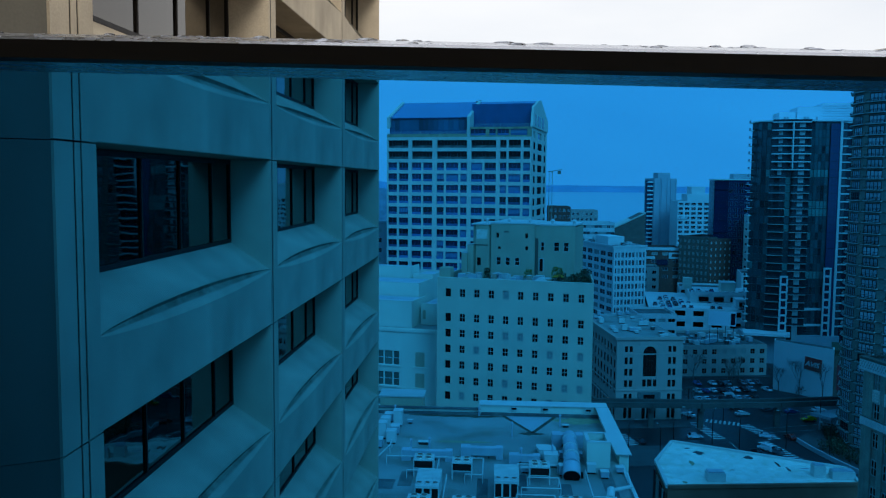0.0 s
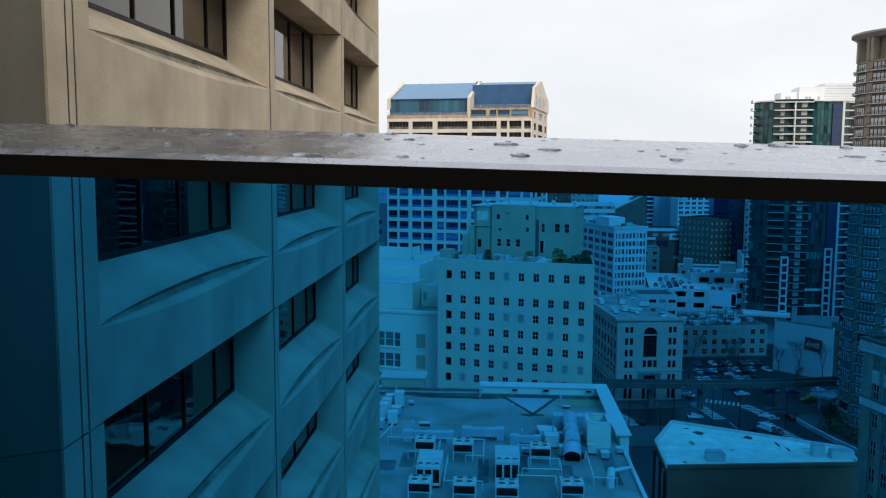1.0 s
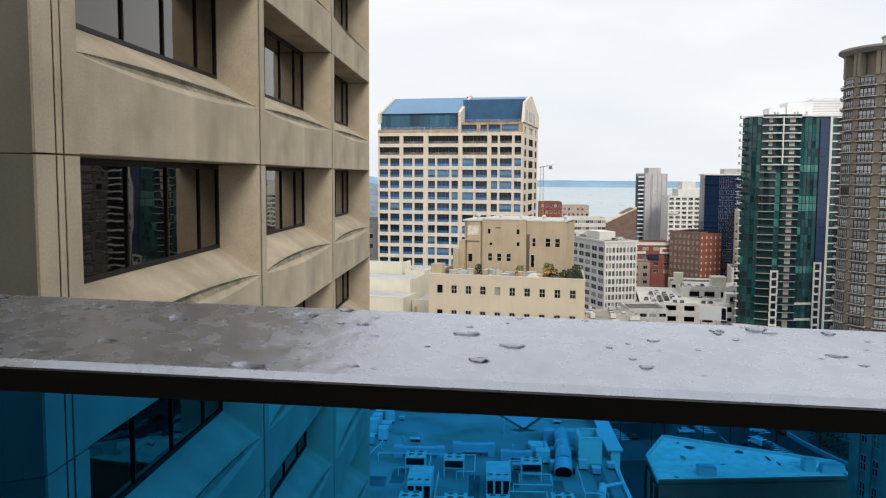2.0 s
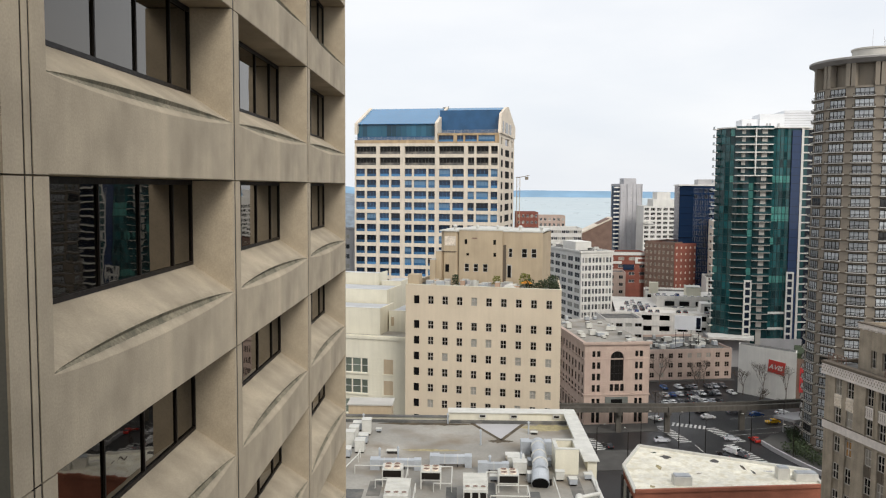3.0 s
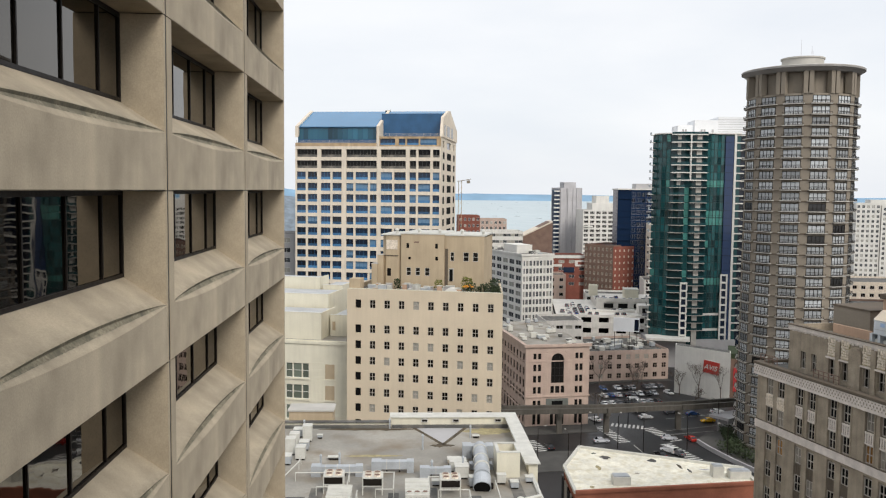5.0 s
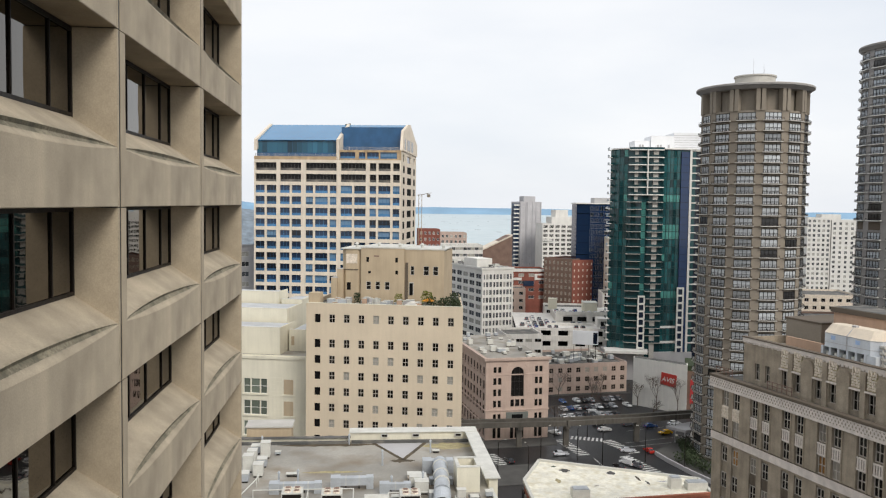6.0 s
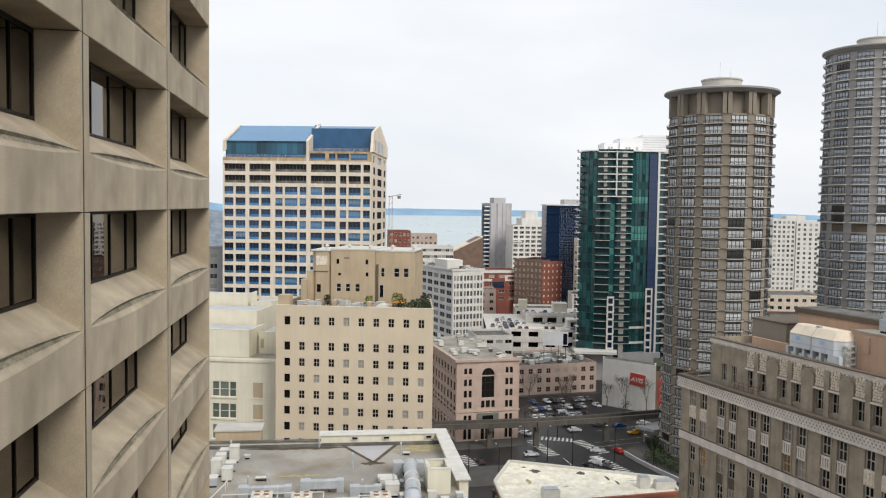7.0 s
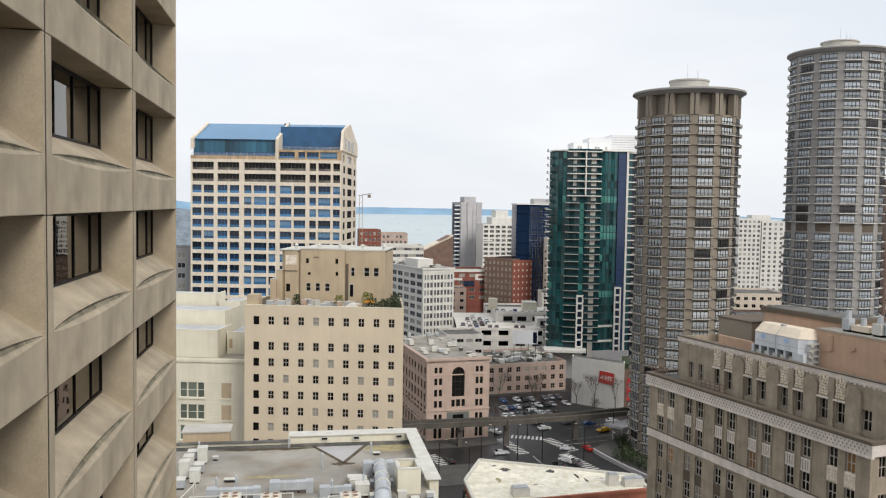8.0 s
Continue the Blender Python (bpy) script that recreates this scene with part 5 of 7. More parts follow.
def deco_building():
    b = thing("terracotta_brick_building", face_at(50.7, 114.5, 0, -77.2), "grey-brown brick building with white terracotta cornice", "building")
    w, top = 38.2, 48.3
    cols, bays = [], []
    for i in range(6):
        x = 2.15 + i * 6.12
        cols += [(x, x + 1.2), (x + 2.35, x + 3.55)]
        bays.append((x - 0.12, x + 3.67))
    # tall recessed strips hold the windows and the panels between them; the wall is solid between
    strips = [(a - 0.1, c + 0.1) for a, c in cols]
    heads = [(44.1, 46.4), (40.15, 42.35), (36.2, 38.35)] + [(32.4 - 3.75 * k, 34.6 - 3.75 * k) for k in range(8)]
    grid_wall(b, pose(0, 0, 0), w, 0, top - 0.6, strips, [(1.2, 38.6), (40.12, 46.45)], M_DECO, M_OLDDARK, M_SASH, "plain", 0.3, skip={(i, j) for i in range(12) for j in range(2)})
    for k, (z0, z1) in enumerate(heads):
        for i, (a, c) in enumerate(cols):
            f, g = window_parts(c - a, z1 - z0, "cross", M_CURTAINDIM if (i * 7 + k * 5) % 6 == 0 else M_AMBERGLASS if (i * 5 + k * 3) % 11 == 0 else M_OLDDARK, M_SASH, 0.10, 0.09)
            win = put("window", f, b, pose(a, 0.24, z0))
            put("pane", g, win)
    bm = bmesh.new()
    add_box(bm, 0, 0.29, 0.5, 1.4, 0.405, 46.6)
    backing = mesh_of("strip_backing", bm, M_DECO)
    for a, c in strips:
        put("strip_backing", backing, b, pose(a, 0, 0))
    # pier ribs beside every strip
    bm = bmesh.new()
    add_box(bm, -0.09, -0.1, 40.1, 0.09, -0.003, 46.4)
    rib = mesh_of("rib", bm, M_DECO)
    for i, (a, c) in enumerate(strips):
        if 2 <= i < 10:
            put("rib", rib, b, pose(a - 0.12, 0, 0))
            put("rib", rib, b, pose(c + 0.12, 0, 0))
    # white baluster panels between the two upper storeys; carved blocks in the end bays
    bm = bmesh.new()
    add_box(bm, 0, 0.05, 0, 1.3, 0.2, 1.55, 1)
    add_box(bm, -0.06, -0.06, 0, 1.36, 0.05, 0.22)
    add_box(bm, -0.06, -0.06, 1.33, 1.36, 0.05, 1.55)
    for k in range(4):
        add_box(bm, 0.0 + k * 0.36, -0.04, 0.22, 0.21 + k * 0.36, 0.05, 1.33)
    baluster = mesh_of("spandrel", bm, M_STONE, M_BAND)
    bm = bmesh.new()
    add_box(bm, -0.06, -0.05, 0, 1.36, 0.2, 1.7)
    for k in range(4):
        for q in range(3):
            add_box(bm, 0.04 + q * 0.43 + 0.06 * (k % 2), -0.12 - 0.03 * ((k + q) % 3), 0.12 + k * 0.39, 0.28 + q * 0.43 + 0.06 * (k % 2), -0.05, 0.38 + k * 0.39)
    carved = mesh_of("spandrel", bm, M_TERRA)
    for i, (a, c) in enumerate(strips):
        put("spandrel", baluster if 2 <= i < 10 else carved, b, pose(a + 0.05, 0, 42.42))
    # dark metal spandrels below the belt
    bm = bmesh.new()
    add_box(bm, 0, 0.16, 0, 1.3, 0.26, 1.5)
    for k in range(3):
        add_box(bm, 0.12 + k * 0.4, 0.12, 0.12, 0.38 + k * 0.4, 0.16, 1.38)
    dark = mesh_of("spandrel", bm, M_BAND)
    for z in [34.65 - 3.75 * k for k in range(3)]:
        for a, c in strips[2:10]:
            put("spandrel", dark, b, pose(a + 0.05, 0, z))
    # end wall to the south with its own windows, and the far end
    south = pose(w, 0.42, 0, 0, 0, 90)
    grid_wall(b, south, 29.5, 0, top - 0.6, spaced(29.5, 10, 1.2), heads[::-1], M_DECO, M_OLDDARK, M_SASH, "cross", 0.3)
    core_box(b, 0.31, 0.41, 0, w - 0.42, 29.9, top - 0.7, M_DARK)
    core_box(b, 0.0, 0.42, top - 0.69, w, 30, top - 0.58, M_ROOFDARK, "roof", "wet dark terrace behind the cornice")
    core_box(b, -0.02, 0.41, 0, 0.3, 30, top - 0.6, M_DECO, "wall")
    # cornice: dark shelf over a white band with a carved lattice
    bm = bmesh.new()
    add_box(bm, -0.5, -0.45, top - 0.36, w + 0.5, 0.6, top)
    add_box(bm, w - 0.1, 0.6, top - 0.36, w + 0.5, 30, top)
    add_box(bm, -0.5, 0.6, top - 0.36, 0.1, 30, top)
    part("cornice_shelf", bm, M_BAND, b, "dark brown cornice shelf")
    bm = bmesh.new()
    add_box(bm, -0.42, -0.36, top - 1.62, w + 0.42, -0.003, top - 0.362)
    add_box(bm, w + 0.003, -0.003, top - 1.62, w + 0.42, 30, top - 0.362)
    add_box(bm, -0.46, -0.42, top - 1.82, w + 0.46, -0.003, top - 1.622)
    part("cornice_band", bm, M_STONE, b, "white terracotta band of carved lattice")
    bm = bmesh.new()
    for cx, cz, rx, rz in ((0.26, 0.56, 0.12, 0.2), (0.0, 0.92, 0.13, 0.12), (0.0, 0.2, 0.13, 0.12)):
        lo = [bm.verts.new((cx + dx * rx, -0.012, cz + dz * rz)) for dx, dz in ((-1, 0), (0, -1), (1, 0), (0, 1))]
        hi = [bm.verts.new((v.co.x, 0.03, v.co.z)) for v in lo]
        bm.faces.new(lo)
        for k in range(4):
            bm.faces.new((lo[k], hi[k], hi[(k + 1) % 4], lo[(k + 1) % 4]))
    bmesh.ops.recalc_face_normals(bm, faces=bm.faces)
    block = mesh_of("ornament", bm, M_TAUPE)
    for i in range(74):
        put("ornament", block, b, pose(-0.2 + i * 0.52, -0.36, top - 1.56))
    core_box(b, -0.08, -0.2, 38.95, w + 0.08, -0.003, 40.05, M_STONE, "belt_course", "pale stone belt course")
    core_box(b, -0.1, -0.24, 40.052, w + 0.1, -0.003, 40.12, M_BAND, "belt_cap")
    # set-back upper storey
    z0, z1, y0, xa, xb = top - 0.57, 54.0, 2.6, 3.1, 38.0
    pairs = [10.75 + i * 6.0 for i in range(4)]
    ucols = [(x + d + 0.1, x + d + 1.35) for x in pairs for d in (0, 2.35)]
    ends = [(5.5, 6.5), (7.55, 8.55), (34.7, 35.95)]
    grid_wall(b, pose(xa, y0, 0), xb - xa, z0, z1, [(a - xa, c - xa) for a, c in ends + ucols], [(z0 + 0.6, 50.7)], M_DECO, M_OLDDARK, M_SASH, "cross", 0.35, split=True)
    core_box(b, xa + 0.01, y0 + 0.46, z0, xb - 0.01, 26, z1 - 1.2, M_DECO, "upper_core")
    core_box(b, xa, y0 + 0.47, z1 - 1.19, xb, 26, z1 - 1.1, M_ROOFGREY, "roof")
    core_box(b, xa, y0 + 0.47, z1 - 1.09, xa + 0.3, 26, z1, M_DECO, "parapet")
    bm = bmesh.new()
    add_box(bm, xa - 0.12, y0 - 0.16, z1 - 0.55, xb, y0 - 0.003, z1)
    for i in range(56):
        x = xa + i * 0.62
        add_box(bm, x, y0 - 0.13, z1 - 0.72 - 0.06 * (i % 2), x + 0.42, y0 - 0.003, z1 - 0.551)
    part("frieze", bm, M_STONE, b, "white terracotta frieze with a ragged lower edge")
    core_box(b, xa - 0.2, y0 - 0.26, z1 + 0.002, xb, y0 + 0.5, z1 + 0.16, M_BAND, "coping_cap", "dark coping cap")
    # carved drops in deep slots over each window, with a ledge below and an arched pier between the pairs
    bm = bmesh.new()
    add_box(bm, 0, -0.08, 0, 1.45, -0.003, 2.5, 1)
    rnd = random.Random(6)
    for r in range(7):
        for q in range(4):
            if r == 6 and q in (0, 2):
                continue
            x, z = 0.06 + q * 0.34 + 0.1 * (r % 2), 0.12 + r * 0.34
            add_box(bm, x, -0.16 - 0.07 * rnd.random(), z, x + rnd.uniform(0.2, 0.3), -0.08, z + rnd.uniform(0.2, 0.31))
    for x in (0.18, 0.62, 1.06):
        add_box(bm, x, -0.26, 1.95, x + 0.2, -0.08, 2.5)
    drop = mesh_of("carved_drop", bm, M_TERRA, M_MOSSY)
    bm = bmesh.new()
    add_box(bm, -0.12, -0.36, -0.2, 1.57, -0.003, 0)
    ledge = mesh_of("ledge", bm, M_STONE)
    bm = bmesh.new()
    add_box(bm, 0, -0.3, z0, 0.78, -0.003, z1 - 0.75)
    slim = mesh_of("pier", bm, M_DECO)
    bm = bmesh.new()
    n, pw, zs = 10, 2.0, z1 - 1.75
    prof = [(0, z0)] + [(pw / 2 - pw / 2 * math.cos(math.pi * k / n), zs + 0.8 * math.sin(math.pi * k / n)) for k in range(n + 1)] + [(pw, z0)]
    front = [bm.verts.new((x, -0.34, z)) for x, z in prof]
    rear = [bm.verts.new((x, -0.003, z)) for x, z in prof]
    bm.faces.new(front[::-1])
    for k in range(len(prof)):
        bm.faces.new((front[k], front[(k + 1) % len(prof)], rear[(k + 1) % len(prof)], rear[k]))
    bmesh.ops.recalc_face_normals(bm, faces=bm.faces)
    arch = mesh_of("arched_pier", bm, M_DECO)
    for x in pairs:
        for d in (0, 2.35):
            put("carved_drop", drop, b, pose(x + d, y0, 51.1))
            put("ledge", ledge, b, pose(x + d, y0, 51.05))
        put("pier", slim, b, pose(x + 1.5, y0, 0))
        put("arched_pier", arch, b, pose(x + 3.9, y0, 0))
    # rusty railing where the terrace steps
    for x0, n in ((10.6, 6), (-0.3, 5)):
        bm = bmesh.new()
        for z in (0.5, 1.0):
            add_box(bm, x0, 0.5, top + z, x0 + (n - 1) * 0.9 + 0.1, 0.58, top + z + 0.09)
        for k in range(n):
            add_box(bm, x0 + k * 0.9, 0.5, top, x0 + 0.1 + k * 0.9, 0.58, top + 1.05)
        part("terrace_railing", bm, M_BROWNBRICK, b, "rusty brown terrace railing")
    # salmon penthouses
    core_box(b, 12.3, 9.5, z1 - 1.1, 26.6, 14, 58.6, M_SALMON, "penthouse", "salmon stucco penthouse")
    core_box(b, 12.0, 9.2, 58.601, 26.9, 14.3, 59.25, M_BAND, "penthouse_roof", "dark brown roof edge")
    core_box(b, 12.3, 9.5, 59.251, 26.6, 14, 59.3, M_ROOFDARK, "penthouse_roof")
    core_box(b, 24.6, 6.5, z1 - 1.1, 38.0, 9.18, 57.9, M_SALMON, "penthouse", "salmon stucco penthouse")
    core_box(b, 26.95, 9.181, z1 - 1.1, 38.0, 22, 57.9, M_SALMON, "penthouse")
    core_box(b, 24.5, 6.4, 57.901, 38.1, 9.17, 58.1, M_ROOFGREY, "penthouse_roof")
    core_box(b, 3.4, 9.5, z1 - 1.1, 10.2, 20, 56.5, M_TAUPE, "penthouse", "stained grey-brown penthouse")
    core_box(b, 3.3, 9.4, 56.501, 10.3, 20, 56.75, M_BAND, "coping")
    core_box(b, 6.9, 6.5, z1 - 1.1, 13.6, 6.8, 54.6, M_SALMON, "low_wall")
    for x, z, h in ((26.2, 55.6, 1.9), (29.4, 56.2, 0.3), (33.6, 55.8, 0.9)):
        core_box(b, x, 6.2, z, x + 0.7, 6.497, z + h, M_SALMON, "wall_box")


deco_building()


def cooling_tower():
    c = thing("cooling_tower", face_at(50.7, 114.5, 0, -77.2) @ pose(15.6, 4.2, 52.9), "cream roof cooling tower with a louvred base", "cooling tower")
    L, D, ch = 9.0, 3.8, 0.9
    def octagon(inset):
        i = inset
        return [(ch, i), (L - ch, i), (L - i, ch), (L - i, D - ch), (L - ch, D - i), (ch, D - i), (i, D - ch), (i, ch)]
    bm = bmesh.new()
    add_prism(bm, octagon(0), 2.0, 3.7)
    part("casing", bm, M_CASING, c, "pale blue-white sheet casing")
    bm = bmesh.new()
    add_prism(bm, octagon(-0.05), 3.701, 3.78)
    add_prism(bm, octagon(-0.04), 2.6, 2.66)
    part("seam", bm, M_GREYC, c)
    bm = bmesh.new()
    lo = [bm.verts.new((x, y, 3.781)) for x, y in octagon(0)]
    hi = [bm.verts.new((0.6 + x * (L - 1.2) / L, 1.0 + y * (D - 2.0) / D, 4.85)) for x, y in octagon(0)]
    for i in range(8):
        bm.faces.new((lo[i], lo[(i + 1) % 8], hi[(i + 1) % 8], hi[i]))
    bm.faces.new(hi)
    bm.faces.new(lo[::-1])
    part("hood", bm, M_HOOD, c, "cream sloped hood")
    bm = bmesh.new()
    add_box(bm, L / 2 - 0.06, -0.06, 2.0, L / 2 + 0.06, -0.003, 3.7)
    add_tube(bm, (L / 2, 0.0, 3.8), (L / 2, 1.1, 4.9), 0.06, n=6)
    add_box(bm, L / 2 - 0.3, 1.0, 4.86, L / 2 + 0.3, 1.5, 5.05)
    part("joint_cover", bm, M_GREYC, c)
    for x in (0.2, 1.5, 2.9, 4.3, 5.7, 7.1):
        core_box(c, x, 0.1, 0.25, x + 0.35, D - 0.3, 1.99, M_CASING, "support")
    bm = bmesh.new()
    for x in (0.75, 2.1, 3.5, 4.9, 6.3):
        add_tube(bm, (x + 0.35, 0.5, 0.35), (x + 0.35, 0.5, 1.35), 0.34, 0.3, 12)
    part("drum", bm, M_UNIT, c, "white drums between the supports")
    core_box(c, 0.2, 1.0, 0.25, L - 0.2, D - 0.6, 1.98, M_DARK, "louvre")
    core_box(c, 7.6, -0.02, 0.25, L, D - 0.3, 1.985, M_CASING, "end_panel")
    core_box(c, -0.3, -0.2, -0.1, L + 0.3, D + 0.2, 0.24, M_UNIT, "base")
    for x in (2.3, 6.2):
        core_box(c, x - 0.35, -0.03, 3.0, x + 0.35, -0.003, 3.5, M_BLUEMARK, "patch", "pale blue patch")
    bm = bmesh.new()
    for k in range(4):
        z = 0.9 + k * 0.75
        add_tube(bm, (L + 0.2, 0.9 + 0.3 * (k % 2), z), (L + 0.2, 2.6, z + 0.1), 0.16, n=8)
        add_tube(bm, (L - 0.1, 0.8, z), (L + 0.6, 0.8, z), 0.2, n=8)
    for y in (0.7, 1.3, 2.2):
        add_tube(bm, (L + 0.35, y, 0.0), (L + 0.35, y, 3.4), 0.09, n=6)
    part("pipework", bm, M_LEDGE, c, "grey pipes and valves on the end")


cooling_tower()
for k, (x, y, w, d, h) in enumerate(((27.4, 7.2, 1.0, 1.0, 1.6), (28.6, 7.4, 2.4, 1.2, 0.9), (31.6, 7.2, 1.2, 1.2, 1.5), (33.0, 7.6, 1.8, 1.2, 1.9), (36, 7.4, 1.6, 1.2, 0.7))):
    t = thing("roof_unit", face_at(50.7, 114.5, 0, -77.2) @ pose(x, y, 58.1), "weathered roof unit on a salmon penthouse", "roof unit", "units on the salmon penthouse")
    core_box(t, 0, 0, 0.25, w, d, h, (M_GALV, M_HOOD, M_UNIT)[k % 3], "casing")
    core_box(t, 0.1, 0.1, 0, w - 0.1, d - 0.1, 0.248, M_BRONZE, "curb")
    bm = bmesh.new()
    add_tube(bm, (w / 2, d / 2, h + 0.002), (w / 2, d / 2, h + 0.9), 0.35, 0.3, 10)
    part("stack", bm, M_GALV, t)

# ---------------- brick building with pale roof


def pale_roof_building():
    b = thing("pale_roof_brick_building", pose(0, 0, 0), "low red brick building with a pale coated roof", "building")
    plan = [(32.4, 150.0), (68.8, 154.4), (69.6, 163.0), (38.9, 177.2), (33.0, 164.2)]
    bm = bmesh.new()
    add_prism(bm, plan, 0, 15.6)
    part("wall", bm, M_ORANGEBRICK, b)
    c = Vector((48, 162))
    bm = bmesh.new()
    add_prism(bm, [tuple(c + (Vector(p) - c) * 0.985) for p in plan], 15.61, 15.8)
    part("roof", bm, M_ROOFWHITE, b, "pale weathered roof coating")
    for i in range(5):
        p, q = Vector(plan[i]), Vector(plan[(i + 1) % 5])
        n = Vector((q.y - p.y, p.x - q.x)).normalized() * 0.3
        bm = bmesh.new()
        add_prism(bm, [tuple(p + n), tuple(q + n), tuple(q - n), tuple(p - n)], 15.62, 16.25)
        part("parapet", bm, M_UNIT if i != 0 else M_ORANGEBRICK, b)
    rp = random.Random(9)
    for x, y, rx, ry, m in ((43, 170.5, 1.5, 1.6, M_PAVE), (41.2, 173.2, 0.8, 0.6, M_LEAF), (52.5, 168.2, 1.2, 1.5, M_PAVE), (57.0, 164.6, 0.5, 2.4, M_STAIN), (58.2, 161.6, 0.4, 1.6, M_PAVE), (61.5, 162.5, 1.4, 0.5, M_GREYC), (40.0, 164.0, 0.7, 1.8, M_MOSSY), (66.0, 160.0, 1.6, 0.5, M_STAIN), (47.0, 160.5, 0.7, 0.3, M_STAIN), (36.2, 153.0, 0.6, 0.9, M_MOSSY)):
        bm = bmesh.new()
        add_poly(bm, [(x + rx * math.cos(k * 0.449) * rp.uniform(0.45, 1.0), y + ry * math.sin(k * 0.449) * rp.uniform(0.45, 1.0), 15.806) for k in range(14)])
        part("roof_patch", bm, m, b, "ragged weathered roof patch")
    for i in range(8):
        p = Vector((33.0, 164.2)).lerp(Vector((32.4, 150.0)), (i + 0.5) / 8)
        core_box(b, p.x - 0.5, p.y - 0.55, 2, p.x - 0.31, p.y + 0.55, 14.5, M_OLDGLASS, "window")
    for x, y, w, d, h in ((40.5, 153.6, 3.4, 2.2, 1.6), (61.5, 157.5, 2.2, 2.0, 2.2), (64.6, 156.6, 4.2, 2.0, 1.5)):
        u = thing("roof_unit", pose(x, y, 15.8), "boxy pale unit on a flat roof", "roof unit", "units on the pale roof")
        core_box(u, 0, 0, 0, w, d, h, M_UNIT, "casing")
        core_box(u, 0.2, 0.2, h + 0.002, w - 0.2, d - 0.2, h + 0.25, M_GALV, "hood")


pale_roof_building()

# ---------------- monorail


def monorail():
    b = thing("monorail_track", pose(0, 0, 0), "raised grey concrete twin monorail beams on pillars", "track")
    path = [(-30, 232.0), (8, 237.5), (29.3, 240.0), (60.5, 241.4), (84, 244.8), (105.7, 249.4), (150, 261), (220, 283)]
    for off in (-2.0, 2.0):
        for (x0, y0), (x1, y1) in zip(path, path[1:]):
            d = Vector((x1 - x0, y1 - y0)).normalized()
            n = Vector((-d.y, d.x))
            bm = bmesh.new()
            p, q = Vector((x0, y0)) + n * off, Vector((x1, y1)) + n * off
            add_prism(bm, [tuple(p - n * 0.45), tuple(q - n * 0.45), tuple(q + n * 0.45), tuple(p + n * 0.45)], 6.5, 8.0)
            part("beam", bm, M_MONO, b)
    for x in (-6, 20, 46.5, 61.0, 84, 104, 128):
        for (x0, y0), (x1, y1) in zip(path, path[1:]):
            if x0 <= x <= x1:
                y = y0 + (y1 - y0) * (x - x0) / (x1 - x0)
        core_box(b, x - 0.75, y - 0.75, 0, x + 0.75, y + 0.75, 5.6, M_MONO, "pillar")
        core_box(b, x - 0.7, y - 2.3, 5.61, x + 0.7, y + 2.3, 6.49, M_MONO, "crosshead")


monorail()

# ---------------- farther city
office_block("red_brick_block", "red brick block with rows of small windows", 101.2, 459.0, -43, 18.0, 24, 43.0, M_BROWNBRICK, (7, 1.3, 9, 3.4, 1.7, 1.6), None, glass=M_CURTAINDIM, frame_m=M_TERRA)
office_block("red_brick_block", "red brick block with rows of small windows", 114.4, 446.6, 22, 14.6, 20, 42.4, M_RED, (5, 0.8, 9, 3.4, 1.2, 1.8), None, glass=M_TERRA)
rs = office_block("red_store", "low red and white store with a dark sign", 80, 462, 0, 23.5, 20, 36.0, M_RED, (4, 3.2, 4, 4.2, 1.8, 2.4), None)
core_box(rs, -0.2, -0.4, 34.6, 23.7, -0.003, 36.2, M_WHITE, "fascia", "white fascia board")
core_box(rs, 10, -0.5, 26.5, 16, -0.004, 29.5, M_NAVY, "sign_panel", "dark blue sign panel")
core_box(rs, 0.5, -0.45, 29.8, 9, -0.004, 31.2, M_WHITE, "band")
core_box(rs, 16.5, -0.45, 30.0, 23.4, -0.004, 33.4, M_WHITE, "band")
core_box(rs, 18.0, -0.5, 31.0, 22.4, -0.451, 32.6, M_RED, "stripe")
gt = office_block("grey_slab_tower", "pale grey concrete slab tower with ribbed side", 112.0, 592.6, 10, 16.8, 18, 75, M_SLAB, (3, 0.5, 36, 3.0, 0.9, 3), (5, 2.4, 30, 3.2, 1.9, 2.0), "left")
core_box(gt, 4, 3, 74, 13, 12, 79, M_SLAB, "roof_house")
for x in (0.4, 4.6, 5.6, 9.6, 12.4, 16.0):
    core_box(gt, x, -0.5, 0, x + 0.5, -0.003, 75, M_SLAB, "rib")
core_box(gt, -3.2, 0.3, 0, -0.31, 8, 73.5, M_NAVY, "balcony_bay", "dark glazed bay")
for z in range(3, 73, 3):
    core_box(gt, -4.6, -0.2, z, -0.32, 0.29, z + 0.9, M_WHITE, "balcony")
mw = office_block("white_apartment_block", "white apartment block with balcony rows", 122.4, 562, 2, 25.5, 20, 60, M_WHITE, (6, 3.0, 19, 3.1, 1.9, 1.2), None, glass=M_OLDDARK, kind="balcony")
core_box(mw, 7, 3, 59, 24, 18, 64.5, M_WHITE, "penthouse")
core_box(mw, 10, 4, 64.51, 19, 16, 69.5, M_WHITE, "penthouse")
for k in range(7):
    core_box(mw, 0.5 + (k % 3) * 8.2, -1.0, 3 + k * 7.5, 6.5 + (k % 3) * 8.2, -0.003, 4.0 + k * 7.5, M_WHITE, "balcony")
nb = office_block("navy_glass_tower", "navy glass apartment tower", 125.0, 452.0, -6, 16, 20, 73.5, M_NAVYBLUE, (6, 2.0, 21, 3.3, 2.3, 1.4), None, glass=M_NAVY, frame_m=M_GREYC, kind="two")
core_box(nb, -7.6, -0.6, 73.51, 16.6, 20, 74.2, M_WHITE, "roof_edge")
core_box(nb, 3, 3, 74.21, 16, 16, 77, M_GREYC, "penthouse")
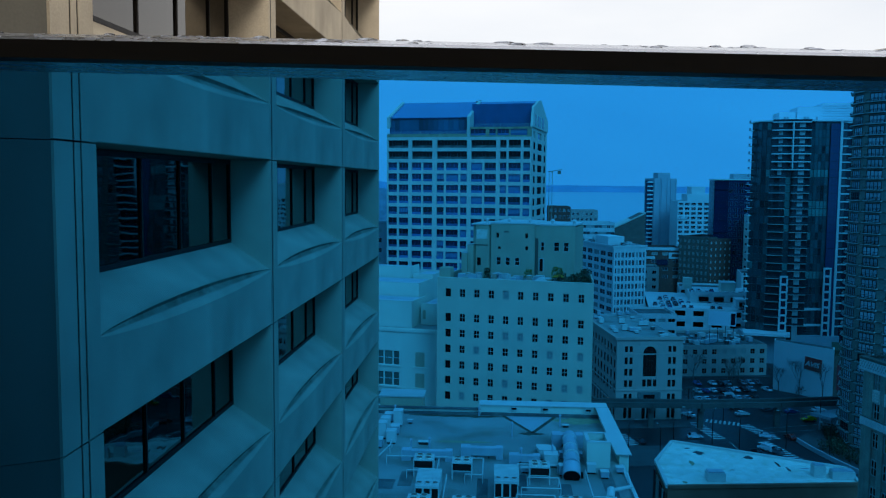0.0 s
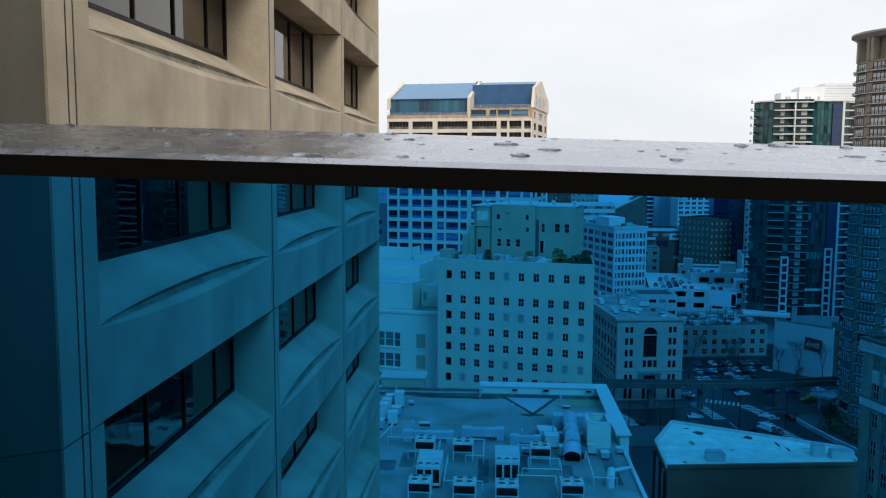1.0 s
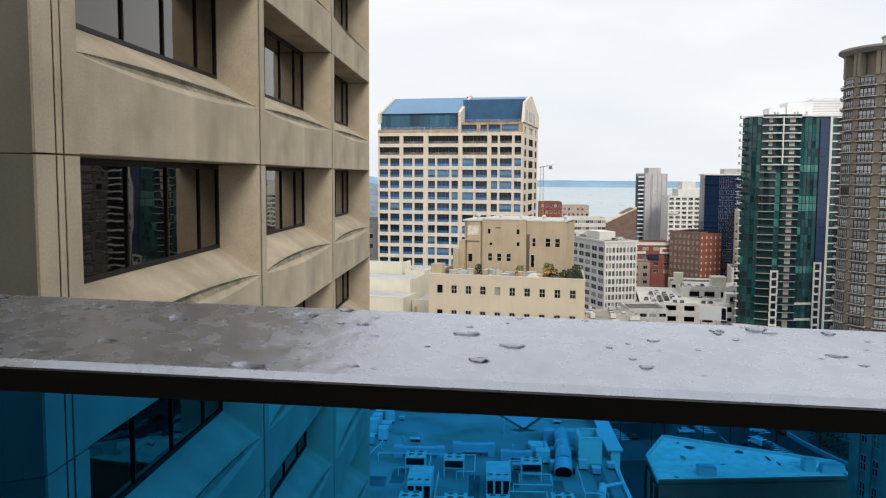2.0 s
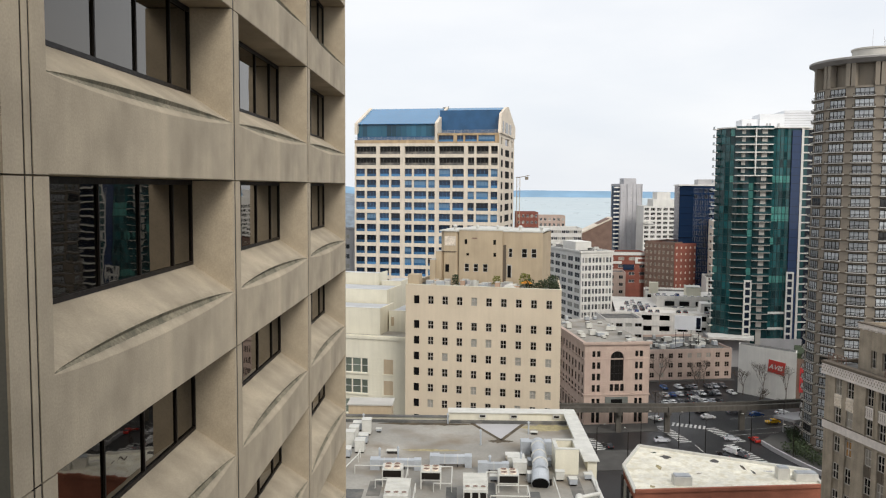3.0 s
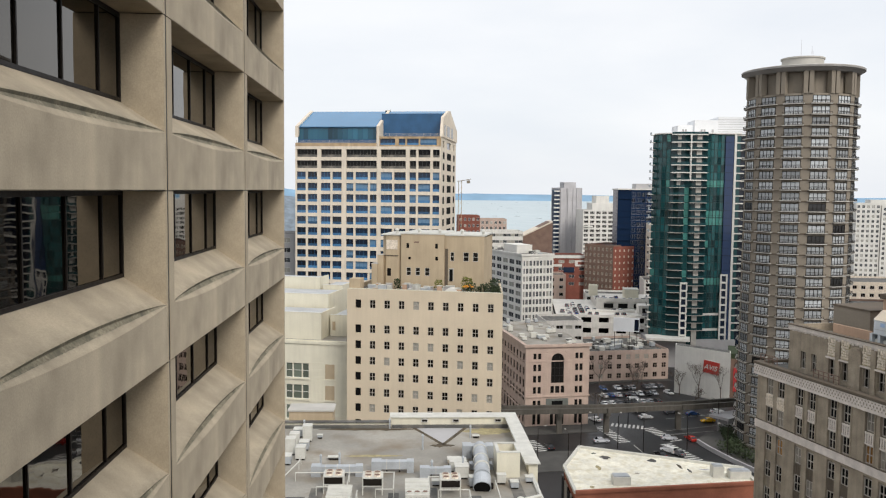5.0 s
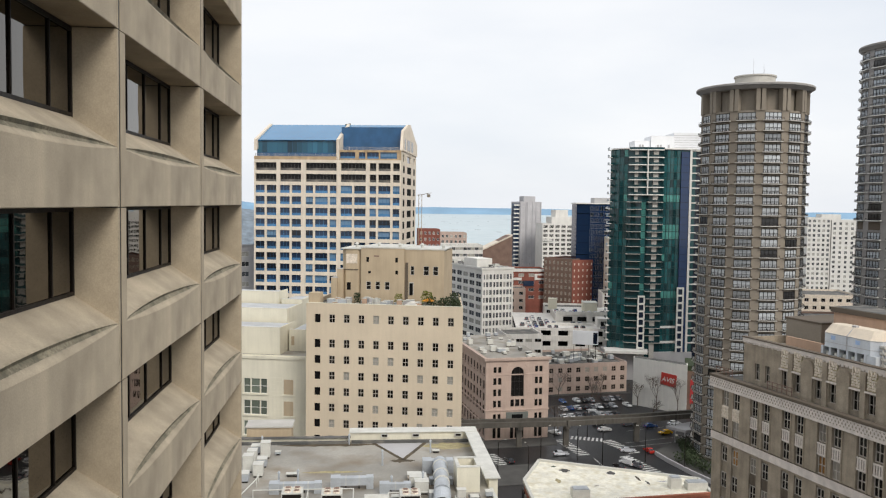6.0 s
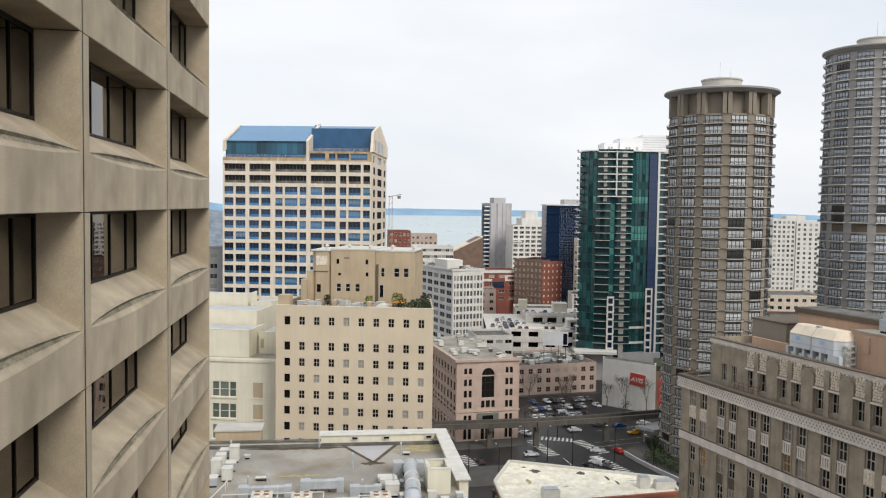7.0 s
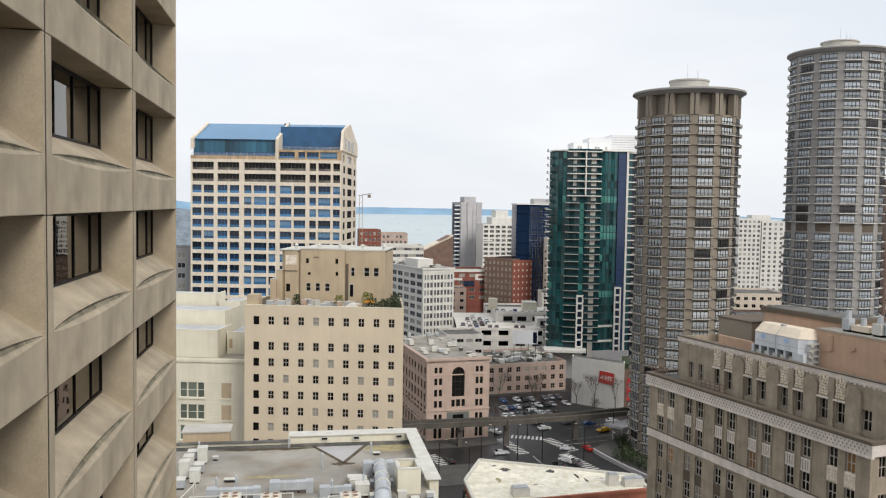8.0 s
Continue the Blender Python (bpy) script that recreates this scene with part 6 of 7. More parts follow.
core_box(nb, -7.2, 0.4, 0, -0.01, 19, 73.5, M_NAVYBLUE, "glass_bay", "deep blue glass bay")
for k in range(21):
    core_box(nb, -7.4, 0.1, 71.4 - 3.3 * k, -0.02, 0.39, 71.8 - 3.3 * k, M_NAVY, "slab_edge")
    core_box(nb, 8.5, -1.0, 71.2 - 3.3 * k, 15.9, -0.003, 71.6 - 3.3 * k, M_GREYC, "balcony")
office_block("pale_apartment_block", "pale grid-fronted apartment block", 131.0, 431, -6, 12, 18, 55.5, M_TOWERC, (4, 2.0, 15, 3.4, 2.2, 1.0), None)
office_block("red_waterfront_block", "red brick waterfront building", 27.5, 420, 0, 10.8, 18, 59.5, M_RED, (5, 1.2, 8, 3.2, 1.5, 1.2), None)
office_block("tan_waterfront_block", "tan brick waterfront building", 45, 520, 0, 19.4, 18, 54.5, M_PINK, (7, 1.5, 6, 3.4, 1.7, 1.5), None)
office_block("white_waterfront_block", "low white waterfront building", 46, 480, 0, 23, 20, 48.8, M_WHITE, (10, 2.5, 5, 3.8, 1.7, 1.5), None)
for k, (x, y, yaw, w, top) in enumerate(((285.5, 510.5, -14, 14.3, 67), (299.8, 506.6, -14, 18.0, 65.5))):
    t = office_block("white_apartment_tower", "white concrete apartment tower with balconies", x, y, yaw, w, 20, top, M_WHITE, (5, 1.6, 20, 3.1, 1.8, 1.4), None, group="far apartment towers")
    if k == 1:
        core_box(t, -6, 2, top + 0.01, 6, 14, top + 3.6, M_WHITE, "roof_house")
office_block("grey_apartment_tower", "plain grey concrete apartment tower with balcony rows", 318.5, 505, -14, 30, 20, 64, M_GREYC, (8, 2.2, 20, 3.1, 1.7, 1.2), None)
office_block("brown_tower", "dark brown tower behind the round tower", 229, 296, -30, 20, 20, 86, M_BROWNBRICK, (6, 1.8, 22, 3.3, 1.8, 1.2), None)
office_block("low_waterfront_block", "low pale buildings by the water", -60, 300, 0, 30, 20, 56, M_GREYC, (6, 2.6, 4, 3.6, 1.8, 1.5), None)

bm = bmesh.new()
v = [bm.verts.new(p) for p in ((79, 560, -6), (101, 560, -6), (101, 560, 51.5), (99, 560, 51.5), (79, 560, 41))]
w = [bm.verts.new(p.co + Vector((0, 16, 0))) for p in v]
bm.faces.new(v)
bm.faces.new(w[::-1])
for i in range(5):
    bm.faces.new((v[i], w[i], w[(i + 1) % 5], v[(i + 1) % 5]))
bmesh.ops.recalc_face_normals(bm, faces=bm.faces)
rb = thing("ramped_roof_building", pose(0, 0, 0), "brown building with a long sloped roof", "building")
part("wall", bm, M_BROWNBRICK, rb)
bm = bmesh.new()
add_poly(bm, [(78.5, 559.5, 41.2), (101, 559.5, 52.2), (101, 577, 52.2), (78.5, 577, 41.2)])
add_poly(bm, [(78.5, 559.5, 40.2), (101, 559.5, 51.2), (101, 559.5, 52.2), (78.5, 559.5, 41.2)])
part("roof", bm, M_TOWERC, rb)

rb2 = random.Random(31)
for x, y, w, d, top, m in ((70, 425, 14, 16, 29, M_PINK), (95, 428, 26, 16, 19, M_WHITE), (124, 420, 24, 20, 27, M_GARAGE), (150, 415, 40, 26, 24, M_GREYC), (128, 452, 30, 20, 26, M_CREAM), (84, 500, 40, 20, 30, M_GREYC), (60, 440, 9, 14, 31, M_CREAM), (20, 470, 26, 20, 44, M_GREYC), (150, 380, 40, 20, 20, M_PINK), (165, 330, 60, 30, 26, M_BROWNBRICK), (185, 395, 60, 30, 30, M_TERRA)):
    office_block("low_commercial_block", rb2.choice(["low pale commercial block among other roofs", "low flat-roofed shop block with small windows", "low stuccoed block with a cluttered roof"]), x, y, rb2.uniform(-12, 6), w, d, top, m, (max(3, int(w / 4)), 2.0, 4, 3.8, 1.7, 1.8), None, "left", M_OLDDARK, M_GREYC, "two", group="low blocks")
# ---------------- plant on the grey roof


def duct_run(x0, x1, y, w, h, label="grey sheet-metal duct on a flat roof"):
    t = thing("roof_duct", pose(x0, y, ROOF), label, "duct", "ducts on the grey roof")
    L = x1 - x0
    core_box(t, 0.0, 0, 0.45, L, w, 0.45 + h, M_GALV, "duct")
    core_box(t, -0.25, -0.15, 0.0, 0.9, w + 0.15, 0.45 + h + 0.1, M_GALV, "plenum")
    core_box(t, L - 0.7, -0.1, 0.0, L + 0.15, w + 0.1, 0.45 + h + 0.08, M_GALV, "drop")
    n = max(2, int(L / 1.3))
    for i in range(1, n):
        core_box(t, L * i / n - 0.04, -0.04, 0.42, L * i / n + 0.04, w + 0.04, 0.48 + h, M_UNIT, "flange")
    for i in range(2):
        core_box(t, L * (i + 1) / 3 - 0.06, 0.2, 0, L * (i + 1) / 3 + 0.06, w - 0.2, 0.44, M_BRONZE, "support")
    return t


duct_run(-10.6, -4.9, 96.4, 0.9, 0.75)
duct_run(-3.5, 1.2, 97.6, 1.0, 0.9)
duct_run(2.3, 5.6, 95.8, 0.8, 0.7)
duct_run(7.9, 11.4, 103.0, 1.3, 1.1)


def condenser(x, y, w=2.3, d=2.2, h=1.0):
    t = thing("condenser_unit", pose(x, y, ROOF), "cream condenser unit on legs with roof fans", "air conditioner", "condensers on the grey roof")
    core_box(t, 0, 0, 1.0, w, d, 1.0 + h, M_UNIT, "casing")
    core_box(t, 0.12, -0.03, 1.12, w - 0.12, -0.004, 1.0 + h - 0.12, M_BRONZE, "coil")
    for ix in (0, w - 0.12):
        for iy in (0.0, d - 0.12):
            core_box(t, ix, iy, 0, ix + 0.12, iy + 0.12, 0.998, M_UNIT, "leg")
    for ix in (0.28, 0.72):
        for iy in (0.28, 0.74):
            bm = bmesh.new()
            add_tube(bm, (w * ix, d * iy, 1.0 + h + 0.002), (w * ix, d * iy, 1.0 + h + 0.16), 0.42, 0.4, 16)
            f = part("fan_ring", bm, M_TERRA, t)
            bm = bmesh.new()
            add_tube(bm, (w * ix, d * iy, 1.0 + h + 0.162), (w * ix, d * iy, 1.0 + h + 0.17), 0.33, 0.33, 16)
            part("fan_guard", bm, M_BROWNBRICK, f)


for x, y in ((-8.9, 90.9), (-4.5, 90.3), (4.2, 89.6), (-8.4, 78.6), (-3.9, 78.4), (0.3, 78.2), (6.8, 79.2)):
    condenser(x, y)


def louvred_unit(x, y, w=2.5, d=5.2, h=2.0):
    t = thing("louvred_air_handler", pose(x, y, ROOF), "white ribbed air handler with fans at one end", "air handler", "air handlers on the grey roof")
    core_box(t, 0, 0, 0.3, w, d, 0.3 + h, M_UNIT, "casing")
    core_box(t, 0.1, 0.1, 0, w - 0.1, d - 0.1, 0.298, M_BRONZE, "skid")
    for i in range(9):
        core_box(t, -0.04, 1.5 + i * (d - 1.6) / 9, 0.3 + h + 0.002, w + 0.04, 1.5 + i * (d - 1.6) / 9 + 0.22, 0.3 + h + 0.1, M_UNIT, "rib")
    for i in range(3):
        bm = bmesh.new()
        add_tube(bm, (w * (i + 0.5) / 3, 0.7, 0.3 + h + 0.002), (w * (i + 0.5) / 3, 0.7, 0.3 + h + 0.14), w / 6 - 0.06, n=14)
        f = part("fan_ring", bm, M_UNIT, t)
        bm = bmesh.new()
        add_tube(bm, (w * (i + 0.5) / 3, 0.7, 0.3 + h + 0.142), (w * (i + 0.5) / 3, 0.7, 0.3 + h + 0.15), w / 6 - 0.14, n=14)
        part("fan_guard", bm, M_BROWNBRICK, f)
        core_box(t, w * (i + 0.12) / 3, -0.03, 0.6, w * (i + 0.88) / 3, -0.004, h, M_BRONZE, "coil")


louvred_unit(-7.9, 82.2)
louvred_unit(0.3, 84.2)


def big_duct():
    t = thing("exhaust_duct", pose(0, 0, ROOF), "large round galvanised exhaust duct with open end", "duct")
    bm = bmesh.new()
    pts = [(9.75, 102.6, 1.5), (9.5, 98.0, 1.5), (9.3, 94.6, 1.4)]
    for a, b in zip(pts, pts[1:]):
        add_tube(bm, a, b, 0.85, 0.85, 20)
    part("pipe", bm, M_GALV, t)
    bm = bmesh.new()
    add_tube(bm, (9.3, 94.6, 1.4), (9.1, 92.2, 1.3), 0.9, 1.0, 22)
    add_tube(bm, (9.1, 92.3, 1.32), (9.0, 91.0, 0.55), 1.0, 1.03, 22)
    cowl = part("cowl", bm, M_GALV, t, "flared silver cowl")
    # dark disc over the cowl paints the shade inside its mouth
    bm = bmesh.new()
    add_tube(bm, (8.999, 90.987, 0.542), (8.997, 90.965, 0.529), 0.95, 0.95, 22)
    part("opening", bm, M_DARK, cowl, "dark disc for the shade in the open mouth")
    for y in (101.0, 97.6, 94.9):
        bm = bmesh.new()
        add_tube(bm, (9.3 + (y - 94.6) * 0.056, y, 1.46), (9.3 + (y - 94.6) * 0.056, y + 0.14, 1.46), 0.97, n=20)
        part("flange", bm, M_UNIT, t)
    for y in (100.0, 96.0, 92.0):
        core_box(t, 8.7, y, 0, 10.4, y + 0.2, 0.7, M_BRONZE, "support")
    core_box(t, 8.2, 98.6, 0, 11.0, 99.8, 0.68, M_GALV, "fan_box")


big_duct()

sh = thing("roof_shaft", pose(11.2, 95.8, ROOF), "tan open-topped roof shaft with white rim", "roof shaft")
for q in ((0, 0, 2.75, 0.3), (0, 3.5, 2.75, 3.8), (0, 0.31, 0.3, 3.49), (2.45, 0.31, 2.75, 3.49)):
    core_box(sh, q[0], q[1], 0, q[2], q[3], 3.0, M_CREAM, "wall")
    core_box(sh, q[0] - 0.06, q[1] - 0.06, 3.002, q[2] + 0.06, q[3] + 0.06, 3.14, M_UNIT, "rim")
core_box(sh, 0.31, 0.31, 0, 2.44, 3.49, 1.6, M_ROOFDARK, "floor")


def small_unit(x, y, w, d, h, material, z=ROOF, label="small grey unit on a flat roof", group="small units on the grey roof"):
    t = thing("roof_unit", pose(x, y, z), label, "roof unit", group)
    core_box(t, 0, 0, 0.2, w, d, h, material, "casing")
    core_box(t, 0.08, 0.08, 0, w - 0.08, d - 0.08, 0.198, M_BRONZE, "curb")
    core_box(t, -0.05, -0.05, h + 0.002, w + 0.05, d + 0.05, h + 0.07, M_UNIT, "lid")


for x, y, w, d, h, m in ((5.7, 97.6, 2.0, 1.6, 1.3, M_UNIT), (6.2, 95.2, 1.6, 1.5, 1.5, M_UNIT), (5.6, 100.2, 1.7, 1.3, 0.7, M_TERRA), (11.0, 93.4, 1.0, 0.8, 1.1, M_UNIT), (12.4, 91.9, 0.9, 0.9, 0.8, M_GALV), (14.4, 93.8, 0.8, 0.8, 0.7, M_GALV),
                         (-9.4, 102.4, 1.5, 0.7, 0.35, M_ROOFDARK), (9.6, 111.4, 0.9, 0.6, 0.3, M_ROOFDARK), (-11.7, 111.4, 0.7, 0.5, 0.5, M_GALV), (7.7, 92.4, 1.0, 1.0, 1.2, M_GALV), (3.4, 93.0, 1.2, 0.8, 0.6, M_GALV)):
    small_unit(x, y, w, d, h, m)
for i in range(7):
    small_unit(-15.0 + (i % 2) * 1.5, 100.5 + i * 1.9, 1.2, 1.4, 1.1 + 0.5 * (i % 3), (M_GALV, M_UNIT, M_UNIT)[i % 3], ROOF, "stacked pale condenser at the roof edge", "condensers at the roof edge")


def pipe_frame(points, r=0.07, legs=True, material=M_UNIT):
    t = thing("roof_pipe", pose(0, 0, 0), "white pipe run on short stands across a roof", "pipe", "pipes on the grey roof")
    bm = bmesh.new()
    for a, b in zip(points, points[1:]):
        add_tube(bm, a, b, r, n=8)
    part("pipe", bm, material, t)
    if legs:
        for a in points:
            bm = bmesh.new()
            add_tube(bm, (a[0], a[1], ROOF), (a[0], a[1], a[2] - r * 0.5), 0.05, n=6)
            part("stand", bm, material, t)


for pts in ([(-12.5, 95.0), (-1.0, 95.0), (-1.0, 89.5), (-3.0, 89.5)], [(-5.0, 89.2), (-5.0, 82.0), (-1.0, 82.0)], [(3.0, 89.2), (3.0, 93.4), (7.6, 93.4)], [(-14.0, 92.0), (-12.6, 99.0), (-12.6, 101.0)],
            [(-9.6, 90.4), (-6.2, 90.4), (-6.2, 94.6)], [(4.0, 89.2), (7.4, 89.2), (7.4, 86.0), (3.2, 86.0)], [(2.6, 84.0), (6.6, 84.0), (6.6, 80.0)], [(10.6, 92.0), (10.6, 84.0), (13.0, 84.0)]):
    pipe_frame([(x, y, ROOF + 1.0) for x, y in pts])
for x, y, h in ((2.6, 106.5, 1.9), (9.3, 111.7, 1.6), (-7.6, 97.8, 2.3), (3.5, 97.0, 1.6), (-9.9, 98.4, 1.9), (7.2, 96.6, 2.2), (-14.0, 116.0, 1.2), (-1.9, 116.2, 1.3)):
    v = thing("vent_stack", pose(x, y, ROOF), "thin metal vent stack on a roof", "vent", "vent stacks")
    bm = bmesh.new()
    add_tube(bm, (0, 0, 0), (0, 0, h), 0.12, n=10)
    part("pipe", bm, M_GALV, v)
    bm = bmesh.new()
    add_tube(bm, (0, 0, h + 0.002), (0, 0, h + 0.22), 0.2, 0.06, 10)
    part("cap", bm, M_GALV, v)

# white round duct at the roof edge
wd = thing("elbow_duct", pose(0, 0, ROOF), "white round elbow duct at the roof edge", "duct")
bm = bmesh.new()
add_tube(bm, (12.3, 84.0, 0), (12.3, 84.0, 1.0), 0.45, n=18)
add_tube(bm, (12.3, 84.0, 0.85), (12.6, 85.4, 1.3), 0.43, n=18)
add_tube(bm, (12.5, 85.2, 1.25), (15.0, 87.2, 1.0), 0.2, n=14)
add_tube(bm, (15.0, 87.2, 1.0), (15.2, 91.0, 1.0), 0.15, n=12)
part("duct", bm, M_UNIT, wd)

# dark walkway pads and patches on the roof
for x, y, w, d in ((-10.4, 88.0, 1.5, 4.6), (2.6, 87.6, 1.3, 5.0), (7.4, 85.0, 1.4, 5.0), (12.4, 84.5, 1.4, 10.5), (-1.6, 84.0, 1.2, 7.0), (-13, 87.0, 2.2, 3.0)):
    p = plain("walkway_pad", [(x, y, ROOF + 0.008), (x + w, y, ROOF + 0.008), (x + w, y + d, ROOF + 0.008), (x, y + d, ROOF + 0.008)], M_ROOFDARK, "dark walkway pad on the grey roof", "roof pad", "")
    tagged(p, group="roof pads")
for x in (2.6, 7.1, 13.2):
    g = thing("parapet_vent", pose(x, 116.99, ROOF + 0.75), "small cream vent box on a parapet", "vent", "parapet vents")
    core_box(g, 0, -0.25, 0, 1.0, -0.003, 0.5, M_UNIT, "box")
    core_box(g, 0.12, -0.28, 0.1, 0.88, -0.252, 0.4, M_BRONZE, "grille")

# ---------------- roof terrace of the beige block
TER = face_at(-11.6, 168.1, 51.1, GRID)


def bush_mesh(seed, r, h, n, material):
    rnd = random.Random(seed)
    bm = bmesh.new()
    for _ in range(n):
        a, k, z = rnd.uniform(0, 6.28), rnd.random() ** 0.5, rnd.random()
        rr = r * k * (1 - 0.5 * abs(z - 0.45))
        c = Vector((rr * math.cos(a), rr * math.sin(a), h * (0.08 + z * 0.92)))
        s = rnd.uniform(0.08, 0.2) * (r + h) / 2 * 0.7
        u = Vector((rnd.gauss(0, 1), rnd.gauss(0, 1), rnd.gauss(0, 1))).normalized() * s
        w = u.cross(Vector((rnd.gauss(0, 1), rnd.gauss(0, 1), rnd.gauss(0, 1)))).normalized() * s * 0.6
        add_poly(bm, [c - u, c + w, c + u, c - w])
    return mesh_of("foliage", bm, material)


def shrub(m, seed, r, h, material, label, group):
    s = thing("shrub", m, label, "plant", group)
    bm = bmesh.new()
    add_tube(bm, (0, 0, 0), (0.05, 0, h * 0.6), 0.05, 0.03, 6)
    part("stem", bm, M_BARK, s)
    put("foliage", bush_mesh(seed, r, h, 260, material), s)
    bm = bmesh.new()
    add_tube(bm, (0, 0, 0), (0, 0, 0.5), r * 0.45, r * 0.55, 10)
    part("pot", bm, M_TERRA, s)


M_LEAFY = mat("yellow_green_leaves", (0.16, 0.17, 0.03), 0.8, 0.4, 1.5, 0.3, 9, 0.0)
for k, (x, y, r, h) in enumerate(((25.2, 2.2, 1.2, 2.6), (26.6, 1.6, 1.0, 2.0), (27.8, 2.4, 1.2, 2.4), (29.0, 1.6, 1.1, 2.9), (30.2, 2.6, 1.2, 2.2), (29.7, 4.6, 1.3, 3.2), (24.0, 4.6, 1.3, 3.4), (18.0, 5.0, 1.0, 2.6), (9.0, 6.2, 0.8, 2.6), (30.6, 1.4, 0.8, 1.8))):
    shrub(TER @ pose(x, y, 0), 20 + k, r, h, M_LEAFY if k in (6, 7) else M_LEAF, "leafy green shrub in a terrace pot", "terrace shrubs")
para = thing("orange_parasol", TER @ pose(24.6, 2.8, 0), "orange parasol on a roof terrace", "parasol")
bm = bmesh.new()
add_tube(bm, (0, 0, 0), (0, 0, 2.2), 0.04, n=8)
part("pole", bm, M_UNIT, para)
bm = bmesh.new()
add_tube(bm, (0, 0, 1.7), (0, 0, 2.25), 1.3, 0.1, 8)
part("canopy", bm, mat("orange_cloth", (0.65, 0.26, 0.02), 0.8), para)
arch = thing("white_awning", TER @ pose(19.6, 1.6, 0), "white arched awning on a roof terrace", "awning")
bm = bmesh.new()
for i in range(10):
    a0, a1 = math.pi * i / 10, math.pi * (i + 1) / 10
    add_poly(bm, [(1.6 - 1.6 * math.cos(a0), 0, 1.4 * math.sin(a0)), (1.6 - 1.6 * math.cos(a1), 0, 1.4 * math.sin(a1)), (1.6 - 1.6 * math.cos(a1), 2.4, 1.4 * math.sin(a1)), (1.6 - 1.6 * math.cos(a0), 2.4, 1.4 * math.sin(a0))])
    add_poly(bm, [(1.6, 0.01, 0), (1.6 - 1.6 * math.cos(a1), 0.01, 1.4 * math.sin(a1)), (1.6 - 1.6 * math.cos(a0), 0.01, 1.4 * math.sin(a0))])
part("cloth", bm, M_WHITE, arch)
rr = random.Random(11)
for i in range(34):
    w, d, h = rr.uniform(0.6, 1.9), rr.uniform(0.5, 1.4), rr.uniform(0.8, 1.7)
    small_unit(0, 0, w, d, h, rr.choice([M_GALV, M_UNIT, M_UNIT, M_GREYC, M_SALMON]), 0, "small pale unit on the roof terrace", "terrace units")
for i, ob in enumerate([o for o in scene.collection.objects if o.get("group") == "terrace units"]):
    ob.matrix_world = TER @ pose(rr.uniform(3.4, 23.5), rr.uniform(0.8, 6.0), 0)
for i in range(5):
    v = thing("roof_vent", TER @ pose(8.2 + i * 4.6, 9 + (i % 2), 62.95 - 51.1), "white mushroom vent on a penthouse roof", "vent", "penthouse vents")
    bm = bmesh.new()
    add_tube(bm, (0, 0, 0), (0, 0, 0.7), 0.3, n=10)
    part("pipe", bm, M_UNIT, v)
    bm = bmesh.new()
    add_tube(bm, (0, 0, 0.702), (0, 0, 1.1), 0.55, 0.2, 12)
    part("cap", bm, M_UNIT, v)

# roof clutter farther off
ra = random.Random(21)
for frame_m, n, x1, y1, z, lab, grp in ((face_at(37.2, 247.2, 24.8, 7.7), 22, 18, 46, 0, "small grey unit on the arched building's roof", "units on the arched building"),
                                        (face_at(69.5, 306.5, 10.9, 9.5), 46, 31, 27, 0, "pale unit on the low pink building's roof", "units on the low pink building"),
                                        (face_at(52.6, 366.0, 43.1, 18.0), 16, 13, 50, 0, "pale unit on the white block's roof", "units on the white block")):
    for i in range(n):
        small_unit(0, 0, ra.uniform(0.8, 2.6), ra.uniform(0.8, 2.4), ra.uniform(0.6, 1.8), ra.choice([M_UNIT, M_GALV, M_ROOFDARK, M_UNIT]), 0, lab, grp)
    for ob in [o for o in scene.collection.objects if o.get("group") == grp]:
        ob.matrix_world = frame_m @ pose(ra.uniform(1.5, x1), ra.uniform(1.5, y1), 0)

# ---------------- street: pavements, markings, cars, lamps, trees


def slab(name, plan, h, material, label, category="pavement"):
    bm = bmesh.new()
    add_prism(bm, plan, 0.001, h)
    return tagged(new(name, mesh_of(name, bm, material)), label, category, "", "structure")


slab("pavement", [(24, 205), (47, 208), (50, 224), (26, 222)], 0.15, M_PAVE, "grey concrete pavement corner with kerb")
slab("pavement", [(35, 238.5), (58.6, 242), (59.5, 248), (58.2, 300), (36, 298)], 0.15, M_PAVE, "grey concrete pavement round the arched building")
slab("pavement", [(84, 232), (95, 203), (140, 205), (140, 240), (96, 244)], 0.15, M_PAVE, "grey concrete pavement below the round tower")
slab("pavement", [(66, 303), (103, 309), (103, 312), (66, 306)], 0.15, M_PAVE, "pavement along the low pink building")


def stripes(p, q, n, length, w=0.55):
    p, q = Vector((*p, 0)), Vector((*q, 0))
    d = (q - p).normalized()
    s = Vector((-d.y, d.x, 0)) * length / 2
    for i in range(n):
        c = p.lerp(q, i / (n - 1))
        bm = bmesh.new()
        add_poly(bm, [(c - d * w / 2 - s) + Vector((0, 0, 0.012)), (c + d * w / 2 - s) + Vector((0, 0, 0.012)), (c + d * w / 2 + s) + Vector((0, 0, 0.012)), (c - d * w / 2 + s) + Vector((0, 0, 0.012))])
        bmesh.ops.recalc_face_normals(bm, faces=bm.faces)
        tagged(new("crossing_stripe", mesh_of("crossing_stripe", bm, M_LINE)), "white painted crossing stripe on asphalt", "road marking", "crossing stripes", "structure")


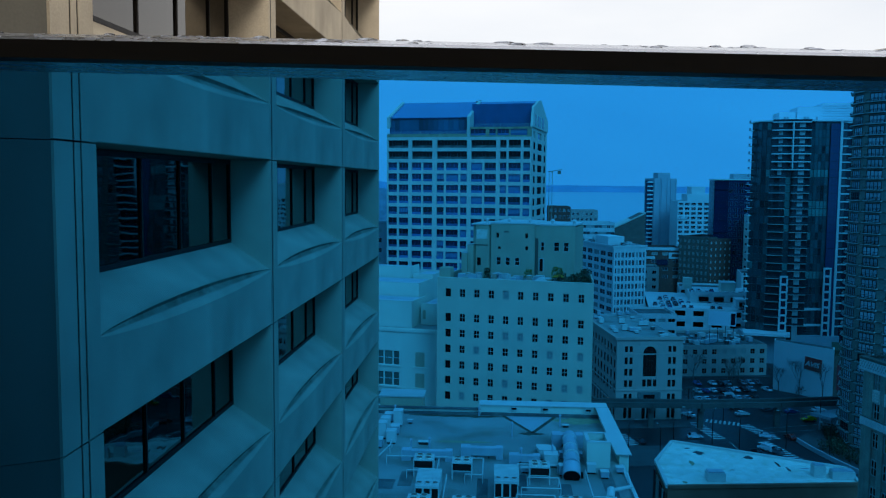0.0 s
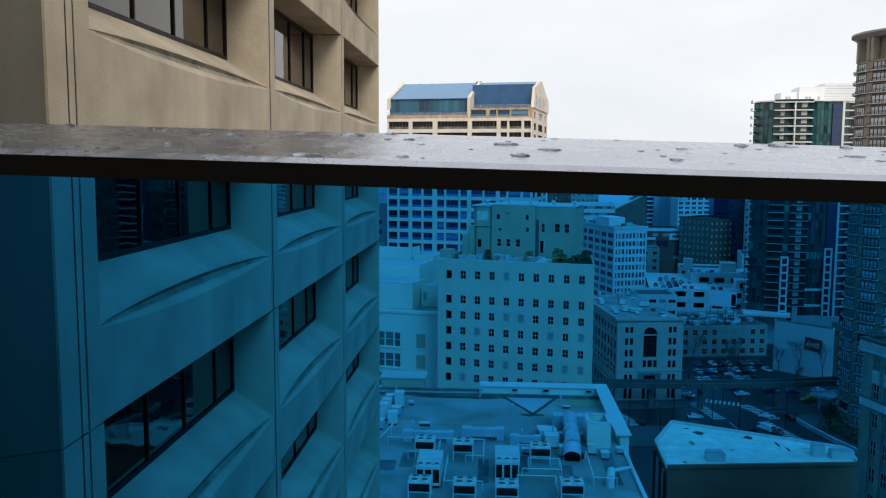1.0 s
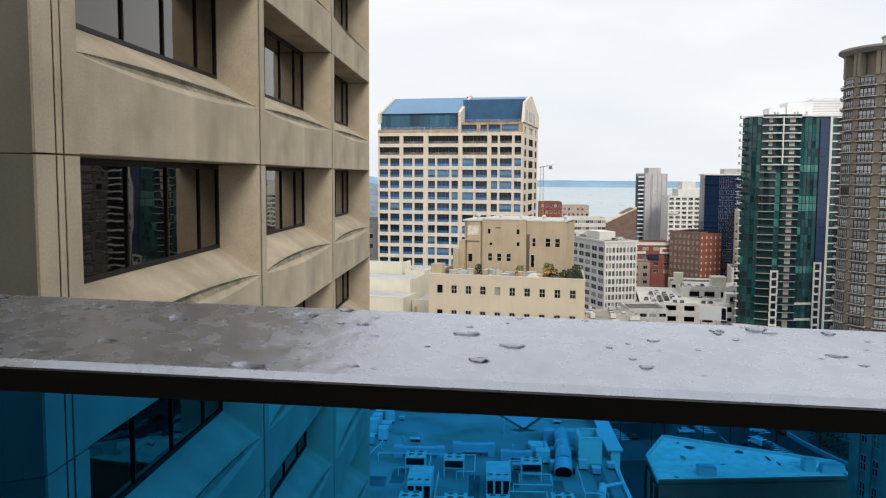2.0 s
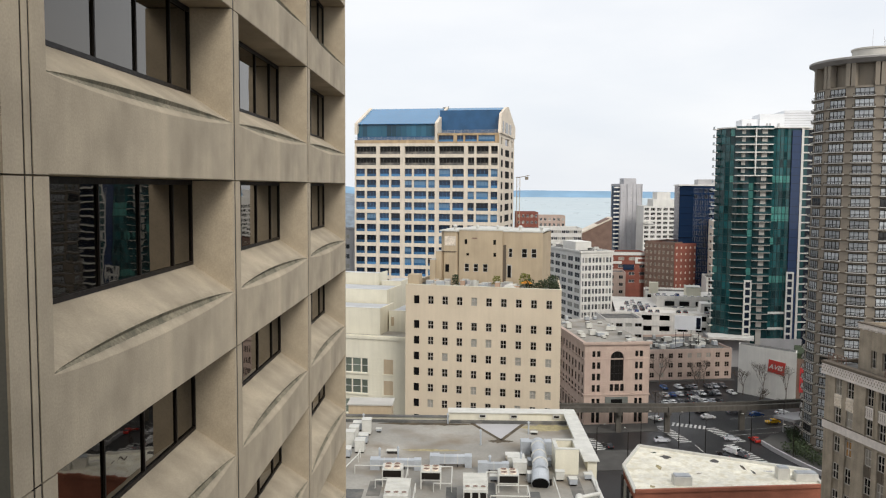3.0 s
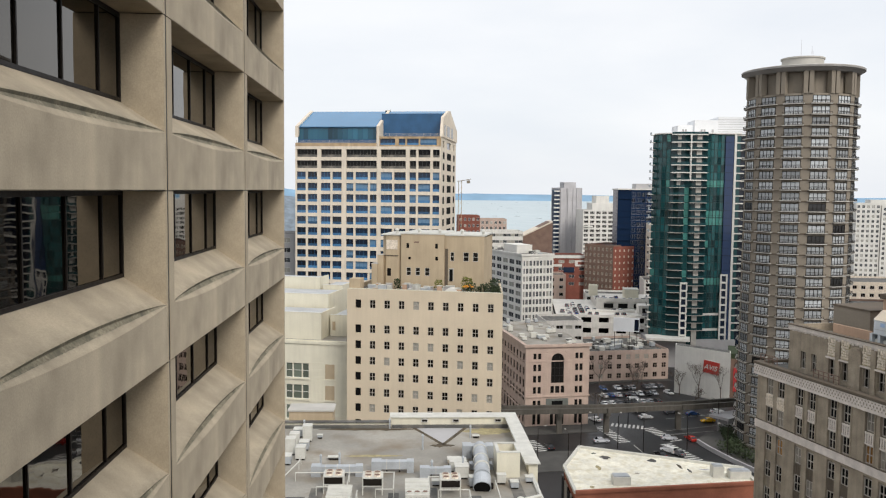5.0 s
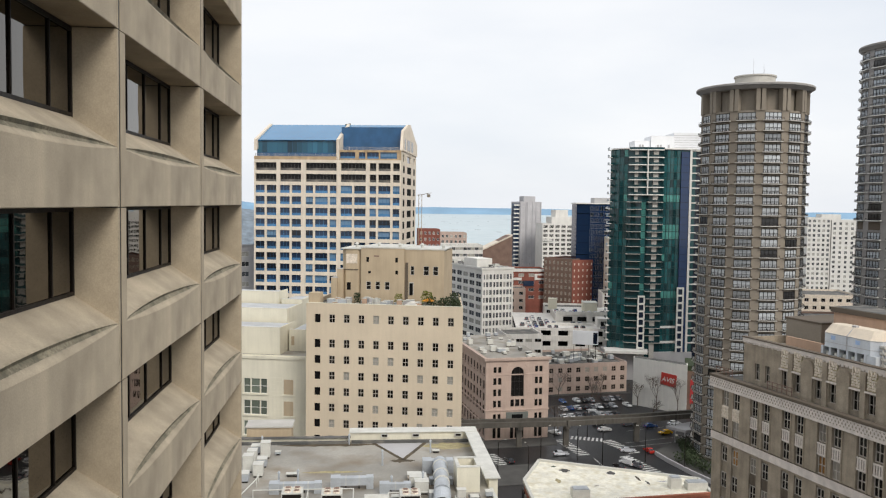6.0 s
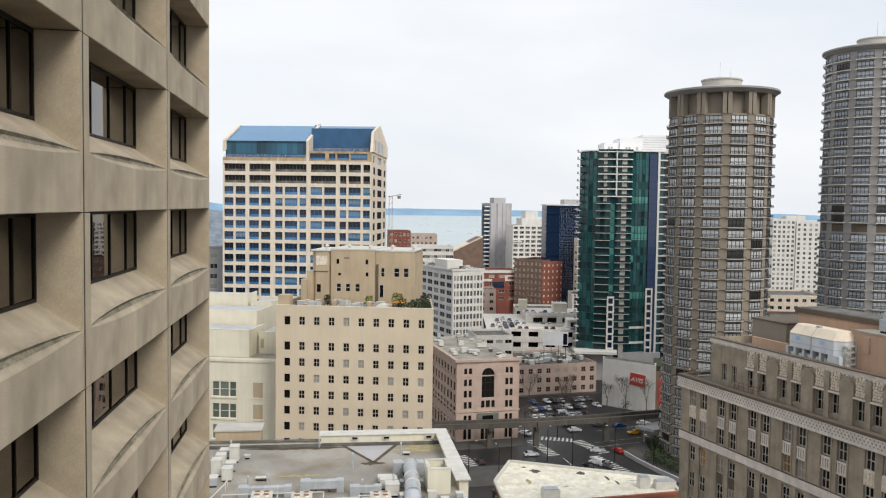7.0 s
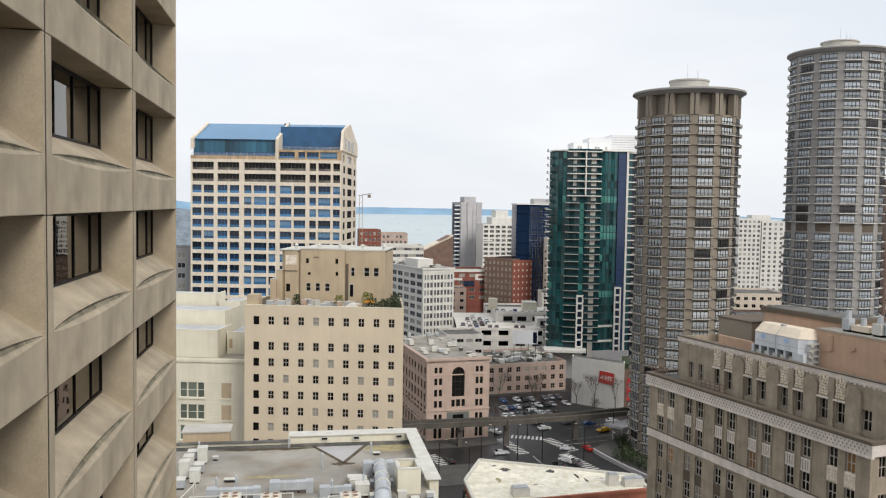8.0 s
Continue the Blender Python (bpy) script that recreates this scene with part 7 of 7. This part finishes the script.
stripes((36.5, 233.0), (40.5, 220.0), 10, 3.6, 0.65)
stripes((60.6, 247.0), (64.0, 232.0), 11, 3.6, 0.65)
stripes((65.0, 249.5), (73.5, 246.5), 8, 3.6, 0.65)
stripes((75.0, 245.5), (79.5, 233.0), 10, 4.0, 0.65)
stripes((75.6, 229.5), (80.0, 214.0), 11, 3.6, 0.65)
stripes((44.0, 216.5), (58.0, 218.5), 12, 3.6, 0.65)
for p, q in (((80, 243), (110, 252)), ((80, 239), (100, 244)), ((66, 229), (68, 205)), ((84, 256), (108, 263)), ((20, 232), (36, 235))):
    a, b = Vector((*p, 0.014)), Vector((*q, 0.014))
    s = (b - a).cross(Vector((0, 0, 1))).normalized() * 0.09
    plain("lane_line", [a + s, b + s, b - s, a - s], M_LINE, "thin white lane line on asphalt", "road marking")

CAR_COLOURS = {"white": (0.75, 0.75, 0.74), "silver": (0.42, 0.43, 0.45), "black": (0.015, 0.015, 0.018), "blue": (0.03, 0.08, 0.22), "red": (0.42, 0.03, 0.02), "grey": (0.13, 0.13, 0.14), "yellow": (0.75, 0.42, 0.02)}
M_TYRE = mat("tyre", (0.015, 0.015, 0.015), 0.8)
M_RIM = mat("rim", (0.4, 0.4, 0.42), 0.3, metal=0.8)
M_HEAD = mat("headlight", (0.7, 0.7, 0.68), 0.15)
M_TAIL = mat("tail_light", (0.45, 0.02, 0.02), 0.2)
M_CARGLASS = glass_mat("car_glass", (0.012, 0.014, 0.016), 0.03, 0.2, 0.0)


def car_body(L, W, prof, material):
    """Body from side profile (x, z), narrowed towards the top."""
    bm = bmesh.new()
    sides = []
    for s in (-1, 1):
        sides.append([bm.verts.new((x, s * (W / 2) * (1.0 if z < 0.9 else 0.84), z)) for x, z in prof])
    k = len(prof)
    bm.faces.new(sides[0])
    bm.faces.new(sides[1][::-1])
    for i in range(k):
        bm.faces.new((sides[0][i], sides[1][i], sides[1][(i + 1) % k], sides[0][(i + 1) % k]))
    bmesh.ops.recalc_face_normals(bm, faces=bm.faces)
    bmesh.ops.bevel(bm, geom=bm.edges[:], offset=0.05, segments=1, affect="EDGES")
    return bm


def make_car(colour, van=False):
    L, W = (4.9, 1.95) if van else (4.5, 1.82)
    m = mat("car_" + colour, CAR_COLOURS[colour], 0.25, 0.03, 1, 0.02, 8, 0.0, metal=0.2, spec=0.6)
    c = thing("parked_car", pose(0, 0, -500), ("%s van" if van else "%s saloon car") % colour + " parked on dark asphalt", "car", "cars")
    if van:
        prof = [(-2.4, 0.3), (2.35, 0.3), (2.4, 0.75), (1.75, 1.0), (1.1, 1.75), (-2.2, 1.8), (-2.42, 1.0)]
    else:
        prof = [(-2.2, 0.28), (2.15, 0.28), (2.22, 0.62), (1.95, 0.80), (0.95, 0.92), (0.35, 1.40), (-1.05, 1.42), (-1.75, 1.0), (-2.18, 0.95), (-2.25, 0.6)]
    part("body", car_body(L, W, prof, m), m, c)
    top = 1.8 if van else 1.42
    bm = bmesh.new()
    fx = (1.15, 1.72) if van else (0.42, 0.98)
    add_poly(bm, [(fx[1] + 0.03, -W * 0.38, 1.02 if van else 0.95), (fx[1] + 0.03, W * 0.38, 1.02 if van else 0.95), (fx[0] + 0.03, W * 0.36, top - 0.06), (fx[0] + 0.03, -W * 0.36, top - 0.06)])
    part("windscreen", bm, M_CARGLASS, c)
    bm = bmesh.new()
    rx = (-2.22, -2.38) if van else (-1.12, -1.74)
    add_poly(bm, [(rx[1] - 0.03, -W * 0.37, 1.05), (rx[0] - 0.03, -W * 0.36, top - 0.06), (rx[0] - 0.03, W * 0.36, top - 0.06), (rx[1] - 0.03, W * 0.37, 1.05)])
    part("rear_window", bm, M_CARGLASS, c)
    for s in (-1, 1):
        bm = bmesh.new()
        y = s * W * 0.42
        add_box(bm, -1.4, y - 0.02, 0.98, 0.3, y + 0.02, top - 0.1)
        part("side_window", bm, M_CARGLASS, c, "", pose(0, s * 0.05, 0, -s * -6, 0, 0))
        for x in (-1.35, 1.35):
            bm = bmesh.new()
            add_tube(bm, (x, s * (W / 2 - 0.2), 0.32), (x, s * (W / 2 + 0.02), 0.32), 0.32, n=14)
            ty = part("wheel", bm, M_TYRE, c)
            bm = bmesh.new()
            add_tube(bm, (x, s * (W / 2 + 0.021), 0.32), (x, s * (W / 2 + 0.035), 0.32), 0.19, n=10)
            part("rim", bm, M_RIM, ty)
        bm = bmesh.new()
        xf = 2.38 if van else 2.2
        add_box(bm, xf - 0.08, s * W * 0.36 - 0.16, 0.62, xf + 0.03, s * W * 0.36 + 0.16, 0.76)
        part("headlight", bm, M_HEAD, c)
        bm = bmesh.new()
        xr = -2.44 if van else -2.25
        add_box(bm, xr - 0.02, s * W * 0.38 - 0.14, 0.72, xr + 0.1, s * W * 0.38 + 0.14, 0.9)
        part("tail_light", bm, M_TAIL, c)
    return c


CARS = {k: make_car(k) for k in CAR_COLOURS}
VAN = make_car("white", True)
spots = []
rc = random.Random(8)
mix = ["white", "white", "silver", "silver", "black", "grey", "blue", "white", "black", "grey", "silver", "white", "black", "grey"]
for x, y, yaw, col in ((60.4, 253.9, 130, "white"), (57.2, 231.7, 5, "silver"), (77.8, 234.0, -8, "silver"), (75.7, 220.2, 120, "grey"), (103.1, 262.9, 12, "white"), (93.9, 260.0, 12, "blue"), (87.3, 262.4, 14, "grey"), (77.6, 263.4, 12, "black"), (77.5, 256.5, 12, "white"), (84.0, 233.2, 100, "red"), (96, 252, 192, "yellow"), (70.5, 219, 100, "black"), (41, 226, 100, "black"), (48, 262, 95, "grey")):
    spots.append((x, y, 0.0, yaw, col))
for row, (x0, y0, n, yaw) in enumerate(((68, 273, 9, 100), (70.5, 284, 10, 100), (73, 294.5, 9, 100), (75, 268, 8, 12))):
    for i in range(n):
        if rc.random() < 0.86:
            step = 2.75 if yaw == 100 else 5.2
            spots.append((x0 + i * step * (1.0 if yaw == 100 else 0.98), y0 + i * step * 0.19 + rc.uniform(-0.3, 0.3), 0.0, yaw + rc.uniform(-3, 3) + (180 if rc.random() < 0.4 else 0), rc.choice(mix)))
gar = face_at(66, 352, 18.7, -8)
for row in range(6):
    for i in range(15):
        if rc.random() < 0.72:
            gx0, gy0 = 3 + i * 2.9, 3.5 + row * 6.2 + (0.6 if row % 2 else 0)
            up = 3.31 if gx0 > 18 and gy0 > 22 else 0.0
            q = gar @ Vector((gx0, gy0, 0.01 + up))
            if not ((34 < gx0 and 5 < gy0 < 19) or (15 < gx0 < 20 and gy0 > 20) or (12 < gx0 < 36 and 9.5 < gy0 < 15) or (gx0 > 18 and 19 < gy0 < 27) or (30 < gx0 < 42 and 31 < gy0 < 45)):
                spots.append((q.x, q.y, q.z, 82 + rc.uniform(-3, 3), rc.choice(mix)))
used = set()
for x, y, z, yaw, col in spots:
    if col not in used:
        used.add(col)
        CARS[col].matrix_world = pose(x, y, z, 0, 0, yaw)
    else:
        copy_thing(CARS[col], pose(x, y, z, 0, 0, yaw))
VAN.matrix_world = pose(106.5, 257.5, 0, 0, 0, 14)
copy_thing(VAN, pose(79.5, 277.5, 0, 0, 0, 12))
copy_thing(VAN, pose(74.0, 222.5, 0, 0, 0, 120))


def street_lamp(x, y, h=9.0, arm=2.4, yaw=0):
    t = thing("street_lamp", pose(x, y, 0.0, 0, 0, yaw), "tall dark metal street lamp with a short arm", "street lamp", "street lamps")
    bm = bmesh.new()
    add_tube(bm, (0, 0, 0), (0, 0, h), 0.13, 0.08, 8)
    part("pole", bm, M_BRONZE, t)
    bm = bmesh.new()
    add_tube(bm, (0, 0, h - 0.1), (arm, 0, h + 0.4), 0.06, 0.05, 6)
    part("arm", bm, M_BRONZE, t)
    bm = bmesh.new()
    add_box(bm, arm - 0.1, -0.15, h + 0.34, arm + 0.6, 0.15, h + 0.48)
    part("lamp_head", bm, M_LEDGE, t)


for x, y, yaw in ((79.7, 224.1, 150), (66.6, 221.8, 20), (60.5, 226, 60), (36, 215, 30), (43, 209, 100), (50, 226, 0), (88, 216, 170), (59.2, 249, -40), (96, 243.5, 120), (70, 250, 40)):
    street_lamp(x, y, 9.0 + (x % 3) * 0.5, 2.2, yaw)


def bare_tree(x, y, h, seed):
    rnd = random.Random(seed)
    t = thing("street_tree", pose(x, y, 0), "bare winter street tree with fine branches", "tree", "bare trees")
    bm = bmesh.new()
    add_tube(bm, (0, 0, 0), (0, 0, h * 0.35), 0.2, 0.14, 8)
    part("trunk", bm, M_BARK, t)
    bm = bmesh.new()

    def grow(p, d, L, r, depth):
        q = p + d * L
        add_tube(bm, p, q, r, r * 0.65, 4)
        if depth == 0:
            return
        for _ in range(3):
            nd = (d + Vector((rnd.gauss(0, 0.45), rnd.gauss(0, 0.45), rnd.gauss(0.12, 0.3)))).normalized()
            grow(p + d * L * rnd.uniform(0.6, 1.0), nd, L * 0.68, r * 0.62, depth - 1)
    for _ in range(4):
        grow(Vector((0, 0, h * rnd.uniform(0.26, 0.34))), Vector((rnd.gauss(0, 0.4), rnd.gauss(0, 0.4), 1)).normalized(), h * 0.26, 0.09, 4)
    tagged(part("crown", bm, M_BARK, t), kind="stuff")


for k, (x, y, h) in enumerate(((72.0, 297, 11), (103.6, 281.5, 12), (109.5, 276.5, 12), (98.5, 286.5, 9), (86, 302, 8), (62.5, 258, 8), (90, 304, 8), (97.5, 268, 7), (84, 290, 7))):
    bare_tree(x, y, h * 1.25, k + 1)


def hedge(p, q, w, h, seed, label="dark green hedge along the pavement"):
    rnd = random.Random(seed)
    p, q = Vector((*p, 0)), Vector((*q, 0))
    bm = bmesh.new()
    for _ in range(1500):
        c = p.lerp(q, rnd.random()) + Vector((rnd.uniform(-w, w), rnd.uniform(-w, w), h * rnd.random() ** 0.8 * (0.75 + 0.25 * rnd.random())))
        s = rnd.uniform(0.15, 0.4)
        u = Vector((rnd.gauss(0, 1), rnd.gauss(0, 1), rnd.gauss(0, 1))).normalized() * s
        v = u.cross(Vector((rnd.gauss(0, 1), rnd.gauss(0, 1), rnd.gauss(0, 1)))).normalized() * s * 0.6
        add_poly(bm, [c - u, c + v, c + u, c - v])
    ob = new("hedge", mesh_of("hedge", bm, M_LEAF))
    tagged(ob, label, "hedge", "", "stuff")


hedge((90, 225), (98, 204), 2.0, 3.2, 1)
hedge((97, 240), (93, 222), 1.8, 3.0, 2)
lw = thing("low_wall", pose(0, 0, 0), "low pale curved concrete wall beside the road", "wall")
for (x0, y0), (x1, y1) in zip([(85, 230.5), (86, 224), (88.6, 213), (92.5, 201)], [(86, 224), (88.6, 213), (92.5, 201), (97, 190)]):
    d = Vector((x1 - x0, y1 - y0)).normalized()
    n = Vector((d.y, -d.x)) * 0.25
    bm = bmesh.new()
    add_prism(bm, [(x0 - n.x, y0 - n.y), (x0 + n.x, y0 + n.y), (x1 + n.x, y1 + n.y), (x1 - n.x, y1 - n.y)], 0, 1.2)
    bmesh.ops.recalc_face_normals(bm, faces=bm.faces)
    part("wall_piece", bm, M_GREYC, lw)
can = thing("entrance_canopy", pose(0, 0, 0), "grey flat entrance canopy by the round tower", "canopy")
bm = bmesh.new()
add_prism(bm, [(93.0, 243.5), (97.0, 238.0), (110.0, 244.0), (108, 250.5)], 4.2, 5.0)
part("roof", bm, M_GREYC, can)
for x, y in ((95.5, 242.4), (97.6, 240.0), (107.6, 248.6), (107.8, 245.0)):
    core_box(can, x - 0.15, y - 0.15, 0.15, x + 0.15, y + 0.15, 4.199, M_GREYC, "post")

# tower crane beside the blue-roofed tower
cr = thing("crane", pose(21.2, 318, 0), "thin pale tower crane behind the blue-roofed tower", "crane")
bm = bmesh.new()
for sx in (-0.6, 0.6):
    for sy in (-0.6, 0.6):
        add_tube(bm, (sx, sy, 0), (sx, sy, 76), 0.06, n=4)
for i in range(38):
    add_tube(bm, (-0.6, -0.6, i * 2), (0.6, -0.6, i * 2 + 2), 0.035, n=4)
part("mast", bm, M_RUST, cr)
bm = bmesh.new()
add_tube(bm, (-1, 0, 75.6), (4.2, 0, 76.6), 0.16, 0.12, 6)
add_box(bm, 2.6, -0.6, 74.9, 3.8, 0.6, 76.1)
part("jib", bm, M_TAUPE, cr)

# rain drops on the rail
rd = random.Random(4)
bm = bmesh.new()
for _ in range(170):
    x = rd.uniform(-0.6, 0.6)
    y = rd.uniform(0.012, 0.116)
    r = rd.uniform(0.0010, 0.0024) * (2.1 if rd.random() < 0.3 else 1)
    z = 0.0015 + (y - 0.009) * (0.02 / 0.108)
    st = rd.uniform(1.0, 2.4)
    rings = []
    for lat in (0.0, 0.5, 0.95):
        rings.append([bm.verts.new((x + r * st * math.cos(lat) * math.cos(a) * (1 + 0.15 * math.sin(3 * a + x * 90)), y + r * math.cos(lat) * math.sin(a), z + r * 0.5 * math.sin(lat))) for a in [2 * math.pi * i / 10 for i in range(10)]])
    tip = bm.verts.new((x, y, z + r * 0.5))
    for lo, hi in zip(rings, rings[1:]):
        for i in range(10):
            bm.faces.new((lo[i], lo[(i + 1) % 10], hi[(i + 1) % 10], hi[i]))
    for i in range(10):
        bm.faces.new((rings[-1][i], rings[-1][(i + 1) % 10], tip))
for f in bm.faces:
    f.smooth = True
m = bpy.data.materials.new("water_drop")
m.use_nodes = True
m.node_tree.nodes["Principled BSDF"].inputs["Base Color"].default_value = (0.95, 0.96, 0.97, 1)
m.node_tree.nodes["Principled BSDF"].inputs["Transmission Weight"].default_value = 1.0
m.node_tree.nodes["Principled BSDF"].inputs["IOR"].default_value = 1.33
m.node_tree.nodes["Principled BSDF"].inputs["Roughness"].default_value = 0.03
ob = new("rain_drops", mesh_of("rain_drops", bm, m))
ob.matrix_world = pose(-0.08, RAIL_Y, RAIL_Z, 0, RAIL_FALL, -1.0)
tagged(ob, "small rain drops standing on the metal rail", "rain drops", "", "stuff")
